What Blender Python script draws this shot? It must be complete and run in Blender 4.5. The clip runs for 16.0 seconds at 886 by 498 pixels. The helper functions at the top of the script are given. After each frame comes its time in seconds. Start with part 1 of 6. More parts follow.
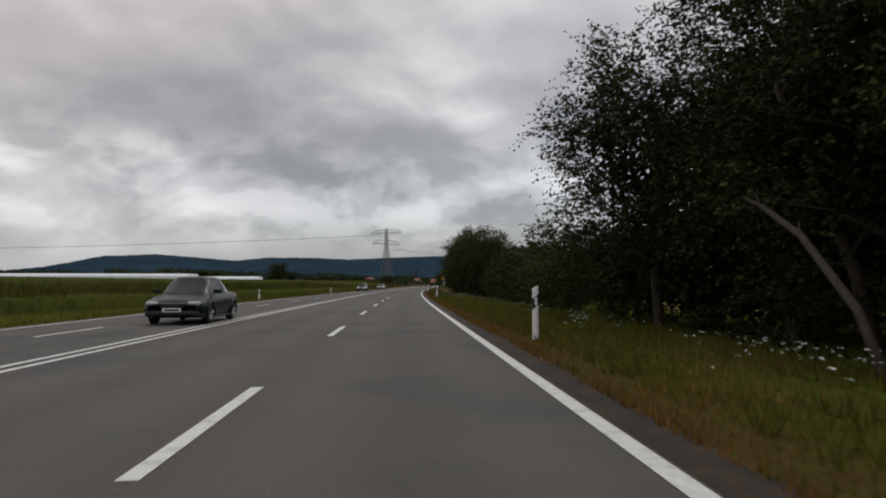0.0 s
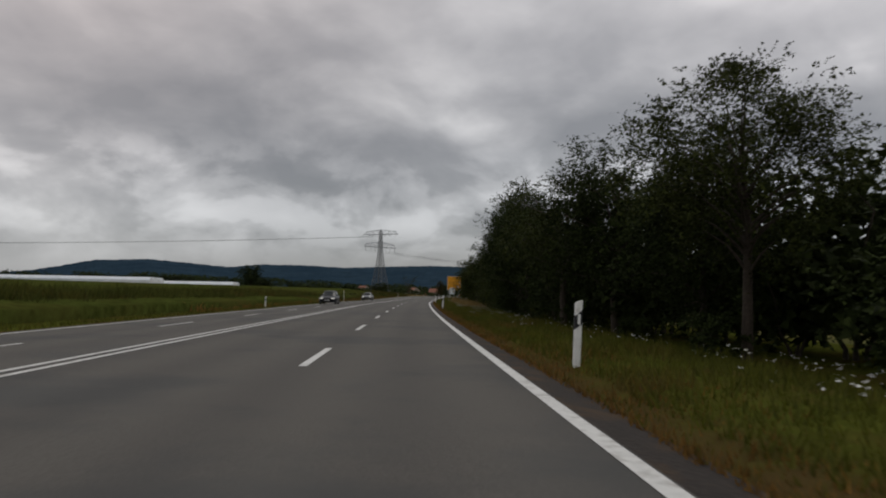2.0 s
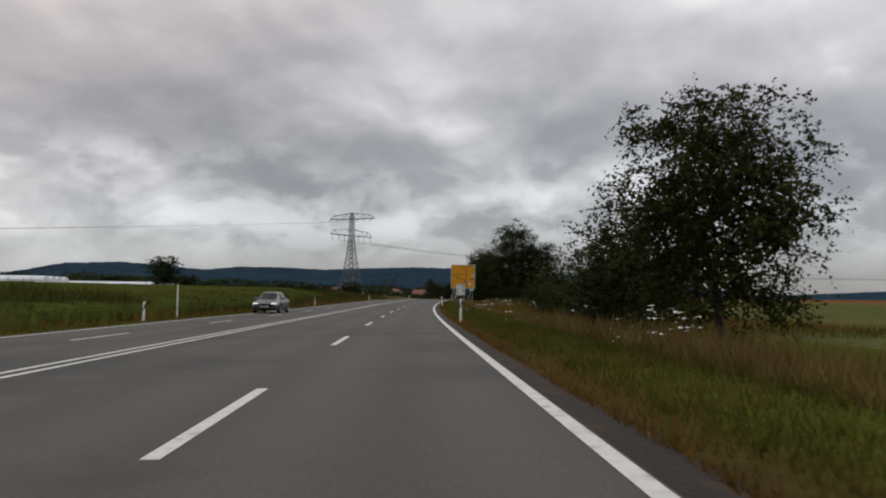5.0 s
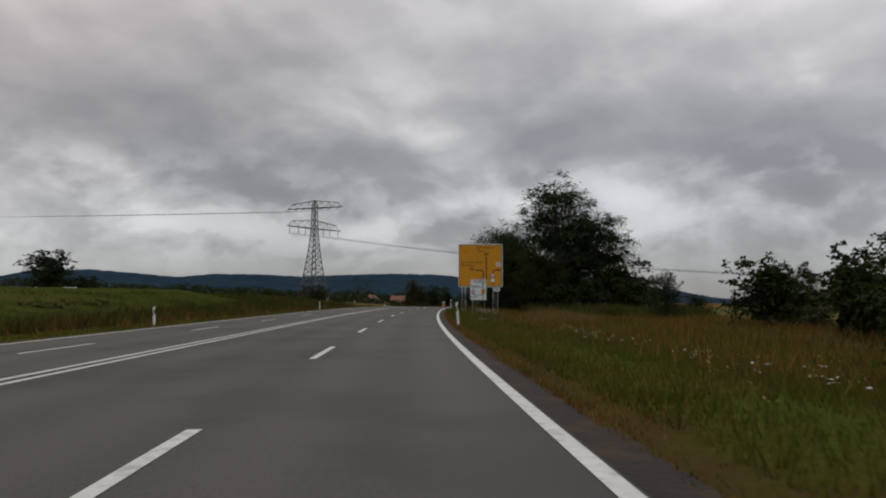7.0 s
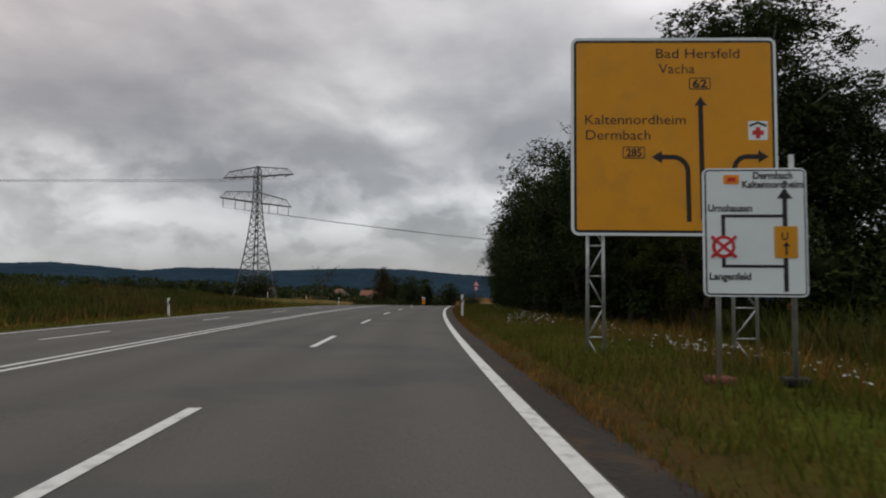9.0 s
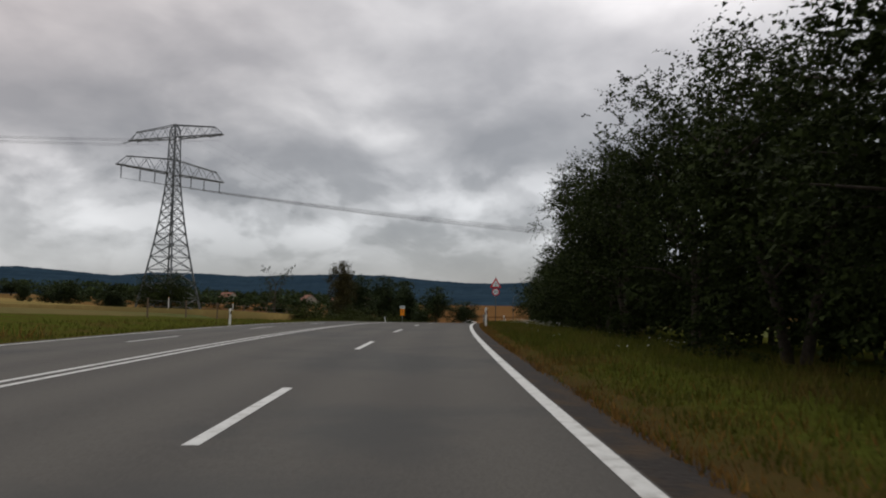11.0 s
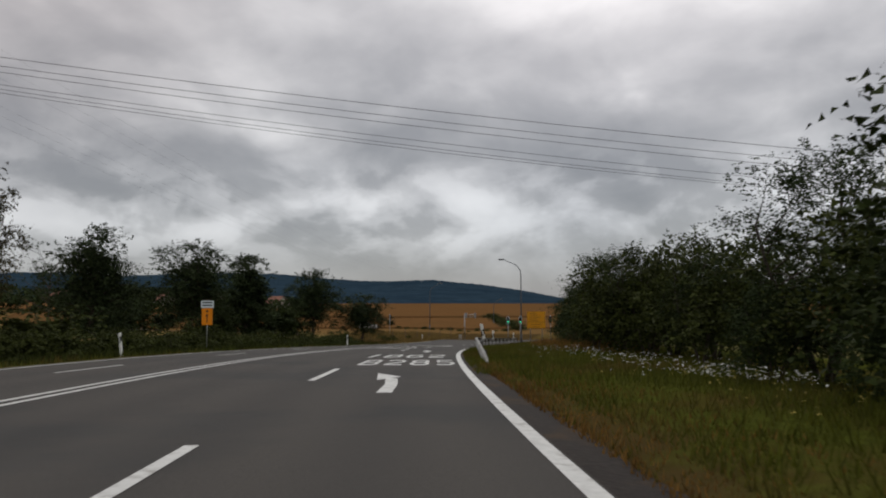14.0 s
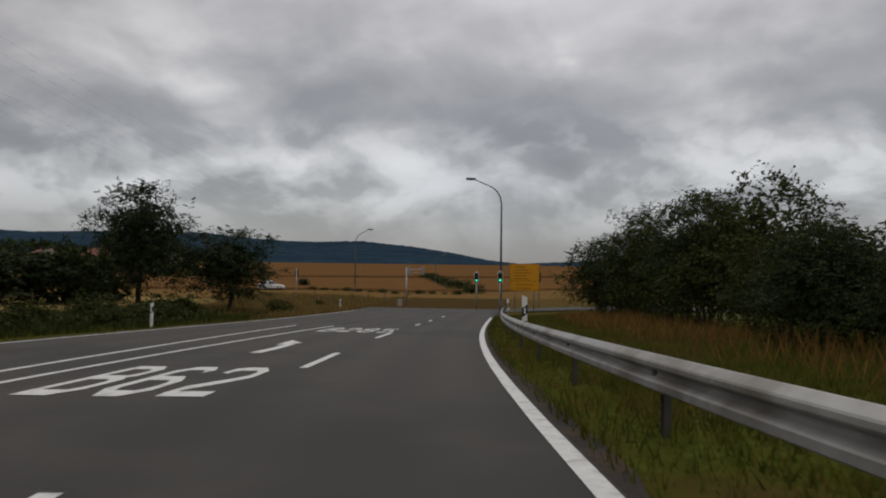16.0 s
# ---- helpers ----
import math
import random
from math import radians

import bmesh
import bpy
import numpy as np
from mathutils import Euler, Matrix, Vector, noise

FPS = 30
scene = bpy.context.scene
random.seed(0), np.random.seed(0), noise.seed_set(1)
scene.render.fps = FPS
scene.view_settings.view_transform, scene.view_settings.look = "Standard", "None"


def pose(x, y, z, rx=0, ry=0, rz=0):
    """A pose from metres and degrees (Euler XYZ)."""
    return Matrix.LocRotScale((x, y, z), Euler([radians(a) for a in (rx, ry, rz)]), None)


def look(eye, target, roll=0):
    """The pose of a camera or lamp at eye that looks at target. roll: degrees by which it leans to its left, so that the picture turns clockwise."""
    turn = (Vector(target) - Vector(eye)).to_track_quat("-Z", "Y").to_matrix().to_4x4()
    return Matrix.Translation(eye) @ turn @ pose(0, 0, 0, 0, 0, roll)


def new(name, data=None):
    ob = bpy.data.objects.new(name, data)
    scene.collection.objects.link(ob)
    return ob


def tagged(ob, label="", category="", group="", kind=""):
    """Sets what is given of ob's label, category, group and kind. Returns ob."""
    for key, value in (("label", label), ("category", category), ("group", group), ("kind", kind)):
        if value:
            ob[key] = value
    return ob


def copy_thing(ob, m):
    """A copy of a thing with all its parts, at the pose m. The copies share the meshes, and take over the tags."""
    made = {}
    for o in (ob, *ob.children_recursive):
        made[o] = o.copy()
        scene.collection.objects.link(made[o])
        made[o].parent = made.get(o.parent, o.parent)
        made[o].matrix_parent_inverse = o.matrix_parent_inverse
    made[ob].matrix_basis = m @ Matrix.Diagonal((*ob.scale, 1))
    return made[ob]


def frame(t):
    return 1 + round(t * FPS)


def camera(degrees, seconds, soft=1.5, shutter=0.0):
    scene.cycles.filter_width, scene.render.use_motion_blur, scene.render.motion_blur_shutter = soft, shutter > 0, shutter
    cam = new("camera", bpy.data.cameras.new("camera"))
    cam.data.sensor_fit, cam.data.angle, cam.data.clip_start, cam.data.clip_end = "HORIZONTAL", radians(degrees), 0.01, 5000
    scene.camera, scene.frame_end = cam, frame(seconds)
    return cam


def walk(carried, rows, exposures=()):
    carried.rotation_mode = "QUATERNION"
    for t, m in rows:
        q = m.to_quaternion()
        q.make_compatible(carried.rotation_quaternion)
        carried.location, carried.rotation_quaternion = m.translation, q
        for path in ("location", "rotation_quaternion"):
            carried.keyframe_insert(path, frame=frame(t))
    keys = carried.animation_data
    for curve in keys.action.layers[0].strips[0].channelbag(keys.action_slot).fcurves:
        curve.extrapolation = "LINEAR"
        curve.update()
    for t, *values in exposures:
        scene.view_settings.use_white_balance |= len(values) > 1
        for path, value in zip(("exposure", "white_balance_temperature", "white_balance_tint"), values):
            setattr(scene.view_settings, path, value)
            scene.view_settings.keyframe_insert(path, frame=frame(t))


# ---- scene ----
# ---- camera and walk ----
cam = camera(62.6, 16.0, soft=2.0, shutter=0.06)
PATH = [
    (0, pose(-0.248, -0.321, 1.155, 92.739, 0.000, -3.294)),
    (0.5, pose(-0.174, 12.634, 1.146, 94.408, -0.234, -3.312)),
    (1, pose(-0.101, 25.802, 1.124, 94.631, -0.328, -3.040)),
    (1.5, pose(-0.045, 38.945, 1.092, 93.981, -0.158, -3.209)),
    (2, pose(0.019, 52.395, 1.065, 93.552, -0.976, -3.607)),
    (2.5, pose(0.250, 66.470, 1.038, 93.958, -0.258, -3.402)),
    (3, pose(0.453, 80.138, 1.012, 93.854, -0.272, -3.793)),
    (3.5, pose(0.680, 92.571, 0.992, 94.275, -0.481, -4.319)),
    (4, pose(1.122, 105.397, 0.981, 93.066, -0.793, -4.726)),
    (6.5, pose(3.874, 168.613, 0.895, 94.892, 0.071, -5.764)),
    (7, pose(4.656, 181.147, 0.882, 94.242, -0.263, -6.710)),
    (7.5, pose(5.577, 193.200, 0.896, 94.705, 0.470, -6.427)),
    (8, pose(6.512, 204.814, 0.931, 93.766, -0.255, -7.477)),
    (8.5, pose(7.515, 216.172, 0.986, 94.139, -0.664, -8.004)),
    (9, pose(8.731, 228.377, 1.065, 93.885, -0.515, -8.836)),
    (9.5, pose(9.866, 239.561, 1.147, 94.233, -0.702, -8.933)),
    (12, pose(18.164, 295.227, 1.440, 94.537, 0.389, -12.678)),
    (12.5, pose(20.143, 305.293, 1.413, 94.859, 1.098, -14.020)),
    (13, pose(22.442, 315.589, 1.337, 95.097, 0.549, -15.495)),
    (13.5, pose(24.800, 325.294, 1.220, 94.405, 0.429, -17.004)),
    (14, pose(27.439, 334.983, 1.053, 94.346, 0.013, -18.723)),
    (14.5, pose(30.199, 344.192, 0.829, 95.258, 0.239, -18.965)),
    (15, pose(33.249, 353.497, 0.535, 93.707, -0.059, -20.752)),
    (15.5, pose(36.370, 362.585, 0.174, 94.153, -0.360, -21.571)),
    (16, pose(39.764, 371.857, -0.260, 91.418, -0.656, -24.284)),
]
EXPOSURES = [(0.0, 0.00), (1.0, -0.02), (1.5, -0.18), (2.0, -0.30), (3.0, -0.10), (3.5, 0.00), (4.0, 0.04), (6.5, -0.18), (8.0, -0.26), (9.0, -0.08), (9.5, -0.02), (12.0, -0.02), (13.5, -0.04), (14.5, -0.12), (16.0, -0.20)]
walk(cam, PATH, EXPOSURES)

# ---- the road's line: bend (percent per metre) and grade (percent), every 20 m from s = -10 ----
BEND = [0.004, 0.014, 0.023, 0.031, 0.035, 0.037, 0.034, 0.032, 0.038, 0.055, 0.076, 0.097, 0.109, 0.117, 0.129,
        0.144, 0.165, 0.201, 0.274, 0.354, 0.428, 0.20, 0.05, 0.0, 0.0]
GRADE = [0.06, -0.09, -0.26, -0.18, -0.20, -0.15, -0.01, -0.09, -0.24, -0.20, 0.15, 0.47, 0.74, 0.71, 0.59, 0.28,
         -0.63, -1.49, -2.84, -4.39, -4.88, -4.6, -3.2, -1.2, 0.0]
KNOT = np.arange(-10.0, 471.0, 20.0)
GRID = np.arange(-20.0, 600.0, 1.0)
_psi = np.cumsum(np.interp(GRID, KNOT, BEND) / 100)
_psi -= _psi[20]
_z = np.cumsum(np.interp(GRID, KNOT, GRADE) / 100)
_z -= _z[20]
_x = np.cumsum(np.sin(_psi))
_x -= _x[20]
_y = np.cumsum(np.cos(_psi))
_y -= _y[20]


def road(s, l, dz=0.0):
    """Place beside the road's line: s metres along it, l metres to its right, dz above it."""
    if s < -20:
        return Vector((_x[0] + l, _y[0] + s + 20, _z[0] + dz))
    p = np.interp(s, GRID, _psi)
    return Vector((np.interp(s, GRID, _x) + l * math.cos(p), np.interp(s, GRID, _y) - l * math.sin(p),
                   np.interp(s, GRID, _z) + dz))


def heading(s):
    return float(np.interp(s, GRID, _psi))


def smooth(v, a, b):
    v = np.clip((np.asarray(v, float) - a) / (b - a), 0, 1)
    return v * v * (3 - 2 * v)


def road_coords(x, y):
    """Arrays of s and l for places in the plan."""
    x, y = np.asarray(x, float), np.asarray(y, float)
    sx, sy, sp, ss = _x[::2], _y[::2], _psi[::2], GRID[::2]
    s, l = np.empty(x.shape), np.empty(x.shape)
    for a in range(0, x.size, 4000):
        dx, dy = x[a:a + 4000, None] - sx, y[a:a + 4000, None] - sy
        j = np.argmin(dx * dx + dy * dy, axis=1)
        n = np.arange(len(j))
        s[a:a + 4000] = ss[j] + dx[n, j] * np.sin(sp[j]) + dy[n, j] * np.cos(sp[j])
        l[a:a + 4000] = dx[n, j] * np.cos(sp[j]) - dy[n, j] * np.sin(sp[j])
    return s, l


def side(s, l):
    """Height of the natural ground above the road's line."""
    s, l = np.asarray(s, float), np.asarray(l, float)
    left = np.maximum(0, -l - 11.5)
    right = np.maximum(0, l - 2.0)
    a = np.interp(s, [0, 120, 200, 260, 300, 345, 380, 430], [0.25, 0.4, 0.9, 1.5, 1.0, 0.0, 0.1, 0.2])
    b = np.interp(s, [0, 150, 260, 320, 380, 440], [3.6, 3.8, 2.6, -2.0, 1.2, 0.6])
    r = np.interp(s, [0, 180, 260, 350, 400], [-0.25, -0.4, -0.2, -0.1, 0.3])
    return 0.09 * smooth(right, 0.0, 0.8) * (1 - smooth(right, 2.5, 6)) - 0.22 * smooth(left, 0, 1.5) * (1 - smooth(left, 2.2, 6)) + a * smooth(left, 2.5, 16) \
        + b * np.clip((left - 16) / 210, 0, 1.0) \
        + r * smooth(right, 2.0, 6.5) + 0.4 * np.clip((right - 10) / 60, 0, 1)


def height(x, y):
    """Ground height at places in the plan."""
    x, y = np.atleast_1d(np.asarray(x, float)), np.atleast_1d(np.asarray(y, float))
    s, l = road_coords(x, y)
    near = np.interp(s, GRID, _z) + side(s, l)
    far = 1.2 + 2.6 * smooth(-x, 30, 180) * (1 - smooth(y, 600, 900)) + 5.5 * smooth(y, 500, 1000) * (1 - smooth(x, -140, -20)) - 5.0 * smooth(x, -20, 90) * (1 - smooth(y, 470, 950))
    w = smooth(np.hypot(np.maximum(np.abs(l) - 60, 0), np.maximum(s - 470, 0)), 0, 260)
    rise = 3.0 * smooth(-x, -40, 85) * smooth(y, 290, 400) * (1 - smooth(y, 520, 700)) * (1 - smooth(-x, 150, 290))
    return near * (1 - w) + far * w + rise


def ground_at(x, y):
    return float(height(x, y)[0])


def beside(s, l):
    p = road(s, l)
    p.z = ground_at(p.x, p.y)
    return p


# ---- world, sun, exposure ----
def node(tree, kind, *links, **values):
    n = tree.nodes.new(kind)
    for k, v in values.items():
        if k in n.inputs:
            n.inputs[k].default_value = v
    for socket, source in links:
        tree.links.new(source, n.inputs[socket])
    return n


def maths(tree, op, a, b=None):
    n = tree.nodes.new("ShaderNodeMath")
    n.operation = op
    for i, v in enumerate((a, b)):
        if v is None:
            continue
        if isinstance(v, (int, float)):
            n.inputs[i].default_value = v
        else:
            tree.links.new(v, n.inputs[i])
    return n.outputs[0]


def ramp(tree, fac, *stops, ease="LINEAR"):
    n = tree.nodes.new("ShaderNodeValToRGB")
    n.color_ramp.interpolation = ease
    e = n.color_ramp.elements
    while len(e) < len(stops):
        e.new(0.5)
    for i, (p, c) in enumerate(stops):
        e[i].position = p
        e[i].color = (*c, 1) if len(c) == 3 else c
    tree.links.new(fac, n.inputs[0])
    return n.outputs[0]


def mixed(tree, kind, fac, a, b):
    n = tree.nodes.new("ShaderNodeMix")
    n.data_type, n.blend_type = "RGBA", kind
    for i, v in ((0, fac), (6, a), (7, b)):
        if hasattr(v, "is_output"):
            tree.links.new(v, n.inputs[i])
        elif isinstance(v, tuple):
            n.inputs[i].default_value = (*v, 1)
        else:
            n.inputs[i].default_value = v
    return n.outputs[2]


world = bpy.data.worlds.new("overcast")
scene.world = world
world.use_nodes = True
wt = world.node_tree
wt.nodes.clear()
SUN_EL, SUN_AZ = 52.0, 25.0
tc = wt.nodes.new("ShaderNodeTexCoord")
sep = node(wt, "ShaderNodeSeparateXYZ", ("Vector", tc.outputs["Generated"]))
up = maths(wt, "MAXIMUM", sep.outputs[2], 0.0)
den = maths(wt, "ADD", up, 0.36)
flat = node(wt, "ShaderNodeCombineXYZ", ("X", maths(wt, "DIVIDE", sep.outputs[0], den)),
            ("Y", maths(wt, "DIVIDE", sep.outputs[1], den)))
big = node(wt, "ShaderNodeTexNoise", ("Vector", flat.outputs[0]), Scale=1.1, Detail=2.0, Roughness=0.45)
tall = node(wt, "ShaderNodeVectorMath", ("Vector", tc.outputs["Generated"]))
tall.operation = "MULTIPLY"
tall.inputs[1].default_value = (1.0, 1.0, 1.75)
raised = node(wt, "ShaderNodeVectorMath", ("Vector", tall.outputs[0]))
raised.operation = "ADD"
raised.inputs[1].default_value = (0.012, 0.0, 0.045)
puff = node(wt, "ShaderNodeTexNoise", ("Vector", tall.outputs[0]), Scale=3.2, Detail=5.0, Roughness=0.45, Distortion=0.1)
lump = node(wt, "ShaderNodeTexNoise", ("Vector", tall.outputs[0]), Scale=6.5, Detail=6.0, Roughness=0.52, Distortion=0.2)
above = node(wt, "ShaderNodeTexNoise", ("Vector", raised.outputs[0]), Scale=6.5, Detail=4.0, Roughness=0.5, Distortion=0.2)
# rounded cloud bodies: tops paler, undersides darker, strongest low in the sky
relief = maths(wt, "SUBTRACT", lump.outputs[0], above.outputs[0])
deep = ramp(wt, up, (0.02, (0.25, 0.25, 0.25)), (0.10, (1.0, 1.0, 1.0)), (0.20, (0.75, 0.75, 0.75)), (0.38, (0.30, 0.30, 0.30)), ease="EASE")
soft_puff = maths(wt, "MULTIPLY", maths(wt, "SUBTRACT", puff.outputs[0], 0.5), maths(wt, "ADD", maths(wt, "MULTIPLY", deep, 0.36), 0.17))
mass = maths(wt, "ADD", maths(wt, "MULTIPLY", big.outputs[0], 0.34), maths(wt, "ADD", soft_puff, 0.33))
mass = maths(wt, "ADD", mass, maths(wt, "MULTIPLY", maths(wt, "MULTIPLY", relief, deep), 0.42))
# broken bright cloud low over the hills, a darker ledge above it, thinner cloud overhead
band = ramp(wt, up, (0.0, (0.40, 0.40, 0.40)), (0.05, (0.41, 0.41, 0.41)), (0.10, (0.47, 0.47, 0.47)), (0.14, (0.50, 0.50, 0.50)), (0.19, (0.46, 0.46, 0.46)), (0.30, (0.50, 0.50, 0.50)), (0.42, (0.56, 0.56, 0.56)), ease="EASE")
mass = maths(wt, "ADD", mass, maths(wt, "MULTIPLY", maths(wt, "SUBTRACT", band, 0.5), 1.0))
cloud = ramp(wt, mass, (0.36, (0.255, 0.258, 0.268)), (0.46, (0.345, 0.346, 0.355)), (0.52, (0.45, 0.45, 0.458)), (0.60, (0.66, 0.66, 0.665)), (0.70, (0.94, 0.94, 0.94)))
# ragged bright breaks between the cloud bases, low in the sky
where = ramp(wt, up, (0.03, (0.12, 0.12, 0.12)), (0.10, (1.0, 1.0, 1.0)), (0.15, (0.9, 0.9, 0.9)), (0.22, (0.0, 0.0, 0.0)), ease="EASE")
gap = maths(wt, "ADD", lump.outputs[0], maths(wt, "MULTIPLY", relief, 0.6))
shown = maths(wt, "MULTIPLY", ramp(wt, gap, (0.40, (0.0, 0.0, 0.0)), (0.52, (0.42, 0.42, 0.42)), (0.66, (1.0, 1.0, 1.0)), ease="EASE"), where)
cloud = mixed(wt, "MIX", maths(wt, "MULTIPLY", shown, 0.62), cloud, (0.74, 0.745, 0.76))
zenith = ramp(wt, up, (0.0, (0.985, 1.0, 1.015)), (0.12, (1.01, 1.01, 1.012)), (0.24, (1.015, 0.995, 0.985)), (0.38, (1.18, 1.14, 1.125)), (0.62, (1.22, 1.19, 1.17)),
              (1.0, (1.5, 1.47, 1.44)))
dome = mixed(wt, "MULTIPLY", 1.0, cloud, zenith)


def cloud_mass(base, az, el, reach, tint):
    """A broad thicker (or thinner) part of the overcast round one direction."""
    d = node(wt, "ShaderNodeVectorMath", ("Vector", tc.outputs["Generated"]))
    d.operation = "DISTANCE"
    d.inputs[1].default_value = (math.sin(radians(az)) * math.cos(radians(el)), math.cos(radians(az)) * math.cos(radians(el)), math.sin(radians(el)))
    return mixed(wt, "MULTIPLY", 1.0, base, ramp(wt, maths(wt, "MULTIPLY", d.outputs["Value"], 1 / reach), (0.0, tint), (1.0, (1.0, 1.0, 1.0)), ease="EASE"))


dome = cloud_mass(dome, -3, 17, 0.36, (0.76, 0.755, 0.755))
dome = cloud_mass(dome, 33, 23, 0.36, (1.24, 1.23, 1.23))
dome = cloud_mass(dome, 29, 4, 0.26, (0.70, 0.71, 0.73))
dome = cloud_mass(dome, -30, 18, 0.32, (1.27, 1.23, 1.21))
dome = cloud_mass(dome, -22, 26, 0.5, (1.06, 1.0, 0.97))
sky = wt.nodes.new("ShaderNodeTexSky")
sky.sky_type, sky.sun_disc = "NISHITA", False
sky.sun_elevation, sky.sun_rotation = radians(SUN_EL), radians(SUN_AZ)
veil = mixed(wt, "MIX", 0.99, sky.outputs[0], dome)
bg = node(wt, "ShaderNodeBackground", ("Color", veil), Strength=1.08)
wo = node(wt, "ShaderNodeOutputWorld", ("Surface", bg.outputs[0]))

sun = new("sun", bpy.data.lights.new("sun", "SUN"))
sun.data.energy, sun.data.angle, sun.data.color = 0.55, radians(25), (1.0, 0.96, 0.9)
sun.matrix_basis = look((math.sin(radians(SUN_AZ)) * 100, math.cos(radians(SUN_AZ)) * 100, 100 * math.tan(radians(SUN_EL))), (0, 0, 0))


# ---- materials ----
def material(name, color, rough=0.8, metal=0.0, noise_scale=None, spread=0.25, bump=0.0, bump_scale=None, random_value=0.0,
             stain=None, stain_scale=0.4, stain_at=(0.5, 0.62), spec=0.3, sheer=0.0, island=0.0):
    """A surface with variation at two scales: fine grain (noise_scale, per metre) and stains."""
    m = bpy.data.materials.new(name)
    m.use_nodes = True
    t = m.node_tree
    b = t.nodes["Principled BSDF"]
    b.inputs["Roughness"].default_value, b.inputs["Metallic"].default_value = rough, metal
    b.inputs["Specular IOR Level"].default_value = spec
    c = t.nodes.new("ShaderNodeRGB")
    c.outputs[0].default_value = (*color, 1)
    out = c.outputs[0]
    co = t.nodes.new("ShaderNodeNewGeometry").outputs["Position"]
    if noise_scale:
        n = node(t, "ShaderNodeTexNoise", ("Vector", co), Scale=noise_scale, Detail=5.0, Roughness=0.65)
        out = mixed(t, "MULTIPLY", 1.0, out, ramp(t, n.outputs[0], (0.3, (1 - spread,) * 3), (0.7, (1 + spread,) * 3)))
    if stain:
        n2 = node(t, "ShaderNodeTexNoise", ("Vector", co), Scale=stain_scale, Detail=5.0, Roughness=0.6)
        out = mixed(t, "MIX", ramp(t, n2.outputs[0], (stain_at[0], (0, 0, 0)), (stain_at[1], (1, 1, 1))), out, stain)
    if random_value or island:
        r = t.nodes.new("ShaderNodeObjectInfo").outputs["Random"] if random_value else \
            t.nodes.new("ShaderNodeNewGeometry").outputs["Random Per Island"]
        k = random_value or island
        out = mixed(t, "MULTIPLY", 1.0, out, ramp(t, r, (0, (1 - k, 1 - k, 1 - k)), (1, (1 + k, 1 + k * 0.9, 1 + k * 0.5))))
    t.links.new(out, b.inputs["Base Color"])
    if bump:
        n3 = node(t, "ShaderNodeTexNoise", ("Vector", co), Scale=bump_scale or (noise_scale or 20), Detail=4.0)
        bp = node(t, "ShaderNodeBump", ("Height", n3.outputs[0]), Strength=bump, Distance=0.02)
        t.links.new(bp.outputs[0], b.inputs["Normal"])
    if sheer:
        b.inputs["Transmission Weight"].default_value = 0
        tr = node(t, "ShaderNodeBsdfTranslucent", ("Color", out))
        mx = node(t, "ShaderNodeMixShader", (1, b.outputs[0]), (2, tr.outputs[0]), Fac=sheer)
        t.links.new(mx.outputs[0], t.nodes["Material Output"].inputs["Surface"])
    return m


ASPHALT = material("asphalt", (0.077, 0.071, 0.063), 0.85, noise_scale=38, spread=0.28, bump=0.35, bump_scale=90,
                   stain=(0.057, 0.056, 0.053), stain_scale=0.22, spec=0.25)
# wheel tracks polished a little paler, oil-darkened lane middles, and a seam between the lanes
_t = ASPHALT.node_tree
_b = _t.nodes["Principled BSDF"]
_base = _b.inputs["Base Color"].links[0].from_socket
_at = _t.nodes.new("ShaderNodeAttribute")
_at.attribute_name = "across"
_wave = maths(_t, "COSINE", maths(_t, "MULTIPLY", maths(_t, "ADD", _at.outputs["Fac"], 0.22 - 0.85), 3.7))
_tone = ramp(_t, maths(_t, "ADD", maths(_t, "MULTIPLY", _wave, 0.5), 0.5), (0.0, (0.90, 0.90, 0.91)), (1.0, (1.09, 1.085, 1.08)))
# the asphalt colour darkens gradually along y, from the turning lanes on
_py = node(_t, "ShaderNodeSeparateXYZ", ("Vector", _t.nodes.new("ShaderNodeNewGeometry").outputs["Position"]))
_tone_y = ramp(_t, maths(_t, "MULTIPLY", maths(_t, "SUBTRACT", _py.outputs[1], 300.0), 1 / 60), (0.1, (1.0, 1.0, 1.0)), (0.75, (0.60, 0.58, 0.575)))
_t.links.new(mixed(_t, "MULTIPLY", 1.0, mixed(_t, "MULTIPLY", 1.0, _base, _tone), _tone_y), _b.inputs["Base Color"])
PAINT = material("road_paint", (0.56, 0.56, 0.54), 0.6, noise_scale=9, spread=0.12, stain=(0.33, 0.32, 0.30), stain_scale=5, stain_at=(0.52, 0.70))
GRAVEL = material("dry_verge_soil", (0.021, 0.016, 0.013), 0.95, noise_scale=14, spread=0.45, bump=0.8, stain=(0.045, 0.027, 0.013), stain_scale=1.3)
TURF = material("verge_turf", (0.055, 0.063, 0.011), 0.95, noise_scale=7, spread=0.45, bump=1.0, bump_scale=25,
                stain=(0.066, 0.048, 0.015), stain_scale=0.5, stain_at=(0.48, 0.66), spec=0.0)
_t = TURF.node_tree
_b = _t.nodes["Principled BSDF"]
_py = node(_t, "ShaderNodeSeparateXYZ", ("Vector", _t.nodes.new("ShaderNodeNewGeometry").outputs["Position"]))
_dry = ramp(_t, maths(_t, "MULTIPLY", maths(_t, "SUBTRACT", _py.outputs[1], 400.0), 1 / 40), (0.0, (0.0, 0.0, 0.0)), (0.9, (0.8, 0.8, 0.8)))
_t.links.new(mixed(_t, "MIX", _dry, _b.inputs["Base Color"].links[0].from_socket, (0.105, 0.068, 0.026)), _b.inputs["Base Color"])
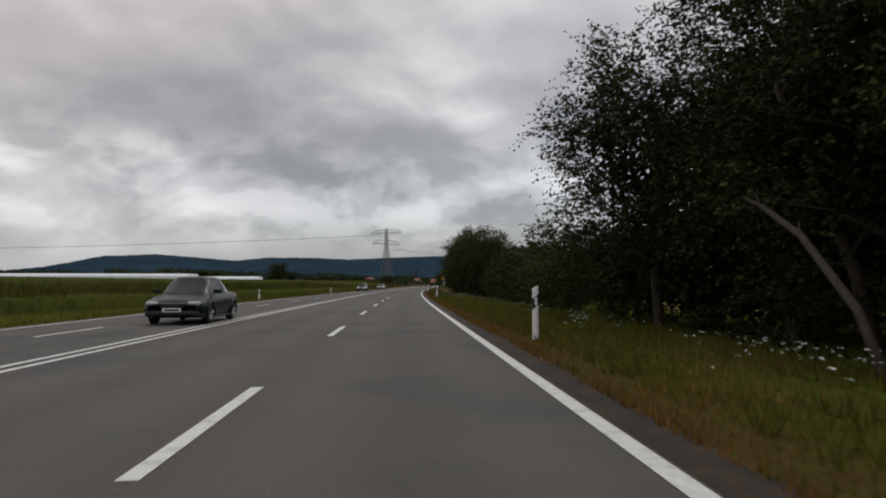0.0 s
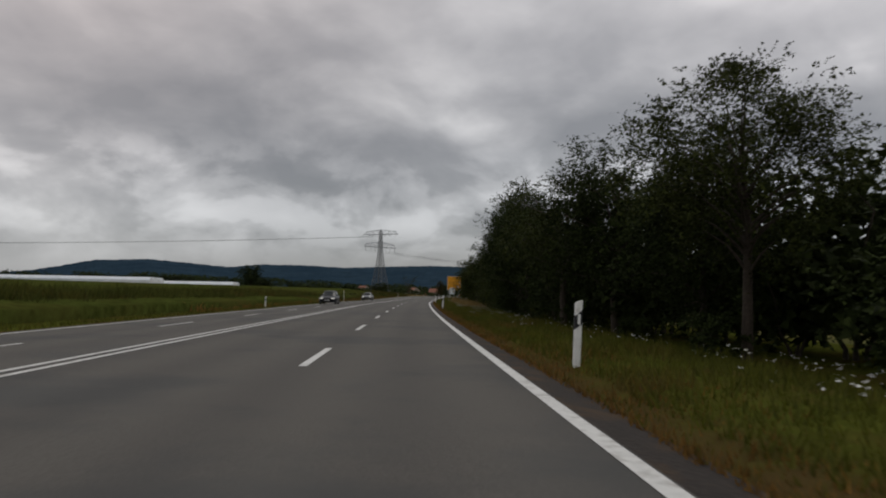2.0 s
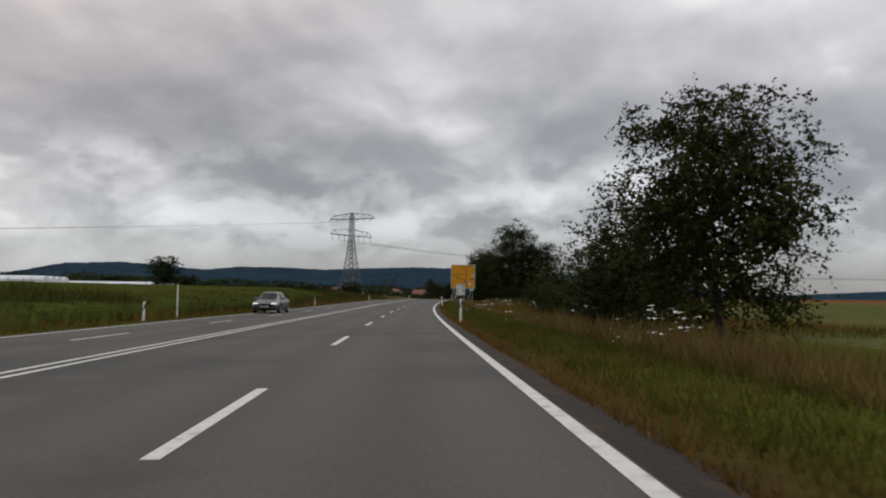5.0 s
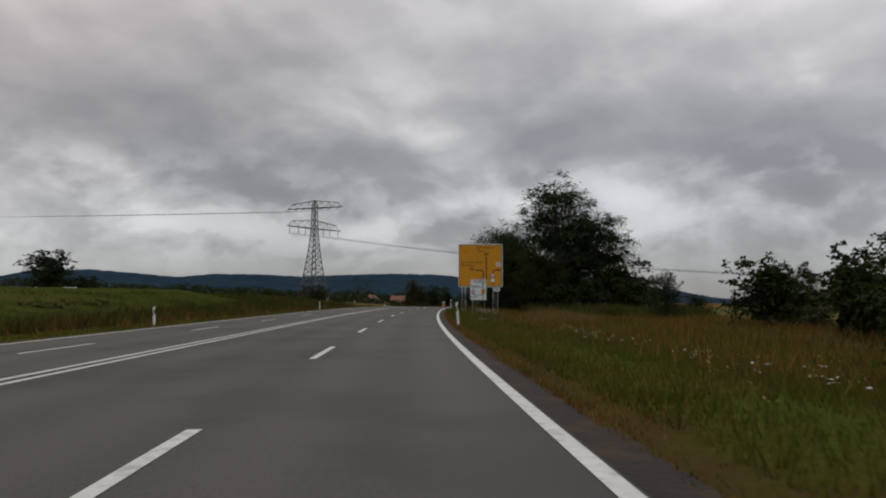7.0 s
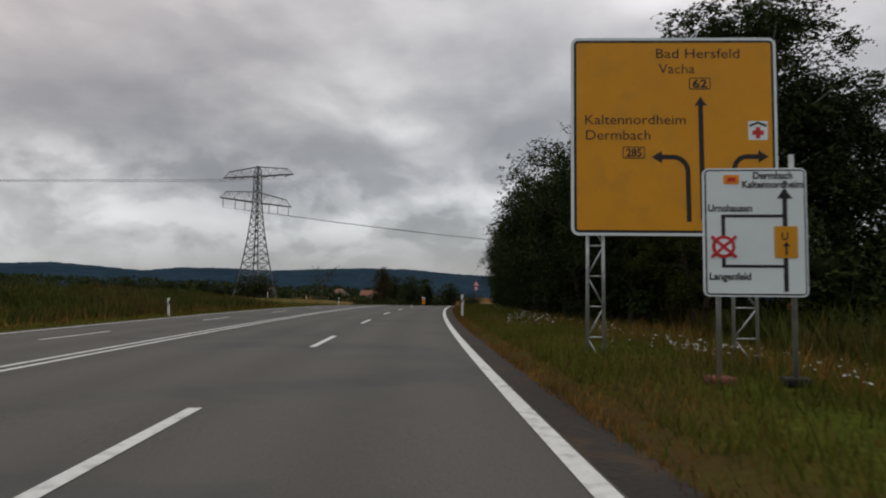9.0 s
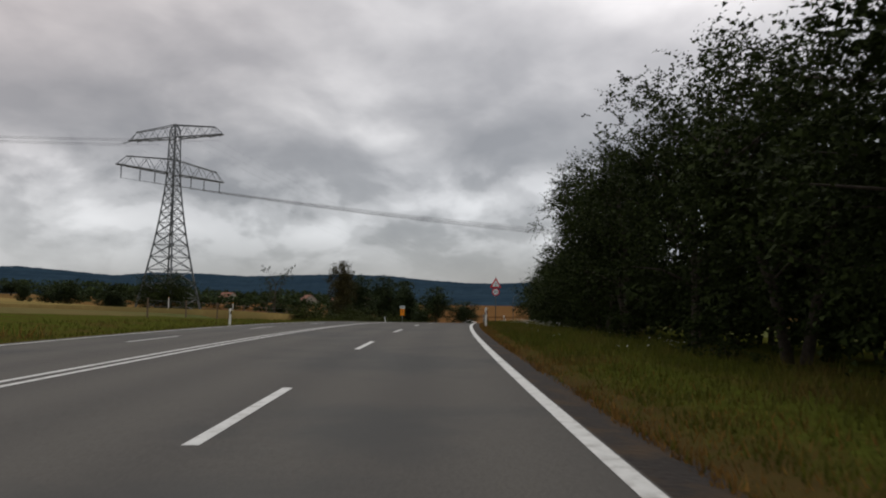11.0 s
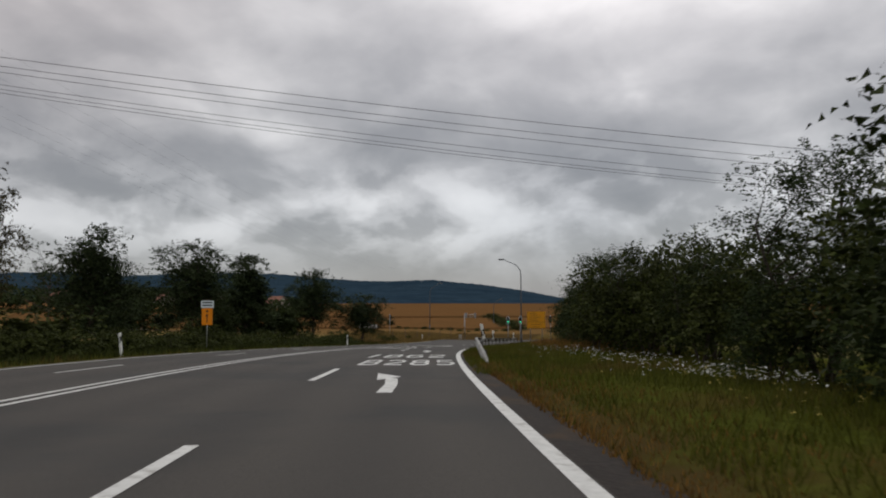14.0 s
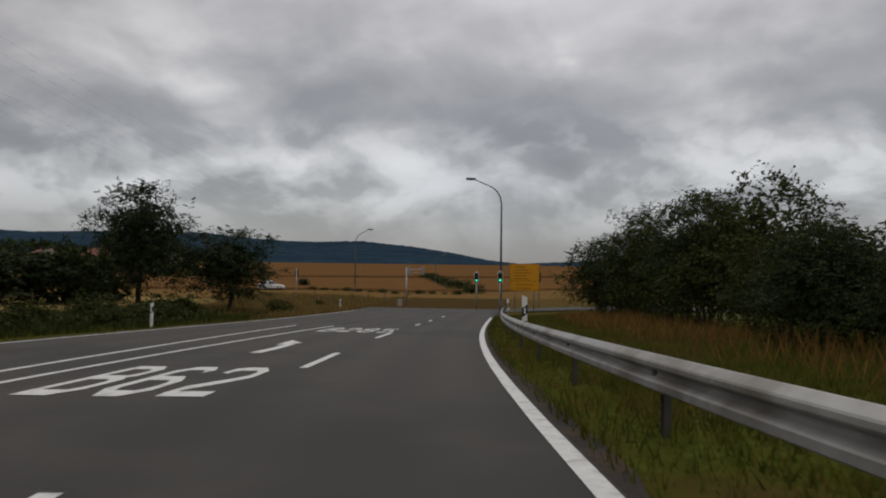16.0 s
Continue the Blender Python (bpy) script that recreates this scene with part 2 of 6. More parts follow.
# parched brown turf next to the asphalt, fading unevenly into the green
_at = _t.nodes.new("ShaderNodeAttribute")
_at.attribute_name = "across"
_n = node(_t, "ShaderNodeTexNoise", ("Vector", _t.nodes.new("ShaderNodeNewGeometry").outputs["Position"]), Scale=1.7, Detail=5.0, Roughness=0.65)
_edge = maths(_t, "ADD", maths(_t, "ABSOLUTE", _at.outputs["Fac"]), maths(_t, "MULTIPLY", maths(_t, "SUBTRACT", _n.outputs[0], 0.5), 1.9))
_parch = ramp(_t, maths(_t, "MULTIPLY", maths(_t, "SUBTRACT", _edge, 1.9), 0.8), (0.0, (0.95, 0.95, 0.95)), (1.0, (0.0, 0.0, 0.0)), ease="EASE")
_t.links.new(mixed(_t, "MIX", _parch, _b.inputs["Base Color"].links[0].from_socket, (0.062, 0.041, 0.017)), _b.inputs["Base Color"])
EARTH = material("meadow", (0.075, 0.082, 0.030), 0.95, noise_scale=1.2, spread=0.35, bump=0.6, bump_scale=4,
                 stain=(0.14, 0.105, 0.045), stain_scale=0.012, stain_at=(0.44, 0.64), spec=0.0)
_t = EARTH.node_tree
_b = _t.nodes["Principled BSDF"]
_py = node(_t, "ShaderNodeSeparateXYZ", ("Vector", _t.nodes.new("ShaderNodeNewGeometry").outputs["Position"]))
_gold = ramp(_t, maths(_t, "MULTIPLY", maths(_t, "SUBTRACT", maths(_t, "ADD", _py.outputs[1], maths(_t, "MULTIPLY", _py.outputs[0], 0.25)), 444.0), 1 / 40), (0.0, (0.0, 0.0, 0.0)), (1.0, (0.85, 0.85, 0.85)))
_t.links.new(mixed(_t, "MIX", _gold, _b.inputs["Base Color"].links[0].from_socket, (0.150, 0.085, 0.032)), _b.inputs["Base Color"])
CROP = material("green_crop", (0.044, 0.054, 0.012), 0.9, noise_scale=1.4, spread=0.5, bump=1.0, bump_scale=6,
                stain=(0.066, 0.058, 0.016), stain_scale=0.06, stain_at=(0.5, 0.7), spec=0.0)
WHEAT = material("ripe_wheat", (0.135, 0.070, 0.028), 0.9, noise_scale=0.6, spread=0.18, bump=0.6, bump_scale=6,
                 stain=(0.12, 0.066, 0.026), stain_scale=0.03, spec=0.0)
STUBBLE = material("pale_stubble", (0.21, 0.150, 0.056), 0.9, noise_scale=0.8, spread=0.2, stain=(0.15, 0.12, 0.045), stain_scale=0.05, spec=0.0)
# distance haze is put into the colour: bluer than the woods' own green
FOREST = material("far_forest_haze_blue", (0.022, 0.040, 0.058), 1.0, noise_scale=0.02, spread=0.35, stain=(0.016, 0.031, 0.048), stain_scale=0.004, spec=0.0)
BARK = material("bark", (0.055, 0.043, 0.033), 0.95, noise_scale=12, spread=0.4, bump=0.9, bump_scale=20)
BIRCH_BARK = material("birch_bark", (0.42, 0.40, 0.37), 0.8, noise_scale=8, spread=0.2, stain=(0.05, 0.045, 0.04), stain_scale=3)
LEAF = material("leaf_dark", (0.025, 0.035, 0.011), 0.75, noise_scale=0.8, spread=0.4, island=0.5, sheer=0.12, spec=0.05)
LEAF_BROWN = material("leaf_brownish", (0.050, 0.044, 0.020), 0.8, noise_scale=0.5, spread=0.4, island=0.5, sheer=0.15, spec=0.05)
LEAF_OLIVE = material("leaf_olive", (0.038, 0.047, 0.013), 0.75, noise_scale=0.8, spread=0.4, island=0.5, sheer=0.14, spec=0.05)
LEAF_BLUE = material("leaf_grey_green", (0.030, 0.044, 0.017), 0.75, noise_scale=0.8, spread=0.35, island=0.45, sheer=0.16, spec=0.06)
# far leaves paler and greyer: a little haze is put into their colour
LEAF_FAR = material("leaf_far_hazed", (0.031, 0.044, 0.020), 0.8, noise_scale=0.4, spread=0.35, island=0.45, sheer=0.12, spec=0.05)
GRASS = material("grass_blade", (0.077, 0.085, 0.013), 0.7, noise_scale=0.7, spread=0.35, island=0.4, sheer=0.3, spec=0.1,
                 stain=(0.11, 0.078, 0.024), stain_scale=0.35, stain_at=(0.50, 0.66))
STRAW = material("dry_grass", (0.165, 0.115, 0.042), 0.8, noise_scale=0.7, spread=0.3, island=0.35, sheer=0.25, spec=0.1)
RUST = material("rust_brown_grass", (0.165, 0.092, 0.027), 0.85, noise_scale=0.5, spread=0.35, island=0.4, sheer=0.2, spec=0.1)
WEED = material("dark_weeds", (0.052, 0.062, 0.014), 0.85, noise_scale=0.5, spread=0.45, island=0.45, sheer=0.2, spec=0.1, stain=(0.085, 0.062, 0.020), stain_scale=0.2, stain_at=(0.48, 0.62))
CROP_LEAF = material("crop_leaf", (0.060, 0.068, 0.017), 0.85, noise_scale=0.3, spread=0.45, island=0.45, sheer=0.25, spec=0.05, stain=(0.082, 0.066, 0.018), stain_scale=0.12, stain_at=(0.5, 0.65))
PETAL = material("white_petals", (0.68, 0.68, 0.64), 0.7, island=0.1)
PETAL_Y = material("yellow_petals", (0.36, 0.28, 0.04), 0.7, island=0.1)
STEEL = material("galvanised_steel", (0.42, 0.43, 0.43), 0.5, 0.75, noise_scale=5, spread=0.15, stain=(0.27, 0.27, 0.27), stain_scale=2)
RAIL = material("guard_rail_zinc", (0.27, 0.265, 0.25), 0.55, 0.35, noise_scale=3, spread=0.15, stain=(0.13, 0.115, 0.095), stain_scale=1.3, stain_at=(0.45, 0.68))
RAIL_POST = material("rail_post_steel", (0.075, 0.070, 0.062), 0.75, 0.2, noise_scale=6, spread=0.25)
LATTICE = material("pylon_steel", (0.13, 0.14, 0.15), 0.6, 0.5, noise_scale=2, spread=0.2)
WIRE = material("conductor", (0.10, 0.10, 0.10), 0.6, 0.4)
SIGN_YELLOW = material("sign_yellow", (0.62, 0.27, 0.006), 0.45, noise_scale=1.5, spread=0.06, stain=(0.56, 0.25, 0.01), stain_scale=2)
SIGN_WHITE = material("sign_white", (0.68, 0.75, 0.77), 0.45, noise_scale=1.5, spread=0.05)
SIGN_BLACK = material("sign_black", (0.018, 0.016, 0.016), 0.5)
SIGN_RED = material("sign_red", (0.50, 0.025, 0.03), 0.45, noise_scale=3, spread=0.08)
SIGN_ORANGE = material("sign_orange", (0.80, 0.25, 0.004), 0.45, noise_scale=3, spread=0.05)
SIGN_AMBER = material("sign_faded_amber", (0.46, 0.33, 0.24), 0.5)
SIGN_GREEN = material("sign_green", (0.01, 0.20, 0.07), 0.45)
SIGN_BACK = material("sign_grey", (0.30, 0.31, 0.32), 0.5, 0.6, noise_scale=3, spread=0.1)
POST_WHITE = material("post_white", (0.74, 0.74, 0.71), 0.5, noise_scale=6, spread=0.07, stain=(0.45, 0.43, 0.38), stain_scale=4, stain_at=(0.6, 0.75))
POST_BLACK = material("post_black", (0.015, 0.015, 0.016), 0.5)
REFLECTOR = material("reflector", (0.80, 0.80, 0.78), 0.2)
WOOD = material("fence_wood", (0.12, 0.085, 0.055), 0.9, noise_scale=9, spread=0.3)
LAMP_GREY = material("lamp_pole_paint", (0.10, 0.11, 0.12), 0.5, 0.5, noise_scale=3, spread=0.1)
FILM = material("greenhouse_film", (0.62, 0.66, 0.70), 0.4, noise_scale=0.3, spread=0.12)
CAR_DARK = material("dark_car_paint", (0.004, 0.010, 0.009), 0.32, 0.0, noise_scale=2, spread=0.1, spec=0.16)
CAR_GREY = material("slate_car_paint", (0.006, 0.008, 0.012), 0.28, 0.0, noise_scale=2, spread=0.1, spec=0.2)
CAR_SILVER = material("silver_car_paint", (0.12, 0.125, 0.13), 0.3, 0.5, noise_scale=2, spread=0.1, spec=0.4)
CAR_WHITE = material("white_van_paint", (0.62, 0.62, 0.60), 0.35, 0.0, noise_scale=2, spread=0.08, spec=0.5)
CAR_GLASS = material("car_glass", (0.008, 0.012, 0.013), 0.06, 0.0, spec=0.25)
TYRE = material("tyre_rubber", (0.012, 0.012, 0.012), 0.85, noise_scale=30, spread=0.3)
RIM = material("alloy_rim", (0.30, 0.30, 0.31), 0.35, 0.8)
PLATE = material("number_plate", (0.66, 0.66, 0.64), 0.4)
ROOF_RED = material("tile_roof", (0.20, 0.085, 0.055), 0.8, noise_scale=3, spread=0.2)
PLASTER = material("house_plaster", (0.30, 0.27, 0.23), 0.9, noise_scale=2, spread=0.1)
SANDBAG = material("clay_red_foot", (0.16, 0.06, 0.045), 0.9, noise_scale=10, spread=0.3)


def glow(name, color, power):
    m = bpy.data.materials.new(name)
    m.use_nodes = True
    b = m.node_tree.nodes["Principled BSDF"]
    b.inputs["Base Color"].default_value = (*color, 1)
    b.inputs["Emission Color"].default_value = (*color, 1)
    b.inputs["Emission Strength"].default_value = power
    return m


HEADLIGHT = glow("headlight_lit", (1.0, 0.97, 0.9), 0.45)
HEADLIGHT_OFF = material("headlight_glass", (0.45, 0.46, 0.45), 0.15, 0.2)
GREEN_LIGHT = glow("green_signal", (0.05, 1.0, 0.45), 2.2)


# ---- mesh helpers ----
def mesh_of(name, verts, faces, mat, shade=False):
    me = bpy.data.meshes.new(name)
    me.from_pydata([tuple(v) for v in verts], [], faces)
    me.materials.append(mat)
    if shade:
        me.polygons.foreach_set("use_smooth", [True] * len(me.polygons))
    me.update()
    return me


def part(name, data, parent, label="", at=None):
    """One mesh object under a thing, given as mesh data or as (verts, faces, material)."""
    if isinstance(data, tuple):
        data = mesh_of(name, *data)
    ob = new(name, data)
    ob.parent = parent
    if at is not None:
        ob.matrix_basis = at
    if label:
        tagged(ob, label)
    return ob


def thing(name, label, category, m=None, group="", kind=""):
    ob = new(name)
    ob.empty_display_size = 0.3
    if m is not None:
        ob.matrix_basis = m
    return tagged(ob, label, category, group, kind)


def structure(name, data, label, category):
    if isinstance(data, tuple):
        data = mesh_of(name, *data)
    return tagged(new(name, data), label, category, kind="structure")


class Shape:
    """Verts and faces gathered for one part."""

    def __init__(self):
        self.v, self.f = [], []

    def add(self, verts, faces):
        k = len(self.v)
        self.v += [Vector(p) for p in verts]
        self.f += [tuple(i + k for i in q) for q in faces]
        return self

    def box(self, x0, x1, y0, y1, z0, z1, bevel=0.0):
        bm = bmesh.new()
        bmesh.ops.create_cube(bm, size=1.0)
        for q in bm.verts:
            q.co = Vector(((x0 + x1) / 2 + q.co.x * (x1 - x0), (y0 + y1) / 2 + q.co.y * (y1 - y0), (z0 + z1) / 2 + q.co.z * (z1 - z0)))
        if bevel:
            bmesh.ops.bevel(bm, geom=bm.edges[:], offset=bevel, segments=2, affect="EDGES", profile=0.5)
        bm.verts.index_update()
        self.add([q.co.copy() for q in bm.verts], [[q.index for q in f.verts] for f in bm.faces])
        bm.free()
        return self

    def tube(self, points, radii, n=8, cap=True):
        points = [Vector(p) for p in points]
        if isinstance(radii, (int, float)):
            radii = [radii] * len(points)
        k = len(self.v)
        for i, (p, r) in enumerate(zip(points, radii)):
            d = (points[min(i + 1, len(points) - 1)] - points[max(i - 1, 0)]).normalized()
            a = d.cross(Vector((0, 0, 1)) if abs(d.z) < 0.9 else Vector((1, 0, 0))).normalized()
            b = d.cross(a)
            for j in range(n):
                w = 2 * math.pi * j / n
                self.v.append(p + a * (math.cos(w) * r) + b * (math.sin(w) * r))
        for i in range(len(points) - 1):
            for j in range(n):
                self.f.append((k + i * n + j, k + i * n + (j + 1) % n, k + (i + 1) * n + (j + 1) % n, k + (i + 1) * n + j))
        if cap:
            self.f.append(tuple(k + j for j in range(n))[::-1])
            self.f.append(tuple(k + (len(points) - 1) * n + j for j in range(n)))
        return self

    def prism(self, outline, y0, y1):
        """A flat outline in x, z made solid from y0 to y1."""
        n, k = len(outline), len(self.v)
        self.v += [Vector((x, y0, z)) for x, z in outline] + [Vector((x, y1, z)) for x, z in outline]
        self.f += [tuple(k + i for i in range(n)), tuple(k + n + i for i in range(n))[::-1]]
        self.f += [(k + i, k + n + i, k + n + (i + 1) % n, k + (i + 1) % n) for i in range(n)]
        return self

    def mesh(self, name, mat, shade=False):
        return mesh_of(name, self.v, self.f, mat, shade)


def round_rect(x0, x1, z0, z1, r, n=5):
    out = []
    for cx, cz, a in ((x1 - r, z1 - r, 0), (x0 + r, z1 - r, 90), (x0 + r, z0 + r, 180), (x1 - r, z0 + r, 270)):
        out += [(cx + r * math.cos(radians(a + 90 * i / n)), cz + r * math.sin(radians(a + 90 * i / n))) for i in range(n + 1)]
    return out


def letters(text, size, width=None, bold=0.0):
    """Mesh verts and faces of words, in x and y, from the built-in font; width squeezes the line to that length."""
    cu = bpy.data.curves.new("words", "FONT")
    cu.body, cu.size, cu.offset, cu.resolution_u = text, size, bold, 3
    ob = new("words", cu)
    bpy.context.view_layer.update()
    me = bpy.data.meshes.new_from_object(ob.evaluated_get(bpy.context.evaluated_depsgraph_get()))
    v = [q.co.copy() for q in me.vertices]
    f = [tuple(p.vertices) for p in me.polygons]
    bpy.data.objects.remove(ob)
    bpy.data.curves.remove(cu)
    bpy.data.meshes.remove(me)
    if width and v:
        x0, x1 = min(q.x for q in v), max(q.x for q in v)
        for q in v:
            q.x = (q.x - x0) * width / (x1 - x0)
    return v, f


def words(name, text, x, z, y, size, mat, parent, width=None, bold=0.0):
    """Writing on a sign that faces -y, lower left corner at x, z."""
    v, f = letters(text, size, width, bold)
    return part(name, mesh_of(name, [(x + q.x, y, z + q.y) for q in v], f, mat), parent)


# ---- ground, verges, road ----
def spread(a, b, step, lo, hi, grow=1.25):
    out = list(np.arange(a, b + step / 2, step))
    d = step
    while out[-1] < hi:
        d *= grow
        out.append(out[-1] + d)
    d = step
    while out[0] > lo:
        d *= grow
        out.insert(0, out[0] - d)
    return np.array(out)


def build_ground():
    xs, ys = spread(-130, 160, 2.5, -4700, 4700), spread(-60, 560, 3.0, -900, 4800)
    X, Y = np.meshgrid(xs, ys)
    x, y = X.ravel(), Y.ravel()
    s, l = road_coords(x, y)
    z = height(x, y)
    inside = smooth(l, -24, -20) * (1 - smooth(l, 13, 16)) * smooth(s, -60, -45) * (1 - smooth(s, 452, 470))
    z = z - 0.45 * inside
    n = len(xs)
    faces = [(r * n + c, r * n + c + 1, (r + 1) * n + c + 1, (r + 1) * n + c) for r in range(len(ys) - 1) for c in range(n - 1)]
    return structure("ground", (np.stack([x, y, z], 1), faces, EARTH, True), "meadow and field ground reaching to the hills", "ground")


def strip(name, s_list, l_list, lift, mat, label, category, parent=None, wobble=0.0, inner=None):
    """A sheet laid along the road between the given offsets; lift(s, l) is its height over the road's line."""
    verts, faces = [], []
    n = len(l_list)
    for s in s_list:
        for l in l_list:
            p = road(s, l - inner(s, l) if inner else l)
            p.z += lift(s, l) + (wobble * noise.noise(Vector((p.x * 0.9, p.y * 0.9, 3.0))) if wobble else 0)
            verts.append(p)
    for i in range(len(s_list) - 1):
        for j in range(n - 1):
            faces.append((i * n + j, i * n + j + 1, (i + 1) * n + j + 1, (i + 1) * n + j))
    me = mesh_of(name, verts, faces, mat, True)
    if parent:
        return part(name, me, parent)
    return tagged(new(name, me), label, category, kind="structure")


ALONG = list(np.arange(-60, 472, 3.0))
ground = build_ground()
ROAD_ALONG = [s for s in ALONG if s < 440] + [444.0]
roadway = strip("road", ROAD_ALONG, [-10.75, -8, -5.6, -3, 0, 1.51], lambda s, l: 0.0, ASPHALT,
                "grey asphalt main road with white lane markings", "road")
across = roadway.data.attributes.new("across", "FLOAT", "POINT")
across.data.foreach_set("value", [-10.75, -8, -5.6, -3, 0, 1.51] * len(ROAD_ALONG))
strip("shoulder", ALONG, [1.505, 1.75, 2.2], lambda s, l: -0.012 - 0.06 * (l - 1.5), GRAVEL, "dark crumbling soil along the asphalt edge", "shoulder", wobble=0.03)
VERGE_L = [1.93, 2.04, 2.2, 2.4, 2.6, 2.9, 3.3, 4, 5, 6.5, 8, 10, 13, 17]
verge = strip("verge_right", list(np.arange(-60, 472, 0.75)), VERGE_L, lambda s, l: float(side(s, l)) - 0.015 - 0.10 * max(0.0, 2.1 - l) / 0.17 - 0.12 * float(smooth(l, 14, 17)), TURF,
              "rough grass verge with dry patches beside the trees", "verge", wobble=0.05, inner=lambda s, l: 0.42 * max(0.0, 2.9 - l) * float(smooth(s, 350, 364)))
strip("verge_beyond", list(np.arange(443.8, 472, 2.0)), [-10.8, -8, -5, -2, 1, 2.1], lambda s, l: -0.03 + 0.05 * float(smooth(s, 445, 450)), TURF,
      "dry golden grass beyond the crossing road", "verge", wobble=0.06)
verge.data.attributes.new("across", "FLOAT", "POINT").data.foreach_set("value", [l + 0.75 * float(smooth(s, 352, 366)) for s in np.arange(-60, 472, 0.75) for l in VERGE_L])
VERGE_LEFT_L = [-26, -22, -19, -17, -15.5, -14, -13, -12, -11.3, -10.745]
verge_left = strip("verge_left", ALONG, VERGE_LEFT_L, lambda s, l: float(side(s, l)) - 0.02 - 0.12 * float(1 - smooth(l, -26, -22)), TURF,
      "mown grass verge with shallow ditch by the fields", "verge", wobble=0.06)
verge_left.data.attributes.new("across", "FLOAT", "POINT").data.foreach_set("value", [-l - 8.6 for l in VERGE_LEFT_L] * len(ALONG))


def line(name, s0, s1, l, w, parent=roadway, step=3.0, l_end=None):
    ss = list(np.linspace(s0, s1, max(2, int((s1 - s0) / step) + 1)))
    verts, faces = [], []
    for i, s in enumerate(ss):
        c = l if l_end is None else l + (l_end - l) * i / (len(ss) - 1)
        verts += [road(s, c - w / 2, 0.006), road(s, c + w / 2, 0.006)]
        if i:
            faces.append((2 * i - 2, 2 * i - 1, 2 * i + 1, 2 * i))
    return part(name, (verts, faces, PAINT), parent)


line("edge_line", -55, 425, 1.395, 0.17)
line("edge_line", -55, 436, -10.40, 0.12)
line("centre_line", -55, 372, -5.50, 0.12)
line("centre_line", -55, 372, -5.82, 0.12)
line("centre_line", 372, 408, -5.50, 0.13, l_end=-5.25)
line("centre_line", 372, 408, -5.82, 0.13, l_end=-6.95)
for k in range(-5, 28):
    line("lane_dash", 16.1 + 12 * k, 20.0 + 12 * k, -1.85, 0.14)
for s0, s1 in ((351.8, 356.0), (363.9, 367.8), (376.5, 380.3), (388.3, 391.9), (398.5, 402.3), (410.5, 412.6), (416.6, 418.6), (424.4, 426.4)):
    line("lane_dash", s0, s1, -1.88, 0.15)
for k in range(-5, 31):
    line("lane_dash", 16.2 + 12.08 * k, 19.9 + 12.08 * k, -8.3, 0.11)


GLYPHS = {  # strokes of the stencilled lane characters, in a box 1 wide and 1 high
    "B": [[(.1, .07), (.1, .93)], [(.04, .93), (.72, .93), (.9, .82), (.9, .62), (.74, .53), (.1, .53)], [(.74, .53), (.92, .42), (.92, .19), (.74, .07), (.04, .07)]],
    "2": [[(.06, .74), (.1, .88), (.28, .93), (.72, .93), (.9, .82), (.9, .62), (.72, .5), (.14, .22), (.1, .07)], [(.04, .07), (.97, .07)]],
    "8": [[(.26, .53), (.1, .64), (.1, .82), (.28, .93), (.72, .93), (.9, .82), (.9, .64), (.74, .53), (.26, .53), (.08, .4), (.08, .19), (.28, .07), (.72, .07), (.92, .19), (.92, .4), (.74, .53)]],
    "5": [[(.94, .93), (.12, .93)], [(.14, .97), (.12, .55), (.7, .57), (.92, .45), (.92, .2), (.72, .07), (.26, .07), (.06, .16)]],
    "6": [[(.92, .8), (.74, .93), (.3, .93), (.1, .78), (.09, .2), (.28, .07), (.72, .07), (.92, .19), (.92, .4), (.74, .53), (.12, .53)]],
}


def road_text(text, s0, s1, l0, l1):
    """Lane lettering of broad painted strokes, stretched along the road."""
    pitch = (l1 - l0) / (len(text) - 0.28)
    for k, ch in enumerate(text):
        v, f = [], []
        for n, stroke in enumerate(GLYPHS[ch]):
            q = [Vector((a, b)) for a, b in stroke]
            base = len(v)
            for i, c in enumerate(q):
                d = (q[min(i + 1, len(q) - 1)] - q[max(i - 1, 0)]).normalized()
                w = 0.085 if i in (0, len(q) - 1) else 0.095
                for sg in (1, -1):
                    v.append(road(s0 + (c.y + sg * d.x * w * 0.78) * (s1 - s0), l0 + k * pitch + (c.x - sg * d.y * w * 1.25) * pitch * 0.72, 0.007 + 0.0015 * n))
                if i:
                    f.append((base + 2 * i - 2, base + 2 * i - 1, base + 2 * i + 1, base + 2 * i))
        part("lane_character", mesh_of("lane_character", v, f, PAINT), roadway)


road_text("B285", 357.8, 361.4, -1.62, 1.18)
road_text("B62", 363.8, 367.5, -1.40, 0.86)
road_text("B62", 384.5, 388.2, -4.6, -2.3)
road_text("B285", 402.3, 405.9, -4.7, -2.0)


def lane_arrow(s, l):
    head = [(2.8, -0.30), (3.75, 0.16), (5.0, -0.42)]
    shaft = [(0, -0.14), (0, 0.12), (1.7, 0.16), (3.25, 0.10), (3.35, -0.15), (1.7, -0.08)]
    v = [road(s + a, l + b, 0.006) for a, b in shaft] + [road(s + a, l + b, 0.006) for a, b in head]
    part("lane_arrow", mesh_of("lane_arrow", v, [tuple(range(6)), (6, 7, 8)], PAINT), roadway)


lane_arrow(349.1, -0.28)
lane_arrow(372.3, -0.28)
lane_arrow(391.6, -3.6)

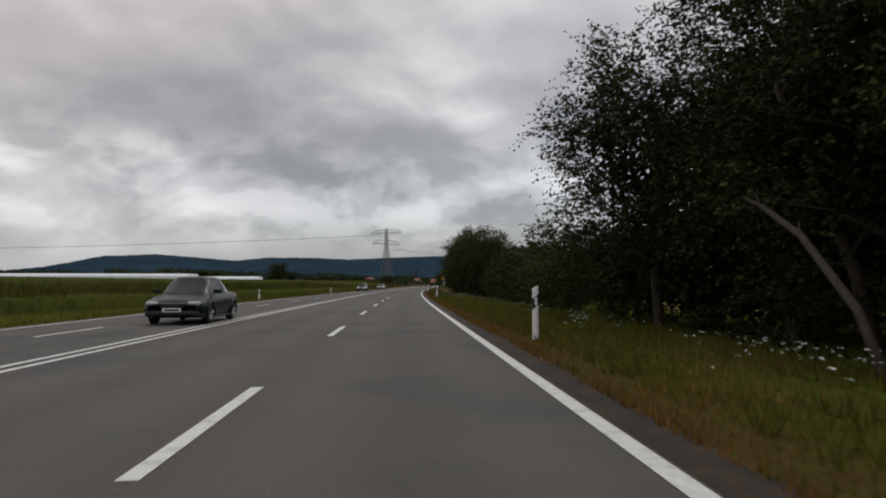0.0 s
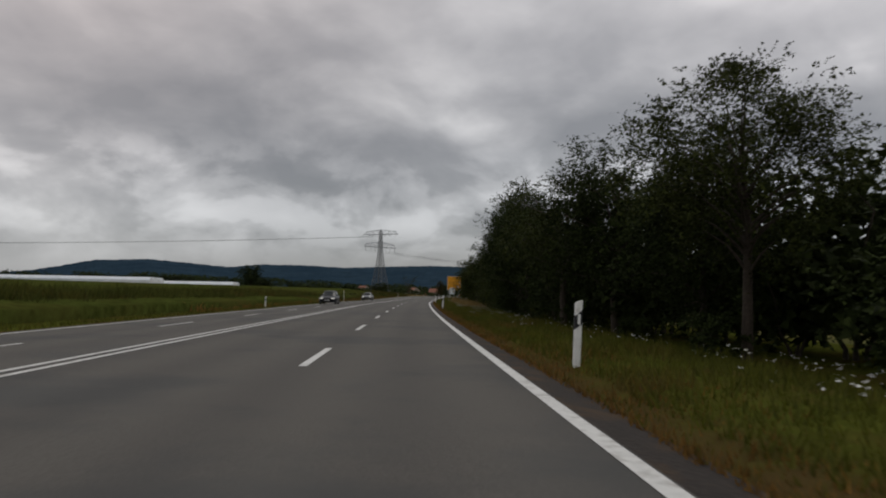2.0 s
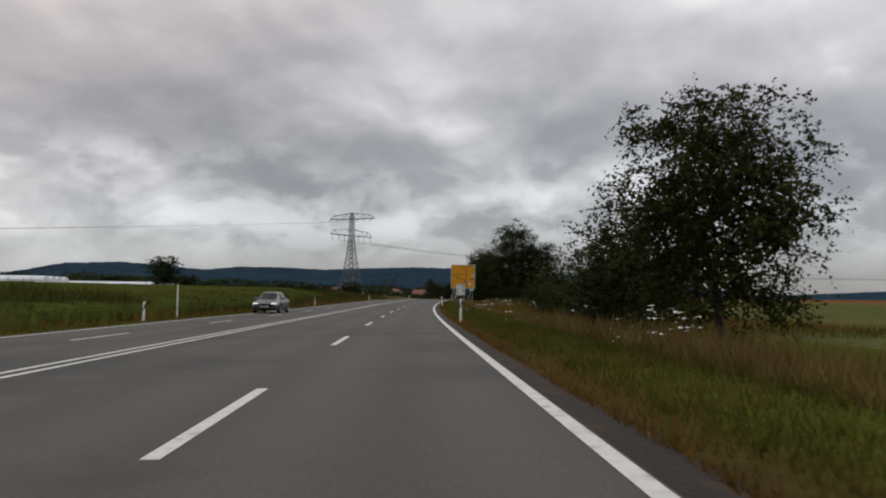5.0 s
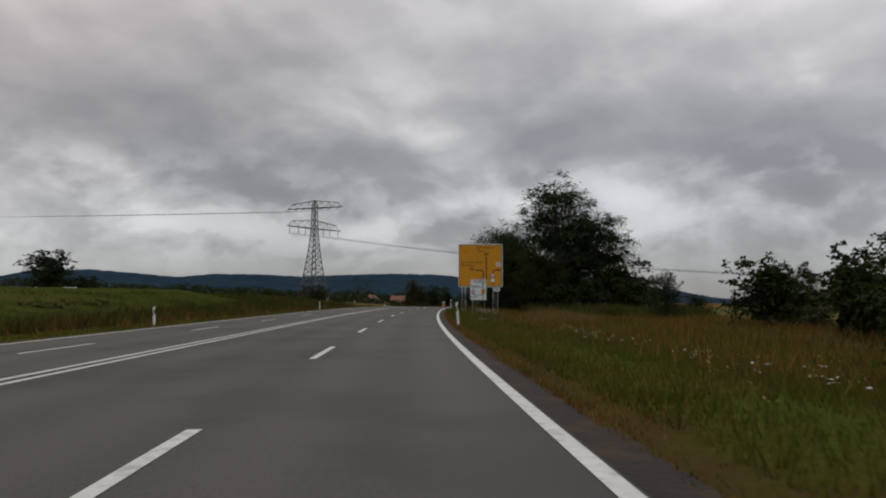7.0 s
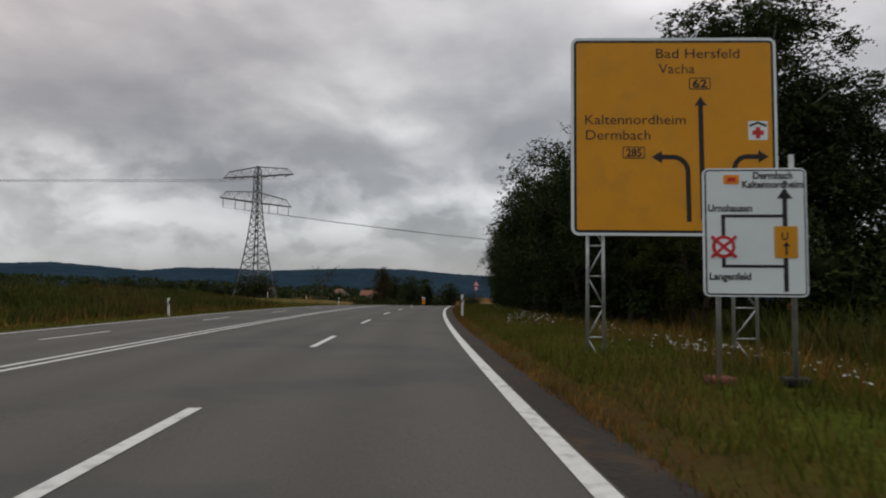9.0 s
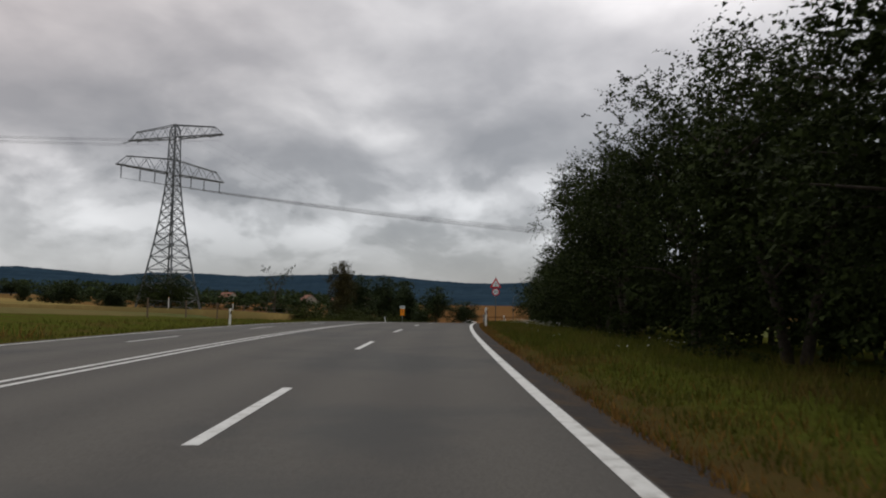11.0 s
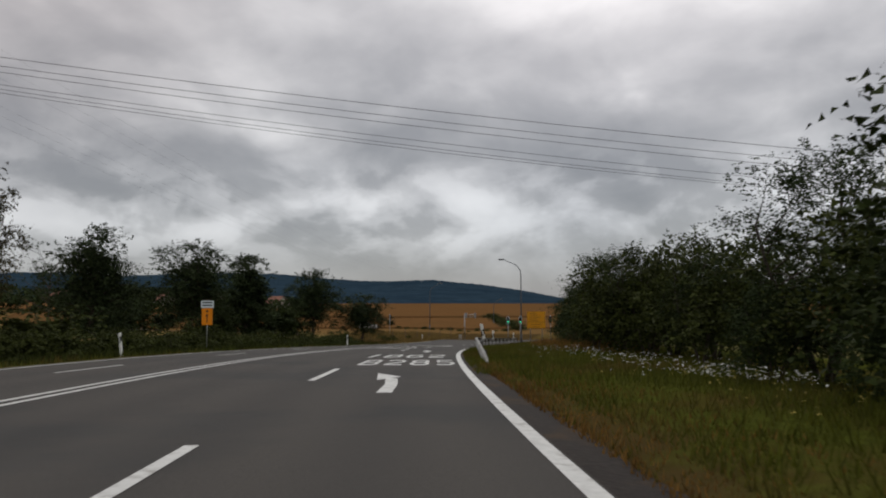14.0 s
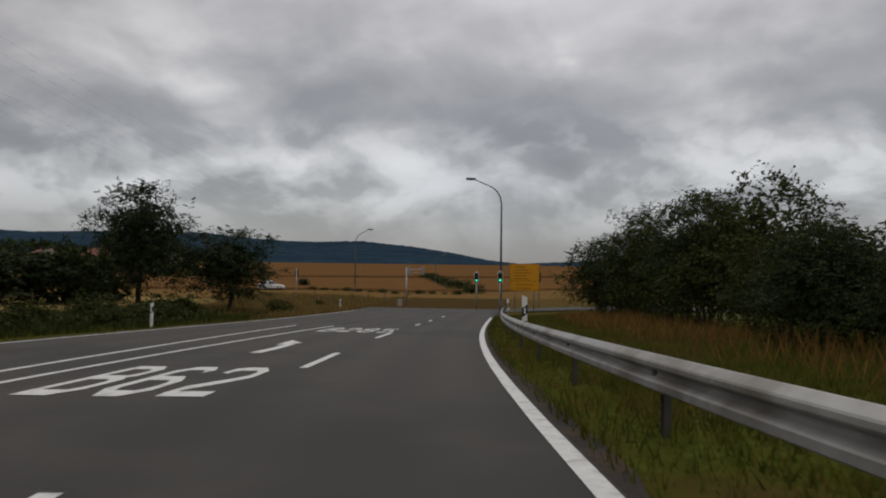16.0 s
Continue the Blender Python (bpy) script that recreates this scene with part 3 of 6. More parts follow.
# the crossing road at the bottom of the slope
jv = []
for l in (1.2, 4, 8, 14, 22, 40, 60):
    for b in (-4.0, 0, 4.0):
        p = road(440 + b, l)
        p.z += 0.012 + float(side(440 + b, l)) + 0.06 * min(1.0, max(0.0, l - 1.2))
        jv.append(p)
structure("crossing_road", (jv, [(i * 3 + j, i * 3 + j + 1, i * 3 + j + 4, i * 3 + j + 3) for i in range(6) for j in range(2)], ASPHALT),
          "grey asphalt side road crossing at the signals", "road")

# ---- hills and far fields ----
SKYLINE = [(-75, 1.5), (-50, 1.3), (-34, 0.8), (-30, 0.72), (-26.7, 1.12), (-24.6, 1.55), (-22.5, 2.0), (-19, 2.2), (-16.2, 2.02), (-13.2, 1.76), (-10.8, 2.03),
           (-7.5, 2.04), (-4, 1.93), (-1, 2.06), (3, 2.2), (6, 2.15), (9, 1.86), (12, 1.68), (14, 1.64), (17.4, 1.76), (20, 1.52), (22, 1.30), (24, 1.0), (26.8, 0.45),
           (29, 0.22), (35, 0.5), (45, 1.1), (75, 1.4)]


def build_hills():
    az = np.arange(-75, 75.01, 0.2)
    el = np.interp(az, [a for a, _ in SKYLINE], [e for _, e in SKYLINE])
    rings = [(1750, -0.15), (2000, 0.1), (2300, 0.25), (2650, 0.45), (3000, 0.64), (3300, 0.8), (3550, 0.93), (3750, 1.0), (4000, 0.9)]
    verts, faces = [], []
    for r, k in rings:
        for a, e in zip(az, el):
            top = 1.0 + 3750 * math.tan(radians(e))
            x, y = r * math.sin(radians(a)), 150 + r * math.cos(radians(a))
            b = noise.fractal(Vector((x * 0.004, y * 0.004, 1.7)), 0.9, 2.0, 5)
            c = noise.noise(Vector((x * 0.05, y * 0.05, 9.1)))
            verts.append((x, y, 4 + top * k * (1 + 0.05 * b * (1 - k * 0.8)) + (3.5 * c if k > 0.3 else 0)))
    n = len(az)
    for i in range(len(rings) - 1):
        for j in range(n - 1):
            faces.append((i * n + j, i * n + j + 1, (i + 1) * n + j + 1, (i + 1) * n + j))
    tagged(new("distant_hill", mesh_of("distant_hill", verts, faces, FOREST)), "dark wooded hills along the horizon, coloured haze blue", "backdrop", kind="structure")


build_hills()


def field(name, corners, nx, ny, lift, mat, label, bumps=0.06):
    """A field's crop as a thick sheet laid on the ground between four corners."""
    a, b, c, d = [Vector((*p, 0)) for p in corners]
    verts, faces = [], []
    for j in range(ny + 1):
        for i in range(nx + 1):
            u, v = i / nx, j / ny
            p = (a * (1 - u) + b * u) * (1 - v) + (d * (1 - u) + c * u) * v
            verts.append(p)
    z = height([p.x for p in verts], [p.y for p in verts])
    for p, q in zip(verts, z):
        p.z = q + lift + bumps * noise.noise(Vector((p.x * 0.35, p.y * 0.35, 0.5))) + bumps * noise.noise(Vector((p.x * 1.3, p.y * 1.3, 7)))
    n = nx + 1
    faces = [(j * n + i, j * n + i + 1, (j + 1) * n + i + 1, (j + 1) * n + i) for j in range(ny) for i in range(nx)]
    k = len(verts)
    rim = [j for j in range(nx)] + [nx + n * j for j in range(ny)] + [n * ny + i for i in range(nx, 0, -1)] + [n * j for j in range(ny, 0, -1)]
    verts += [verts[i] - Vector((0, 0, lift + 0.6)) for i in rim]
    for i in range(len(rim)):
        i2 = (i + 1) % len(rim)
        faces.append((rim[i], k + i, k + i2, rim[i2]))
    return tagged(new(name, mesh_of(name, verts, faces, mat, True)), label, "field", kind="stuff")


p0, p1, p2, p3 = road(-40, -19), road(255, -19), road(275, -19), road(330, -19)
field("green_field", [(p0.x - 260, p0.y), (p0.x, p0.y), (p1.x, p1.y), (p1.x - 240, p1.y + 150)], 110, 130, 0.55, CROP, "tall green crop field behind the grass verge", 0.12)
q0, q1 = road(338, -21), road(440, -24)
field("wheat_field", [(q0.x - 190, q0.y + 60), (q0.x, q0.y), (q1.x, q1.y), (q1.x - 200, q1.y + 120)], 70, 60, 0.5, STUBBLE, "pale yellow grass field below the pylon", 0.06)
field("wheat_field", [(-10, 500), (150, 470), (190, 560), (-20, 575)], 50, 40, 0.35, WHEAT, "brown cut field behind the crossing", 0.05)
field("wheat_field", [(-60, 585), (230, 575), (420, 960), (-60, 980)], 60, 60, 0.6, WHEAT, "ripe brown wheat field rising to the woods", 0.1)
field("wheat_field", [(240, 560), (420, 520), (640, 900), (440, 955)], 40, 40, 0.6, WHEAT, "ripe brown wheat field behind a hedge", 0.1)


# ---- trees and shrubs ----
def leaf_cloud(centres, per, leaf, rng, flat=0.75):
    """Many folded leaves round the given (centre, radius) clumps, as verts and faces."""
    m = len(centres) * per
    c = np.repeat(np.array([p for p, _ in centres]), per, 0)
    r = np.repeat(np.array([q for _, q in centres]), per)
    d = rng.normal(size=(m, 3))
    d /= np.linalg.norm(d, axis=1)[:, None]
    pos = c + d * (r * rng.random(m) ** 0.45)[:, None] * np.array([1, 1, flat])
    u = rng.normal(size=(m, 3))
    u /= np.linalg.norm(u, axis=1)[:, None]
    w = np.cross(u, rng.normal(size=(m, 3)))
    w /= np.linalg.norm(w, axis=1)[:, None]
    n = np.cross(u, w)
    L = (leaf * (0.6 + 0.8 * rng.random(m)))[:, None]
    v = np.empty((m, 3, 3))
    v[:, 0] = pos - u * L * 0.42 + w * L * 0.25
    v[:, 1] = pos + u * L * 0.68 + n * L * 0.1
    v[:, 2] = pos - u * L * 0.42 - w * L * 0.25
    return v.reshape(-1, 3)


def leaf_mesh(name, verts, mat):
    me = bpy.data.meshes.new(name)
    n = len(verts) // 3
    me.vertices.add(len(verts))
    me.vertices.foreach_set("co", verts.ravel())
    me.loops.add(n * 3)
    me.loops.foreach_set("vertex_index", np.arange(n * 3))
    me.polygons.add(n)
    me.polygons.foreach_set("loop_start", np.arange(n) * 3)
    me.materials.append(mat)
    me.update(calc_edges=True)
    return me


def limb(shape, rng, start, way, length, radius, depth, tips):
    """A bent, tapering branch that forks."""
    pts, rad, p, d = [start], [radius], start.copy(), way.normalized()
    for i in range(4):
        d = (d + Vector(rng.normal(size=3) * 0.16) + Vector((0, 0, 0.05))).normalized()
        p = p + d * (length / 4)
        pts.append(p.copy())
        rad.append(radius * (1 - 0.62 * (i + 1) / 4))
    shape.tube(pts, rad, 5 if radius > 0.05 else 3, cap=False)
    tips.append(p.copy())
    if depth:
        for k in range(3):
            side_way = d + Vector(rng.normal(size=3)) * 0.75
            side_way.z = abs(side_way.z) * 0.6 + 0.1
            limb(shape, rng, pts[2 + k], side_way, length * (0.5 + 0.2 * rng.random()), rad[2] * 0.7, depth - 1, tips)


def sprays(centres, per, leaf, rng, hub, droop=0.5, count=7):
    """Leaves set in two rows along short drooping twigs that reach outwards from the given (centre, radius) clumps."""
    twigs = max(2, per // count)
    m = len(centres) * twigs
    c = np.repeat(np.array([p for p, _ in centres]), twigs, 0)
    r = np.repeat(np.array([q for _, q in centres]), twigs)[:, None]
    out = c - np.array(hub)
    out /= np.linalg.norm(out, axis=1)[:, None] + 1e-6
    d = out * 0.6 + rng.normal(size=(m, 3)) * 0.6
    d[:, 2] = d[:, 2] * 0.7 + 0.12
    d /= np.linalg.norm(d, axis=1)[:, None]
    start = c + rng.normal(size=(m, 3)) * r * np.array([0.40, 0.40, 0.30])
    across = np.cross(d, np.array([0.0, 0.0, 1.0]))
    across /= np.linalg.norm(across, axis=1)[:, None] + 1e-6
    v = np.empty((m, count, 3, 3))
    for j in range(count):
        f = (j + 0.4) / count
        pos = start + d * r * (1.55 * f)
        pos[:, 2] -= (droop * r[:, 0]) * f * f
        axis = d * 0.6 + across * (0.85 if j % 2 else -0.85) * (1.0 if j < count - 1 else 0.1) + rng.normal(size=(m, 3)) * 0.3
        axis[:, 2] -= 0.28 + 0.35 * droop
        axis /= np.linalg.norm(axis, axis=1)[:, None]
        up = rng.normal(size=(m, 3)) * 0.7 + np.array([0.0, 0.0, 1.0])
        w = np.cross(up, axis)
        w /= np.linalg.norm(w, axis=1)[:, None] + 1e-6
        L = (leaf * (0.65 + 0.7 * rng.random(m)) * (1.1 - 0.35 * f))[:, None]
        if j % 3:
            v[:, j, 0], v[:, j, 1], v[:, j, 2] = pos + w * L * 0.44 + axis * L * 0.1, pos + axis * L * 1.02, pos - w * L * 0.44 + axis * L * 0.1
        else:
            v[:, j, 0], v[:, j, 1], v[:, j, 2] = pos, pos + w * L * 0.46 + axis * L * 0.9, pos - w * L * 0.46 + axis * L * 0.8
    return v.reshape(-1, 3)


def make_tree(name, label, h, rx, low, clumps, per, leaf, mat, seed, bark=BARK, kind="round", stems=1, category="tree", trunk_r=None, core=56, pads=None, droop=0.5):
    """A tapered trunk with limbs that carry separate boughs of leafy twigs, with gaps between the boughs."""
    rng = np.random.default_rng(seed)
    tree = thing(name, label, category)
    wood = Shape()
    zc, rz = (h + low) / 2, (h - low) / 2
    woody = category == "tree"
    r0 = trunk_r or (0.016 * h + 0.03)
    leaders = []
    for k in range(stems):
        a = 2 * math.pi * k / max(stems, 1) + rng.random()
        lean = Vector((math.cos(a), math.sin(a), 0)) * (0.0 if stems == 1 else rx * 0.28)
        foot = lean * 0.25
        pts = [foot + Vector((0, 0, -0.25)), foot + Vector((0, 0, 0.25)), foot + lean * 0.4 + Vector((rng.normal() * 0.06, rng.normal() * 0.06, h * 0.22)),
               foot + lean + Vector((rng.normal() * 0.15, rng.normal() * 0.15, h * 0.48)),
               foot + lean * 1.3 + Vector((rng.normal() * 0.3, rng.normal() * 0.3, h * 0.68)), foot + lean * 1.5 + Vector((0, 0, h * 0.82))]
        wood.tube(pts, [r0 * 1.5, r0, r0 * 0.85, r0 * 0.62, r0 * 0.38, r0 * 0.08], 8 if woody else 5, cap=False)
        leaders.append(pts)
    # boughs: places spread evenly over the crown's skin, each with its own reach
    pads = pads or (26 if woody else 16)
    off = rng.random(3) * 50
    boughs = []
    for i in range(pads):
        zz = 1 - 2 * (i + 0.5) / pads
        if kind == "bush":
            zz = 1 - 1.85 * (i + 0.5) / pads
        a = i * 2.39996 + rng.random() * 0.7
        flat = math.sqrt(max(0.0, 1 - zz * zz))
        d = Vector((math.cos(a) * flat, math.sin(a) * flat, zz))
        taper = 1.0 - 0.5 * max(0.0, zz) if kind == "tall" else 1.08 - 0.7 * (zz * 0.5 + 0.5) if kind == "cone" else 1.0 + 0.18 * max(0.0, -zz) if kind == "bush" else 1.0
        reach = (0.84 + 0.30 * noise.noise(Vector((d.x * 1.7 + off[0], d.y * 1.7 + off[1], d.z * 1.7 + off[2]))) + 0.07 * rng.normal()) * (0.82 + 0.18 * abs(zz))
        p = Vector((d.x * rx * taper * reach, d.y * rx * taper * reach, zc + d.z * rz * min(0.92, reach)))
        p.z = max(p.z, 0.18 * rx if kind == "bush" else 0.35)
        boughs.append((p, rx * (0.29 + 0.13 * rng.random()) * (0.8 if kind in ("tall", "cone") and zz > 0.5 else 1.0)))
        if woody:
            lead = leaders[i % stems]
            q = lead[2].lerp(lead[4], min(1.0, max(0.0, (p.z - 0.32 * h) / (0.62 * h))))
            mid = q.lerp(p, 0.5) + Vector((rng.normal() * 0.1, rng.normal() * 0.1, 0.10 * (p - q).length))
            wood.tube([q, q.lerp(mid, 0.55) + Vector((0, 0, 0.05)), mid, p], [r0 * 0.36, r0 * 0.28, r0 * 0.20, r0 * 0.07], 4, cap=False)
    part("trunk", wood.mesh("trunk", bark, True), tree)
    centres = []
    for i in range(clumps):
        if rng.random() < 0.80:
            p, pr = boughs[int(rng.random() * len(boughs))]
            d = Vector(rng.normal(size=3)).normalized() * rng.random() ** 0.45
            p = p + Vector((d.x * pr, d.y * pr, d.z * pr * 0.72))
            size = (0.11 + 0.07 * rng.random()) * rx
        else:
            d = Vector(rng.normal(size=3)).normalized() * rng.random() ** 0.4
            p = Vector((d.x * rx * 0.6, d.y * rx * 0.6, zc + d.z * rz * 0.7))
            size = 0.2 * rx
        if p.z > 0.08:
            centres.append((tuple(p), size))
    parts = [sprays(centres, per, leaf, rng, (0, 0, zc - 0.45 * rz), droop)]
    shoots = []
    for i in range(int(clumps * 0.12)):
        # single shoots that stand out of the upper crown
        a, q = rng.random() * 2 * math.pi, rng.random() ** 0.5
        thin = 1.0 - 0.5 * (1 - q * q) if kind in ("tall", "cone") else 1.0
        zz = zc + rz * 0.80 * math.sqrt(max(0.05, 1 - q * q * 0.8))
        reach = min(rz, 3.6) * (0.08 + 0.22 * rng.random())
        for k in range(2):
            f = (k + 1) / 2
            shoots.append(((math.cos(a) * (rx * q * thin * 0.85 + reach * 0.45 * f * q), math.sin(a) * (rx * q * thin * 0.85 + reach * 0.45 * f * q), zz + reach * f), (0.085 - 0.016 * k) * rx))
    parts.append(sprays(shoots, 14, leaf, rng, (0, 0, zc - rz), droop))
    if core:
        # larger shaded leaves deep inside the crown, so that little sky shows through
        inner = []
        for i in range(core):
            d = Vector(rng.normal(size=3)).normalized() * rng.random() ** 0.4
            inner.append(((d.x * rx * 0.58, d.y * rx * 0.58, max(0.3, zc + d.z * rz * 0.66)), 0.2 * rx))
        parts.append(leaf_cloud(inner, 26, leaf * 2.0, rng))
    part("crown", leaf_mesh("crown", np.concatenate(parts), mat), tree)
    return tree


def bare_tree(h, seed):
    rng = np.random.default_rng(seed)
    tree = thing("bare_tree", "half-dead tree with bare twisted grey branches", "tree")
    wood, tips = Shape(), []
    wood.tube([(0, 0, -0.3), (0, 0, 0.4), (0.1, 0, h * 0.3), (0.2, 0.1, h * 0.55), (0.3, 0, h * 0.8)], [0.3, 0.24, 0.2, 0.13, 0.05], 8, cap=False)
    for j in range(12):
        a = rng.random() * 6.28
        limb(wood, rng, Vector((0.12, 0.04, h * (0.22 + 0.5 * rng.random()))), Vector((math.cos(a), math.sin(a), 0.8)), h * (0.28 + 0.15 * rng.random()), 0.09, 2, tips)
    part("trunk", wood.mesh("trunk", BARK, True), tree)
    part("crown", leaf_mesh("crown", leaf_cloud([(tuple(t), 0.55) for t in tips[::2]], 34, 0.22, rng), LEAF_FAR), tree)
    return tree


PROTO = {
    "tall_a": make_tree("roadside_tree", "tall dark-leaved roadside tree with dense uneven crown", 10, 4.0, 1.5, 350, 70, 0.142, LEAF, 11, core=80),
    "tall_b": make_tree("roadside_tree", "tall dark-leaved roadside tree with loose upper branches", 10, 3.7, 1.9, 240, 84, 0.13, LEAF_OLIVE, 12, stems=2, core=0),
    "tall_c": make_tree("roadside_tree", "broad dark-leaved roadside tree leaning over the verge", 10, 4.2, 1.4, 350, 70, 0.150, LEAF, 13, stems=2, core=80),
    "dense": make_tree("roadside_tree", "tall dark-leaved roadside tree with full crown", 10, 4.2, 1.0, 430, 140, 0.118, LEAF, 41, stems=2, kind="bush", pads=34, core=90),
    "high": make_tree("roadside_tree", "loose roadside tree with bare stem and hanging branches", 10, 3.7, 3.6, 250, 91, 0.125, LEAF_OLIVE, 24, core=0),
    "round": make_tree("round_tree", "round dense deciduous tree by the verge", 6.4, 2.9, 0.5, 300, 77, 0.12, LEAF_OLIVE, 14),
    "bush_a": make_tree("shrub", "wild dark green roadside shrub", 4.0, 2.7, 0.0, 150, 49, 0.12, LEAF, 15, core=40, kind="bush", stems=4, category="shrub", trunk_r=0.05),
    "bush_b": make_tree("shrub", "wild olive green roadside shrub with loose shoots", 4.0, 2.6, 0.0, 150, 49, 0.12, LEAF_OLIVE, 16, core=40, kind="bush", stems=5, category="shrub", trunk_r=0.05),
    "bush_d": make_tree("shrub", "brownish roadside shrub going dry", 4.0, 2.6, 0.0, 165, 49, 0.11, LEAF_BROWN, 66, kind="bush", stems=5, category="shrub", trunk_r=0.05),
    "bush_c": make_tree("shrub", "grey-green willow shrub with feathery shoots", 4.4, 2.4, 0.1, 190, 63, 0.10, LEAF_BLUE, 17, kind="tall", stems=5, category="shrub", trunk_r=0.05),
    "thicket": make_tree("shrub", "tall roadside thicket with loose feathery shoots", 6.0, 3.2, 0.0, 280, 64, 0.125, LEAF, 44, kind="bush", stems=5, category="shrub", trunk_r=0.06),
    "back": make_tree("shrub", "dark shrub behind the front row of trees", 4.0, 2.7, 0.0, 62, 28, 0.24, LEAF, 27, kind="bush", stems=3, category="shrub", trunk_r=0.05, core=22),
    "low": make_tree("shrub", "low leafy shrub in the grass below the trees", 1.4, 1.0, 0.0, 70, 35, 0.10, LEAF, 52, kind="bush", stems=3, category="shrub", trunk_r=0.02, core=0, pads=9),
    "airy": make_tree("loose_tree", "slender loose-leaved tree among the shrubs", 6.5, 2.3, 0.8, 200, 84, 0.076, LEAF_BLUE, 26, kind="tall", stems=3, trunk_r=0.07, core=0),
    "birch": make_tree("birch_tree", "tall birch with hanging small-leaved branches", 17.5, 4.1, 2.6, 480, 91, 0.17, LEAF_BLUE, 18, bark=BIRCH_BARK, pads=40, droop=0.9, core=80),
    "far": make_tree("field_tree", "dark field tree standing before the hills", 6.5, 2.6, 0.9, 130, 38, 0.22, LEAF_FAR, 19, core=40),
    "field": make_tree("field_tree", "dark bushy field tree with crown down to the ground", 6.5, 2.6, 0.3, 260, 63, 0.12, LEAF_FAR, 61, kind="tall", pads=30, core=95),
    "field_round": make_tree("field_tree", "dark round-crowned field tree on a short trunk", 6.5, 2.6, 1.1, 250, 63, 0.12, LEAF_FAR, 63, pads=24, core=95),
    "field_tall": make_tree("field_tree", "brownish loose field tree by the crossing", 6.5, 2.3, 1.0, 300, 63, 0.115, LEAF_BROWN, 62, pads=24, core=60),
    "far_b": make_tree("field_tree", "dark pointed field tree by the crossing", 6.5, 2.1, 0.5, 140, 44, 0.23, LEAF_FAR, 20, kind="tall"),
    "cone": make_tree("conifer", "dark narrow conifer among field trees", 6.5, 1.9, 0.3, 180, 56, 0.15, LEAF_FAR, 21, kind="cone", core=70),
    "hedge": make_tree("hedge_shrub", "low dense hedge shrub along the verge", 1.8, 1.9, 0.0, 60, 21, 0.14, LEAF_OLIVE, 22, kind="bush", stems=3, category="shrub", trunk_r=0.03, core=22),
}
PROTO_H = {"tall_a": 10, "tall_b": 10, "tall_c": 10, "high": 10, "dense": 10, "thicket": 6.0, "back": 4.0, "airy": 6.5, "round": 6.4, "bush_a": 4.0, "bush_b": 4.0, "bush_c": 4.4, "bush_d": 4.0, "low": 1.4, "birch": 17.5, "far": 6.5, "field": 6.5, "field_round": 6.5, "field_tall": 6.5, "far_b": 6.5, "cone": 6.5, "hedge": 1.8}
_used = set()
_rng = random.Random(5)


def plant(kind, x, y, h, wide=1.0, turn=None, group="", z=None):
    ob = PROTO[kind]
    k = h / PROTO_H[kind]
    a = turn if turn is not None else (x * 37.3 + y * 91.7) % 360
    m = pose(x, y, (ground_at(x, y) if z is None else z) - 0.12, 0, 0, a) @ Matrix.Diagonal((k * wide, k * wide, k, 1))
    if kind in _used:
        ob = copy_thing(ob, m)
    else:
        ob.matrix_basis = m
        _used.add(kind)
    if group:
        tagged(ob, group=group)
    return ob


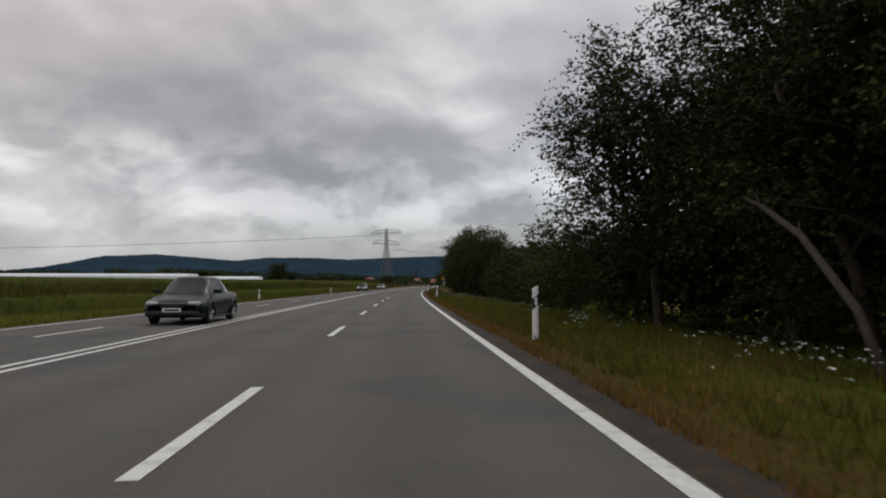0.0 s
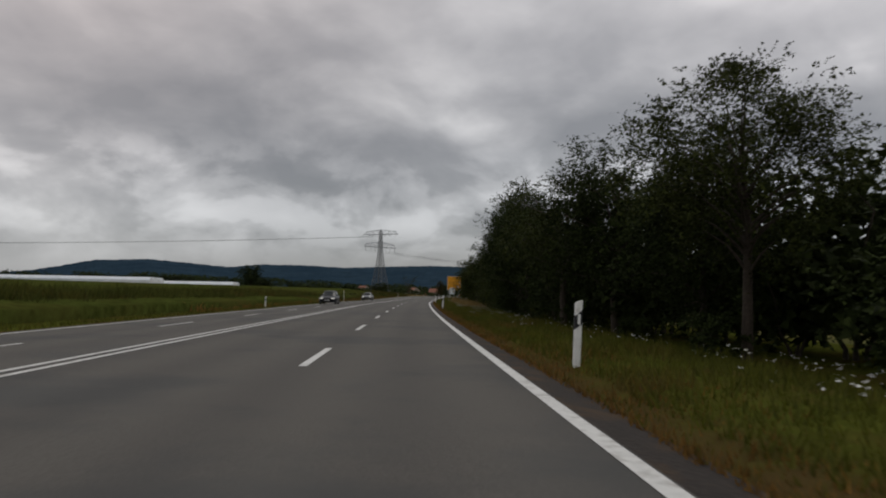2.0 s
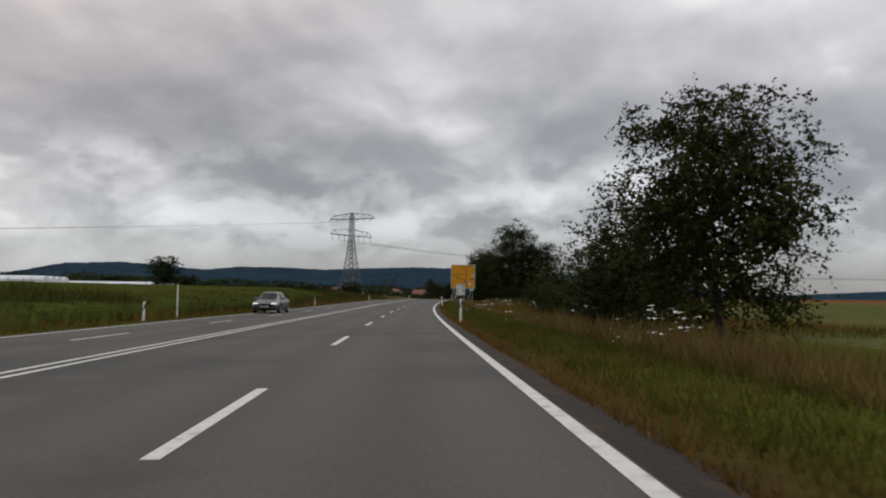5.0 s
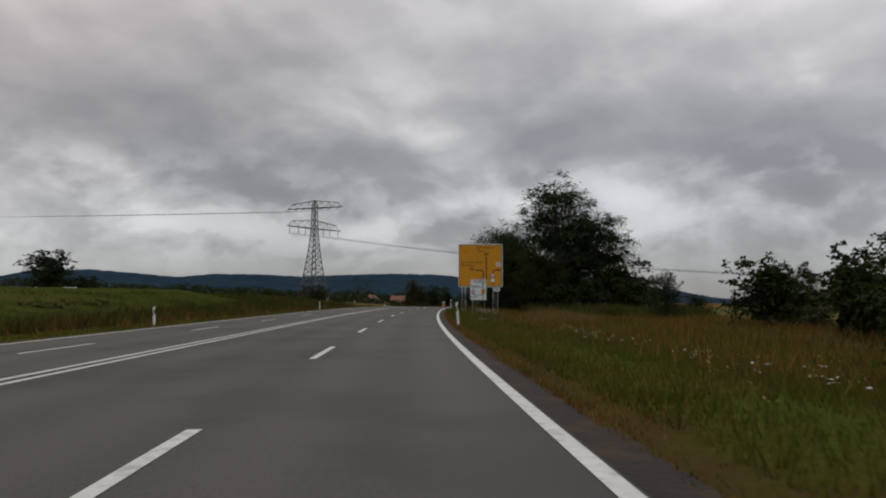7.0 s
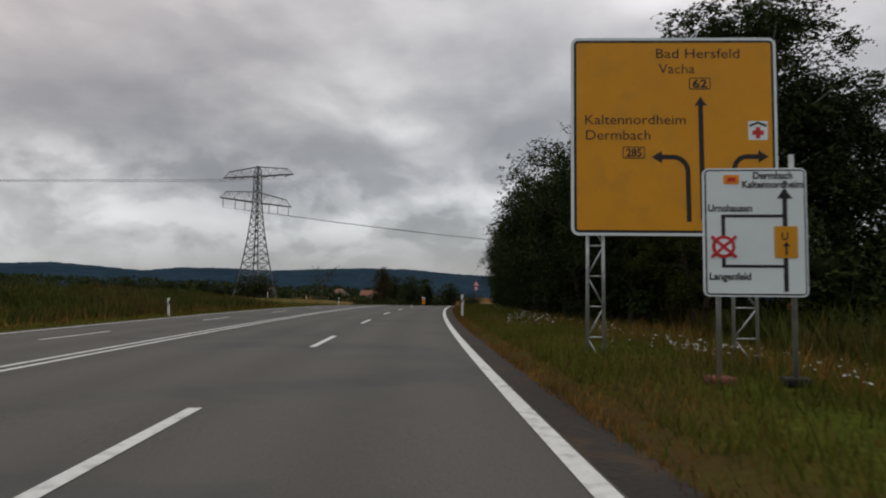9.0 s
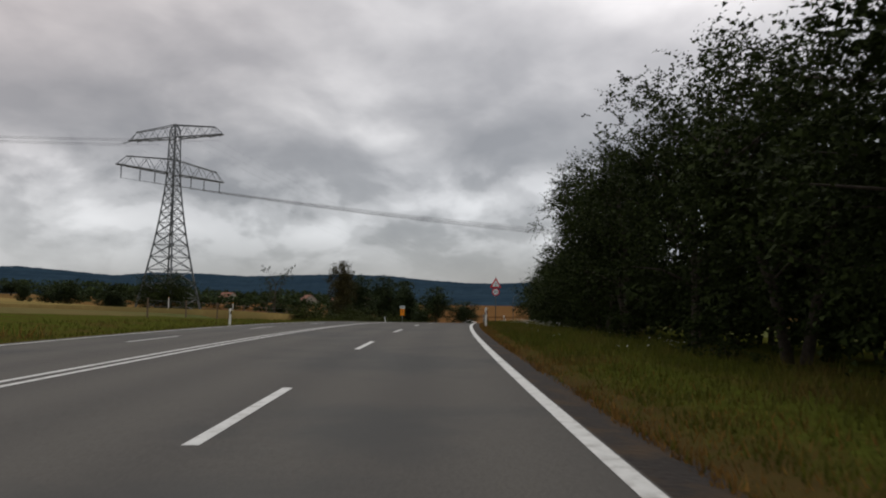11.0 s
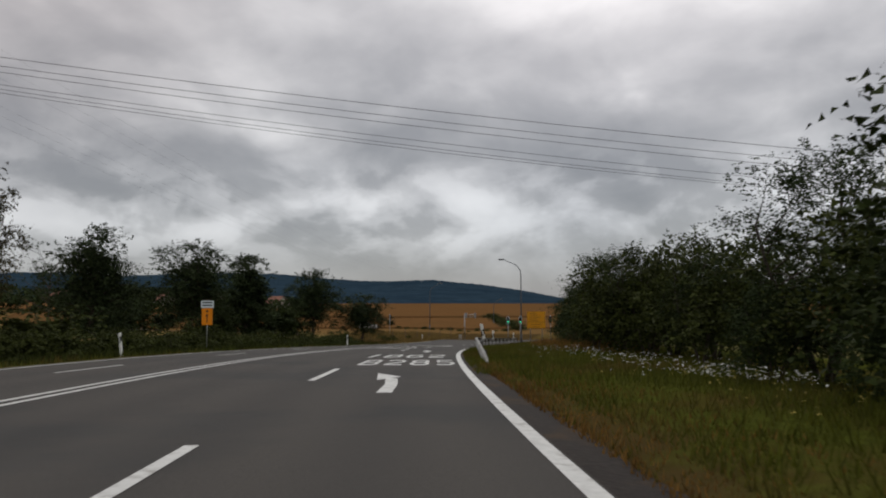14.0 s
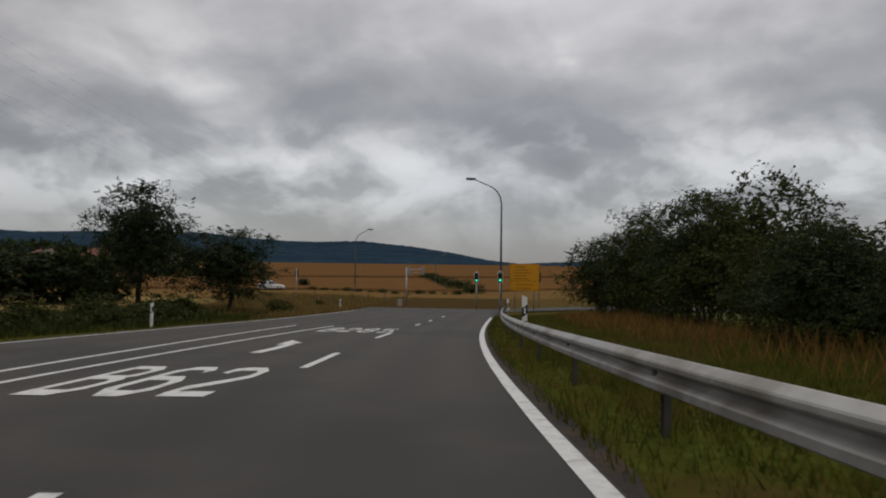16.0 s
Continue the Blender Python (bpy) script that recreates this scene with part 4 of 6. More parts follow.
RIGHT_ROW = [  # kind, s, l, height, width
    ("low", 13, 6.9, 1.3, 1), ("low", 17.5, 7.4, 1.0, 1), ("low", 23, 7.2, 1.5, 1), ("low", 69, 6.9, 1.2, 1), ("low", 75, 7.0, 0.9, 1), ("low", 83, 6.8, 1.1, 1), ("low", 93, 6.5, 1.2, 1), ("low", 99, 6.6, 1.4, 1), ("low", 104, 6.9, 1.1, 1),
    ("low", 259, 7.0, 1.1, 1), ("low", 267, 6.9, 1.2, 1), ("low", 274, 6.8, 1.0, 1), ("low", 283, 6.8, 1.3, 1), ("low", 291, 6.7, 1.2, 1), ("low", 301, 6.7, 1.1, 1), ("low", 309, 6.8, 1.4, 1), ("low", 315, 6.6, 1.6, 1),
    ("back", 1, 12.2, 4.6, 1), ("back", 6.5, 12.4, 4.8, 1), ("back", 12, 12.0, 5.0, 1), ("back", 17, 12.4, 5.0, 1), ("back", 22, 12.0, 4.8, 1), ("back", 27, 11.6, 4.2, 1), ("back", 4, 15.6, 4.6, 1.2), ("back", 14, 15.8, 4.8, 1.2), ("back", 24, 15.4, 4.6, 1.2),
    ("tall_b", 1, 8.6, 10, 1), ("tall_b", 7, 9.4, 9.0, 0.95), ("tall_c", 13, 9.0, 7.6, 1), ("dense", 18, 9.8, 9.2, 1), ("tall_a", 21.9, 7.7, 8.7, 1.0),
    ("bush_a", 29, 8.6, 3.8, 1), ("bush_b", 34, 7.8, 3.9, 1), ("bush_a", 39, 8.6, 2.8, 1), ("bush_c", 44, 8.4, 3.7, 0.9), ("bush_a", 49, 7.8, 3.2, 1), ("bush_b", 54, 8.4, 3.4, 1),
    ("bush_a", 33, 12.5, 4.2, 1.2), ("bush_b", 43, 13, 4.0, 1.2), ("bush_b", 53, 13, 3.4, 1.2), ("round", 63.5, 11.5, 4.8, 0.9),
    ("high", 68.7, 7.5, 6.4, 1.0), ("bush_a", 63, 9.4, 3.0, 1), ("tall_a", 74, 8.6, 6.6, 0.95), ("tall_a", 80.5, 7.8, 7.6, 1.0), ("high", 85.8, 6.9, 9.2, 1.25), ("bush_a", 88, 8.4, 3.2, 1), 
    ("tall_c", 94.6, 8.4, 6.9, 1), ("tall_c", 99.6, 7.4, 8.2, 1.0), ("tall_a", 105.5, 7.6, 8.7, 1.0), ("dense", 111, 8.5, 9.6, 0.66), ("bush_a", 64, 11, 3.2, 1.1), ("bush_b", 71, 11.5, 3.4, 1.1), ("bush_a", 78, 11, 3.4, 1.1), ("bush_b", 84, 11, 3.4, 1.1), ("bush_a", 91, 11.2, 3.4, 1.1), ("bush_b", 98, 11, 3.4, 1.1), ("bush_a", 105, 11, 3.4, 1.1), ("bush_b", 112, 11.2, 3.4, 1.1),
    ("high", 118.6, 9.3, 10.6, 0.78), ("bush_c", 116.5, 8.2, 2.7, 0.9), ("bush_a", 119.5, 8.4, 2.0, 0.9), ("bush_c", 121, 8.6, 2.5, 1), ("bush_b", 124.0, 8.6, 3.5, 0.95), ("bush_a", 128.0, 8.4, 3.7, 0.92), ("bush_c", 134, 8.4, 2.4, 1), ("bush_b", 138, 8.4, 2.0, 1), ("round", 149, 7.7, 7.7, 0.98),
    ("bush_c", 142.5, 9.2, 2.4, 1), ("bush_a", 157, 8.4, 4.2, 1), ("bush_b", 163, 9.2, 3.6, 1), ("bush_a", 170, 10, 3.6, 1), ("bush_b", 188.0, 10.6, 2.2, 1), ("bush_a", 194, 11.0, 2.9, 1), ("bush_b", 180, 13, 3.4, 1),
    ("bush_b", 203, 17, 2.5, 1), ("bush_a", 211, 21, 3.6, 1), ("bush_c", 224, 23, 3.2, 1), ("bush_a", 199, 22, 1.5, 1.2), ("bush_b", 232, 30, 3.0, 1.2), ("bush_a", 246, 31, 3.2, 0.9), ("bush_c", 234.6, 18, 3.4, 0.9), ("back", 262, 12.5, 4.6, 1), ("back", 268.5, 12.5, 4.6, 1), ("back", 275, 12, 4.6, 1), ("back", 283, 12, 4.6, 1), ("back", 292, 12, 4.6, 1), ("back", 301, 12, 4.6, 1), ("back", 322, 12, 3, 1), ("back", 329, 12, 3, 1), ("back", 336, 12.4, 3, 1), ("back", 343, 12.4, 2.6, 1),
    ("birch", 257.5, 13.6, 13.5, 1.25), ("birch", 258.5, 17.8, 12.6, 1.15), ("bush_a", 258, 14, 4.8, 1.2), ("bush_b", 260, 22, 3.4, 1.2), ("bush_a", 255, 19.5, 4.4, 1.2), ("bush_b", 252, 26, 1.4, 1.3), ("back", 250.5, 12.6, 2.2, 1), ("back", 252.5, 16, 2.6, 1.1), ("back", 251, 20, 2.4, 1.1),
    ("tall_b", 255, 10.4, 5.8, 0.95), ("tall_a", 259.5, 9.2, 8.0, 0.95), ("tall_c", 265, 8.6, 10.4, 0.95), ("tall_a", 271, 8.4, 10.4, 0.95), ("tall_a", 278, 8.2, 9.8, 0.95), ("tall_c", 285, 8.2, 9.4, 0.92),
    ("tall_c", 291.5, 8.6, 9.2, 0.92), ("tall_a", 298, 8.4, 9.2, 0.9), ("tall_c", 306, 8.2, 9.2, 0.95), ("dense", 312.5, 8.3, 8.8, 0.82), ("tall_b", 318, 10.5, 6, 0.9),
    ("bush_c", 321, 8.4, 5.6, 1.0), ("bush_a", 326, 8.3, 5.2, 1.0), ("bush_b", 331, 8.2, 5.0, 1.05), ("bush_c", 328, 11.5, 6.2, 1.1), ("airy", 335.5, 8.8, 5.4, 1.2), ("airy", 341, 8.8, 6.2, 1.15), ("airy", 346.5, 8.8, 5.3, 1.0), ("bush_b", 334, 8.4, 3.4, 1), ("bush_a", 339, 8.6, 3.8, 1), ("bush_b", 345.5, 8.6, 3.4, 1), ("bush_a", 344, 7.6, 3.6, 1),
    ("bush_b", 350, 9.2, 3.0, 1), ("bush_c", 347.5, 7.4, 2.0, 1.0), ("bush_a", 341.5, 7.4, 2.4, 0.9), ("bush_c", 352, 7.6, 1.9, 1.1), ("low", 338, 6.8, 1.5, 1.1), ("low", 335.5, 7.0, 1.4, 1.1), ("airy", 352.5, 8.9, 5.2, 1.1), ("bush_a", 358, 9.8, 3.2, 1), ("bush_b", 362.5, 10.2, 3.5, 1.0), ("bush_a", 368, 10.4, 3.6, 1.1), ("bush_b", 373, 10.8, 3.2, 1.0), ("bush_a", 377, 11.2, 2.7, 1.0), ("airy", 372.3, 7.9, 4.9, 0.95), ("airy", 367.3, 8.3, 4.6, 0.9), ("bush_b", 370.6, 8.4, 3.3, 0.95), ("bush_b", 366.0, 8.8, 3.4, 0.95), ("bush_d", 375.5, 9.0, 2.4, 1.0), ("bush_c", 384.5, 11.8, 2.6, 1.0),
    ("bush_c", 388, 8.6, 2.1, 1.1), ("bush_c", 391.5, 8.4, 2.5, 1.2), ("airy", 392.5, 8.8, 2.3, 1.6), ("bush_b", 386, 12.4, 2.2, 1.3), ("bush_a", 392, 11.8, 2.6, 1.3), ("bush_a", 398.5, 10.6, 2.9, 1.1), ("bush_b", 403, 11.2, 4.6, .9), ("bush_a", 407, 11.0, 5.6, .8), ("airy", 407, 10.6, 5.9, 1.0), ("bush_c", 412, 11, 3.9, 1.0), ("bush_b", 416, 11, 4.4, 1.0), ("bush_c", 421, 10.6, 5.6, 0.8), ("airy", 420.5, 10.4, 7.0, 1.0), ("bush_b", 426, 9.8, 5.4, 1.0), ("bush_a", 430, 9.2, 4.2, 1),
    ("bush_b", 389, 15.5, 1.8, 1.4), ("bush_a", 398, 18, 2.0, 1.4)]
RIGHT_ROW += [("bush_d" if k % 3 else "bush_b", 184 + 4.2 * k, 13.2 + 0.75 * k + 1.2 * (k * 5 % 3), 1.8 + 0.45 * (k * 7 % 4), 1.0) for k in range(11)]
for a, b in ((0, 28), (64, 118), (256, 320)):
    RIGHT_ROW += [("back", s, 10.4 + 0.5 * ((s * 7) % 3), 2.3 + 0.3 * ((s * 5) % 4), 1.05) for s in range(a, b, 4)]
for kind, s, l, h, w in RIGHT_ROW:
    p = road(s, l)
    if kind == "bush_a" and s > 355:
        kind = "bush_b"
    if kind in ("bush_a", "bush_b", "bush_c") and h > 4.7:
        kind, w = "thicket", w * 0.95
    if kind in ("bush_a", "bush_b") and (l > 12.4 or 60 < s < 115 and l > 10):
        kind, w, h = "back", min(w, 1.0), h * (1.15 if l < 12 else 0.9)
    plant(kind, p.x, p.y, h * 1.05 + (0.25 if kind != "low" else 0.0), w, group="trees and shrubs along the road")

def crown_to(kind, s, l, top, across, group):
    """A tree whose crown ends the given height over the road and is so many metres across."""
    p = road(s, l)
    h = p.z + top - ground_at(p.x, p.y)
    return plant(kind, p.x, p.y, h, across / (2.1 * PROTO_R[kind] * h / PROTO_H[kind]), group=group)


PROTO_R = {"field": 2.6, "field_round": 2.6, "field_tall": 2.3, "far": 2.6, "far_b": 2.1, "cone": 1.9}
for kind, s, l, top, across in (("field_tall", 365.5, -18.1, 7.9, 3.9), ("field", 378.5, -20.3, 7.2, 5.8), ("field_round", 395.5, -22.5, 8.6, 7.8), ("cone", 405.5, -22.4, 8.8, 6.4), ("field_round", 424.0, -22.8, 6.9, 5.4), ("field_round", 425.5, -17.0, 4.6, 5.1),
                                ("far", 388, -26, 5.0, 7.0), ("far", 414, -25.5, 5.0, 6.0)):
    crown_to(kind, s, l, top, across, "trees in the fields")
FIELD_TREES = [  # kind, x, y, top height, width
    ("far", -16, 396, 4.5, 1.1),
    ("far_b", -30, 455, 5.0, 1.1), ("far", -48, 470, 7.0, 1.2), ("far_b", -58, 480, 6.6, 1.2), 
    ("far_b", -20, 500, 6.0, 1.1), ("far", 5, 520, 6.6, 1.2), ("far_b", -70, 540, 7.0, 1.3), ("far", 22, 480, 4.6, 1.2),  ("far_b", -130, 520, 7.0, 1.4),
    ("far", -150, 560, 8.0, 1.5), ("far_b", -40, 600, 8.0, 1.5), ("far", -105, 600, 8.0, 1.6), ("far_b", -15, 620, 8.0, 1.5), ("far", 70.5, 500, 2.3, 1.0), ("far", -180, 640, 9, 1.6), 
    ]
for kind, x, y, h, w in FIELD_TREES:
    plant(kind, x, y, h, w, group="trees in the fields")
for kind, x, y, top, w in (("far", -55.2, 331.8, 16.2, 0.70), ("far", -50.5, 338, 9.0, 0.9), ("thicket", -7.6, 395.0, 7.4, 1.35), ("far", -50.1, 427.7, 6.9, 1.0), ("far", -35.6, 441, 8.2, 1.0), ("far_b", -26.3, 442.6, 8.2, 1.2), ("far", 94.7, 417.4, 4.3, 1.1), ("far", 85.3, 412.6, 2.4, 1.2)):
    plant(kind, x, y, (top - ground_at(x, y)) / 1.1, w, group="trees in the fields")
bt = bare_tree(11.0 - ground_at(6.5, 458), 31)
bt.matrix_basis = pose(6.5, 458, ground_at(6.5, 458) - 0.1) @ Matrix.Diagonal((0.64, 0.64, 0.93, 1))
for s in np.arange(352, 420, 2.3):
    p = road(s + _rng.random(), -16.6 - _rng.random() * 3.0)
    plant("hedge", p.x, p.y, (1.2 + 1.1 * _rng.random() ** 2) * (1.0 if s > 362 else 0.75), 0.8 + 0.5 * _rng.random(), group="hedge along the verge")
for s in np.arange(356, 416, 1.9):
    p = road(s + _rng.random(), -14.3 - _rng.random() * 1.6)
    plant("hedge", p.x, p.y, (0.8 + 0.7 * _rng.random()) * (1.0 if s > 362 else 0.75), 0.9 + 0.4 * _rng.random(), group="hedge along the verge")
for s, l, h, w in ((426.5, -13.6, 1.5, 0.8), (428.3, -13.9, 1.2, 0.9), (434, -17, 0.8, 1.0), (441, -19, 0.9, 1.0), (447, -16.5, 0.8, 0.8)):
    p = road(s, l)
    plant("hedge", p.x, p.y, h, w, group="hedge along the verge")
for s in np.arange(196, 300, 6.5):
    p = road(s + 3 * _rng.random(), -16.8 - _rng.random() * 4.5)
    plant("hedge", p.x, p.y, 0.45 + 0.7 * _rng.random(), 1.0 + 0.6 * _rng.random(), group="low shrubs on the bank")
for i, s in enumerate(np.arange(384, 430, 5.5)):
    p = road(s, -23.5 - 2.2 * (i % 3))
    plant("back", p.x, p.y, 2.5 + 0.5 * (i * 7 % 4), 1.0, group="undergrowth below the field trees")
p = road(181.4, 3.8)
plant("hedge", p.x, p.y, 0.5, 0.9, group="hedge along the verge")
for kind, x, y, h, w in (("bush_b", 54.1, 382.8, 2.5, 0.9), ("bush_a", 57.6, 383.2, 2.8, 0.95), ("airy", 42.6, 354.3, 4.0, 0.9)):
    plant(kind, x, y, h, w, group="trees and shrubs along the road")
for k in range(9):
    x, y = 91 + 4.6 * k, 474 + 13.0 * k
    plant("hedge", x, y, 1.6 + 0.4 * (k * 5 % 3), 1.5, group="hedge between the brown fields")
for k in range(14):
    x, y = 67 + 1.5 * k, 487 - 1.3 * k
    plant("hedge", x, y, 0.5 + 0.2 * (k * 5 % 3), 1.1, group="hedge between the brown fields")


def far_wood(name, x0, x1, y, depth, h, n, seed):
    """A belt of far trees, as one uneven mass of leaf clumps."""
    rng = np.random.default_rng(seed)
    centres = []
    for i in range(n):
        x, yy = x0 + (x1 - x0) * rng.random(), y + depth * rng.random()
        g = 0.55 + 0.6 * noise.noise(Vector((x * 0.03, seed * 3.1, 0.0)))
        zz = h * rng.random() ** 0.6 * max(0.25, min(1.0, g + 0.35))
        centres.append(((x, yy, zz + ground_at(x, yy)), 2.2))
    me = leaf_mesh(name, leaf_cloud(centres, 14, 1.5, rng), LEAF_BLUE)
    tagged(new(name, me), "dark belt of far trees before the hills", "woods", kind="stuff")


far_wood("tree_belt", -240, 60, 720, 40, 9, 900, 3)
far_wood("tree_belt", -60, 110, 1010, 50, 9, 430, 4)
far_wood("tree_belt", -420, -150, 640, 60, 9, 700, 6)
far_wood("tree_belt", -70, 62, 556, 16, 6, 420, 7)


# ---- grass and flowers of the verges ----
def grass(name, s0, s1, l0, l1, n, h, mat, label, seed, dense=1.0, wide=1.0, patchy=0.0):
    rng = np.random.default_rng(seed)
    s = s0 + (s1 - s0) * rng.random(n)
    l = l0 + (l1 - l0) * rng.random(n) ** dense
    psi = np.interp(s, GRID, _psi)
    x = np.interp(s, GRID, _x) + l * np.cos(psi)
    y = np.interp(s, GRID, _y) - l * np.sin(psi)
    z = np.interp(s, GRID, _z) + side(s, l) - 0.05
    patch = np.array([noise.noise(Vector((a * 0.35, b * 0.35, seed))) for a, b in zip(x, y)])
    hh = h * (0.5 + 0.8 * rng.random(n)) * (1 + 0.6 * patch)
    hh[patch + 0.5 * rng.random(n) - 0.25 < -0.35 + patchy * 0.5] *= 0.25 if patchy else 1.0
    a = rng.random(n) * 2 * math.pi
    w = (0.012 + 0.014 * rng.random(n)) * wide
    lean = hh * (0.15 + 0.5 * rng.random(n))
    b = rng.random(n) * 2 * math.pi
    v = np.empty((n, 3, 3))
    v[:, 0] = np.stack([x - np.cos(a) * w, y - np.sin(a) * w, z], 1)
    v[:, 1] = np.stack([x + np.cos(a) * w, y + np.sin(a) * w, z], 1)
    v[:, 2] = np.stack([x + np.cos(b) * lean, y + np.sin(b) * lean, z + hh], 1)
    tagged(new(name, leaf_mesh(name, v.reshape(-1, 3), mat)), label, "grass", kind="stuff")


grass("verge_grass", -6, 400, 2.4, 7.5, 195000, 0.19, GRASS, "green and browning verge grass", 1, dense=1.25, wide=0.7)
grass("verge_grass", -6, 400, 4.4, 8.5, 56000, 0.30, GRASS, "longer grass below the roadside trees", 33, wide=0.6)
grass("verge_grass", 160, 260, 6, 24, 30000, 0.40, GRASS, "tall unmown meadow grass", 2)
grass("dry_grass", 225, 239, 8, 11.5, 2600, 0.7, STRAW, "drift of pale seeding grass", 29)
grass("dry_grass", -6, 356, 1.90, 2.7, 42000, 0.07, RUST, "short parched grass on the asphalt edge", 42, wide=0.7)
grass("verge_grass", -6, 356, 1.98, 3.2, 40000, 0.10, GRASS, "short worn grass next to the asphalt edge", 41, wide=0.6)
grass("dry_grass", -6, 400, 1.95, 3.7, 70000, 0.11, RUST, "short dry straw-coloured grass along the road edge", 3, dense=1.6, wide=0.6, patchy=0.25)
grass("verge_grass", 354, 428, 1.60, 7.0, 50000, 0.17, GRASS, "short grass below the guard rail", 39, wide=0.7)
grass("dry_grass", 165, 262, 5.2, 24, 40000, 0.45, RUST, "reddish-brown seeding meadow grass", 4, patchy=0.5)
grass("tall_weeds", 240, 258, 9.5, 24, 12000, 0.9, WEED, "dark weeds behind the signs", 40, wide=2.2)
grass("dry_grass", 122, 165, 4.6, 6.8, 9000, 0.62, STRAW, "pale seeding grass before the shrubs", 8)
grass("dry_grass", 368, 425, 5.5, 10, 5000, 0.5, RUST, "reddish dry grass below the shrubs", 9)
grass("verge_grass", -6, 420, -18, -10.9, 50000, 0.2, GRASS, "green verge grass beside the fields", 5)
grass("tall_weeds", -6, 180, -30, -18, 46000, 1.05, CROP_LEAF, "tall leafy crop along the field edge", 16, dense=0.5, wide=3.0)
grass("tall_weeds", 350, 424, -19, -12.6, 26000, 0.42, LEAF_OLIVE, "dark weeds below the hedge", 28, wide=2.2)
grass("dry_grass", 418, 470, -30, -10.9, 26000, 0.45, STRAW, "golden dry grass before the crossing", 38, wide=1.8)
grass("tall_weeds", 150, 298, -24, -14.5, 46000, 0.66, WEED, "tall dark weeds on the bank", 6, wide=2.5)
grass("dry_grass", 100, 300, -22, -13.5, 14000, 0.5, RUST, "browned seeding weeds on the bank", 26, wide=1.6)
grass("tall_weeds", -6, 180, -19.5, -16.5, 24000, 0.7, WEED, "dark weeds before the green field", 27, wide=2.0)


def flowers(name, spots, n, mat, label, seed, size=0.016, h=0.3):
    """Flat flower heads on stalks, in small close drifts round the given (s, l, spread along, spread across, share)."""
    rng = np.random.default_rng(seed)
    out = []
    for s0, l0, ds, dl, k in spots:
        drifts = [(s0 + rng.normal() * ds, max(3.5, l0 + rng.normal() * dl), 0.15 + 0.45 * rng.random()) for q in range(7)]
        for i in range(int(n * k)):
            a, b, r = drifts[int(len(drifts) * rng.random() ** 1.5)]
            s, l = a + rng.normal() * r * 1.8, max(3.1, b + rng.normal() * r)
            p = road(s, l)
            p.z += float(side(s, l)) - 0.02
            t = h * (0.6 + 0.7 * rng.random())
            tip = p + Vector((rng.normal() * 0.04, rng.normal() * 0.04, t))
            big_head = size * (0.55 + 0.75 * rng.random())
            for q in range(3 + int(rng.random() * 4)):
                c = tip + Vector((rng.normal() * big_head, rng.normal() * big_head, abs(rng.normal()) * 0.012))
                r2, w = big_head * (0.5 + 0.5 * rng.random()), rng.random() * 3.14
                u = Vector((math.cos(w), math.sin(w), rng.normal() * 0.25)) * r2
                g = Vector((-math.sin(w), math.cos(w), rng.normal() * 0.25)) * r2
                out += [c - u, c - g, c + u, c - u, c + u, c + g]
    tagged(new(name, leaf_mesh(name, np.array([tuple(p) for p in out]), mat)), label, "flowers", kind="stuff")


flowers("white_flowers", [(8, 4.6, 2, 0.6, 1), (20, 4.5, 4, 0.8, .6), (30, 4.6, 5, 0.9, .8), (44, 5, 6, 1, 1), (62, 4.6, 5, .7, 1), (76, 4.8, 6, .8, 1), (92, 4.4, 6, .6, 1), (108, 4.6, 6, .6, 1), (122, 4.8, 5, .7, 1),
                          (150, 5, 10, 1, .7), (178, 5, 8, 1.2, 1.2), (192, 6, 6, 1.4, 1.2), (206, 5.5, 8, 1.4, 1), (222, 6, 8, 1.4, 1.2), (240, 5, 5, .9, 1.6), (252, 4.8, 6, .8, 2), (270, 4.8, 9, .8, 1.2), (300, 4.8, 10, .8, .6),
                          (312, 4.8, 4, .7, 1.2), (318, 5.2, 4, .8, 1.0), (322, 4.6, 5, .6, 1), (344, 5, 5, .8, 2), (354, 5, 4, 1.0, 1.7), (359, 6, 4, 1.2, 1.2), (368, 6, 6, 1.4, 1)], 90, PETAL, "white yarrow and daisies in the verge grass", 11)
flowers("yellow_flowers", [(325, 4.8, 8, .7, 1), (335, 5.0, 3, .9, 1.2), (342, 5.2, 4, 1.0, 1.2), (355, 5.5, 6, 1, 1.8), (196, 8, 8, 3, 1)], 60, PETAL_Y, "small yellow flowers in the verge grass", 12)
flowers("pale_umbels", [(150, 5.5, 8, .6, .5)], 130, PETAL, "drift of pale tall umbel flowers", 13, size=0.05, h=0.8)


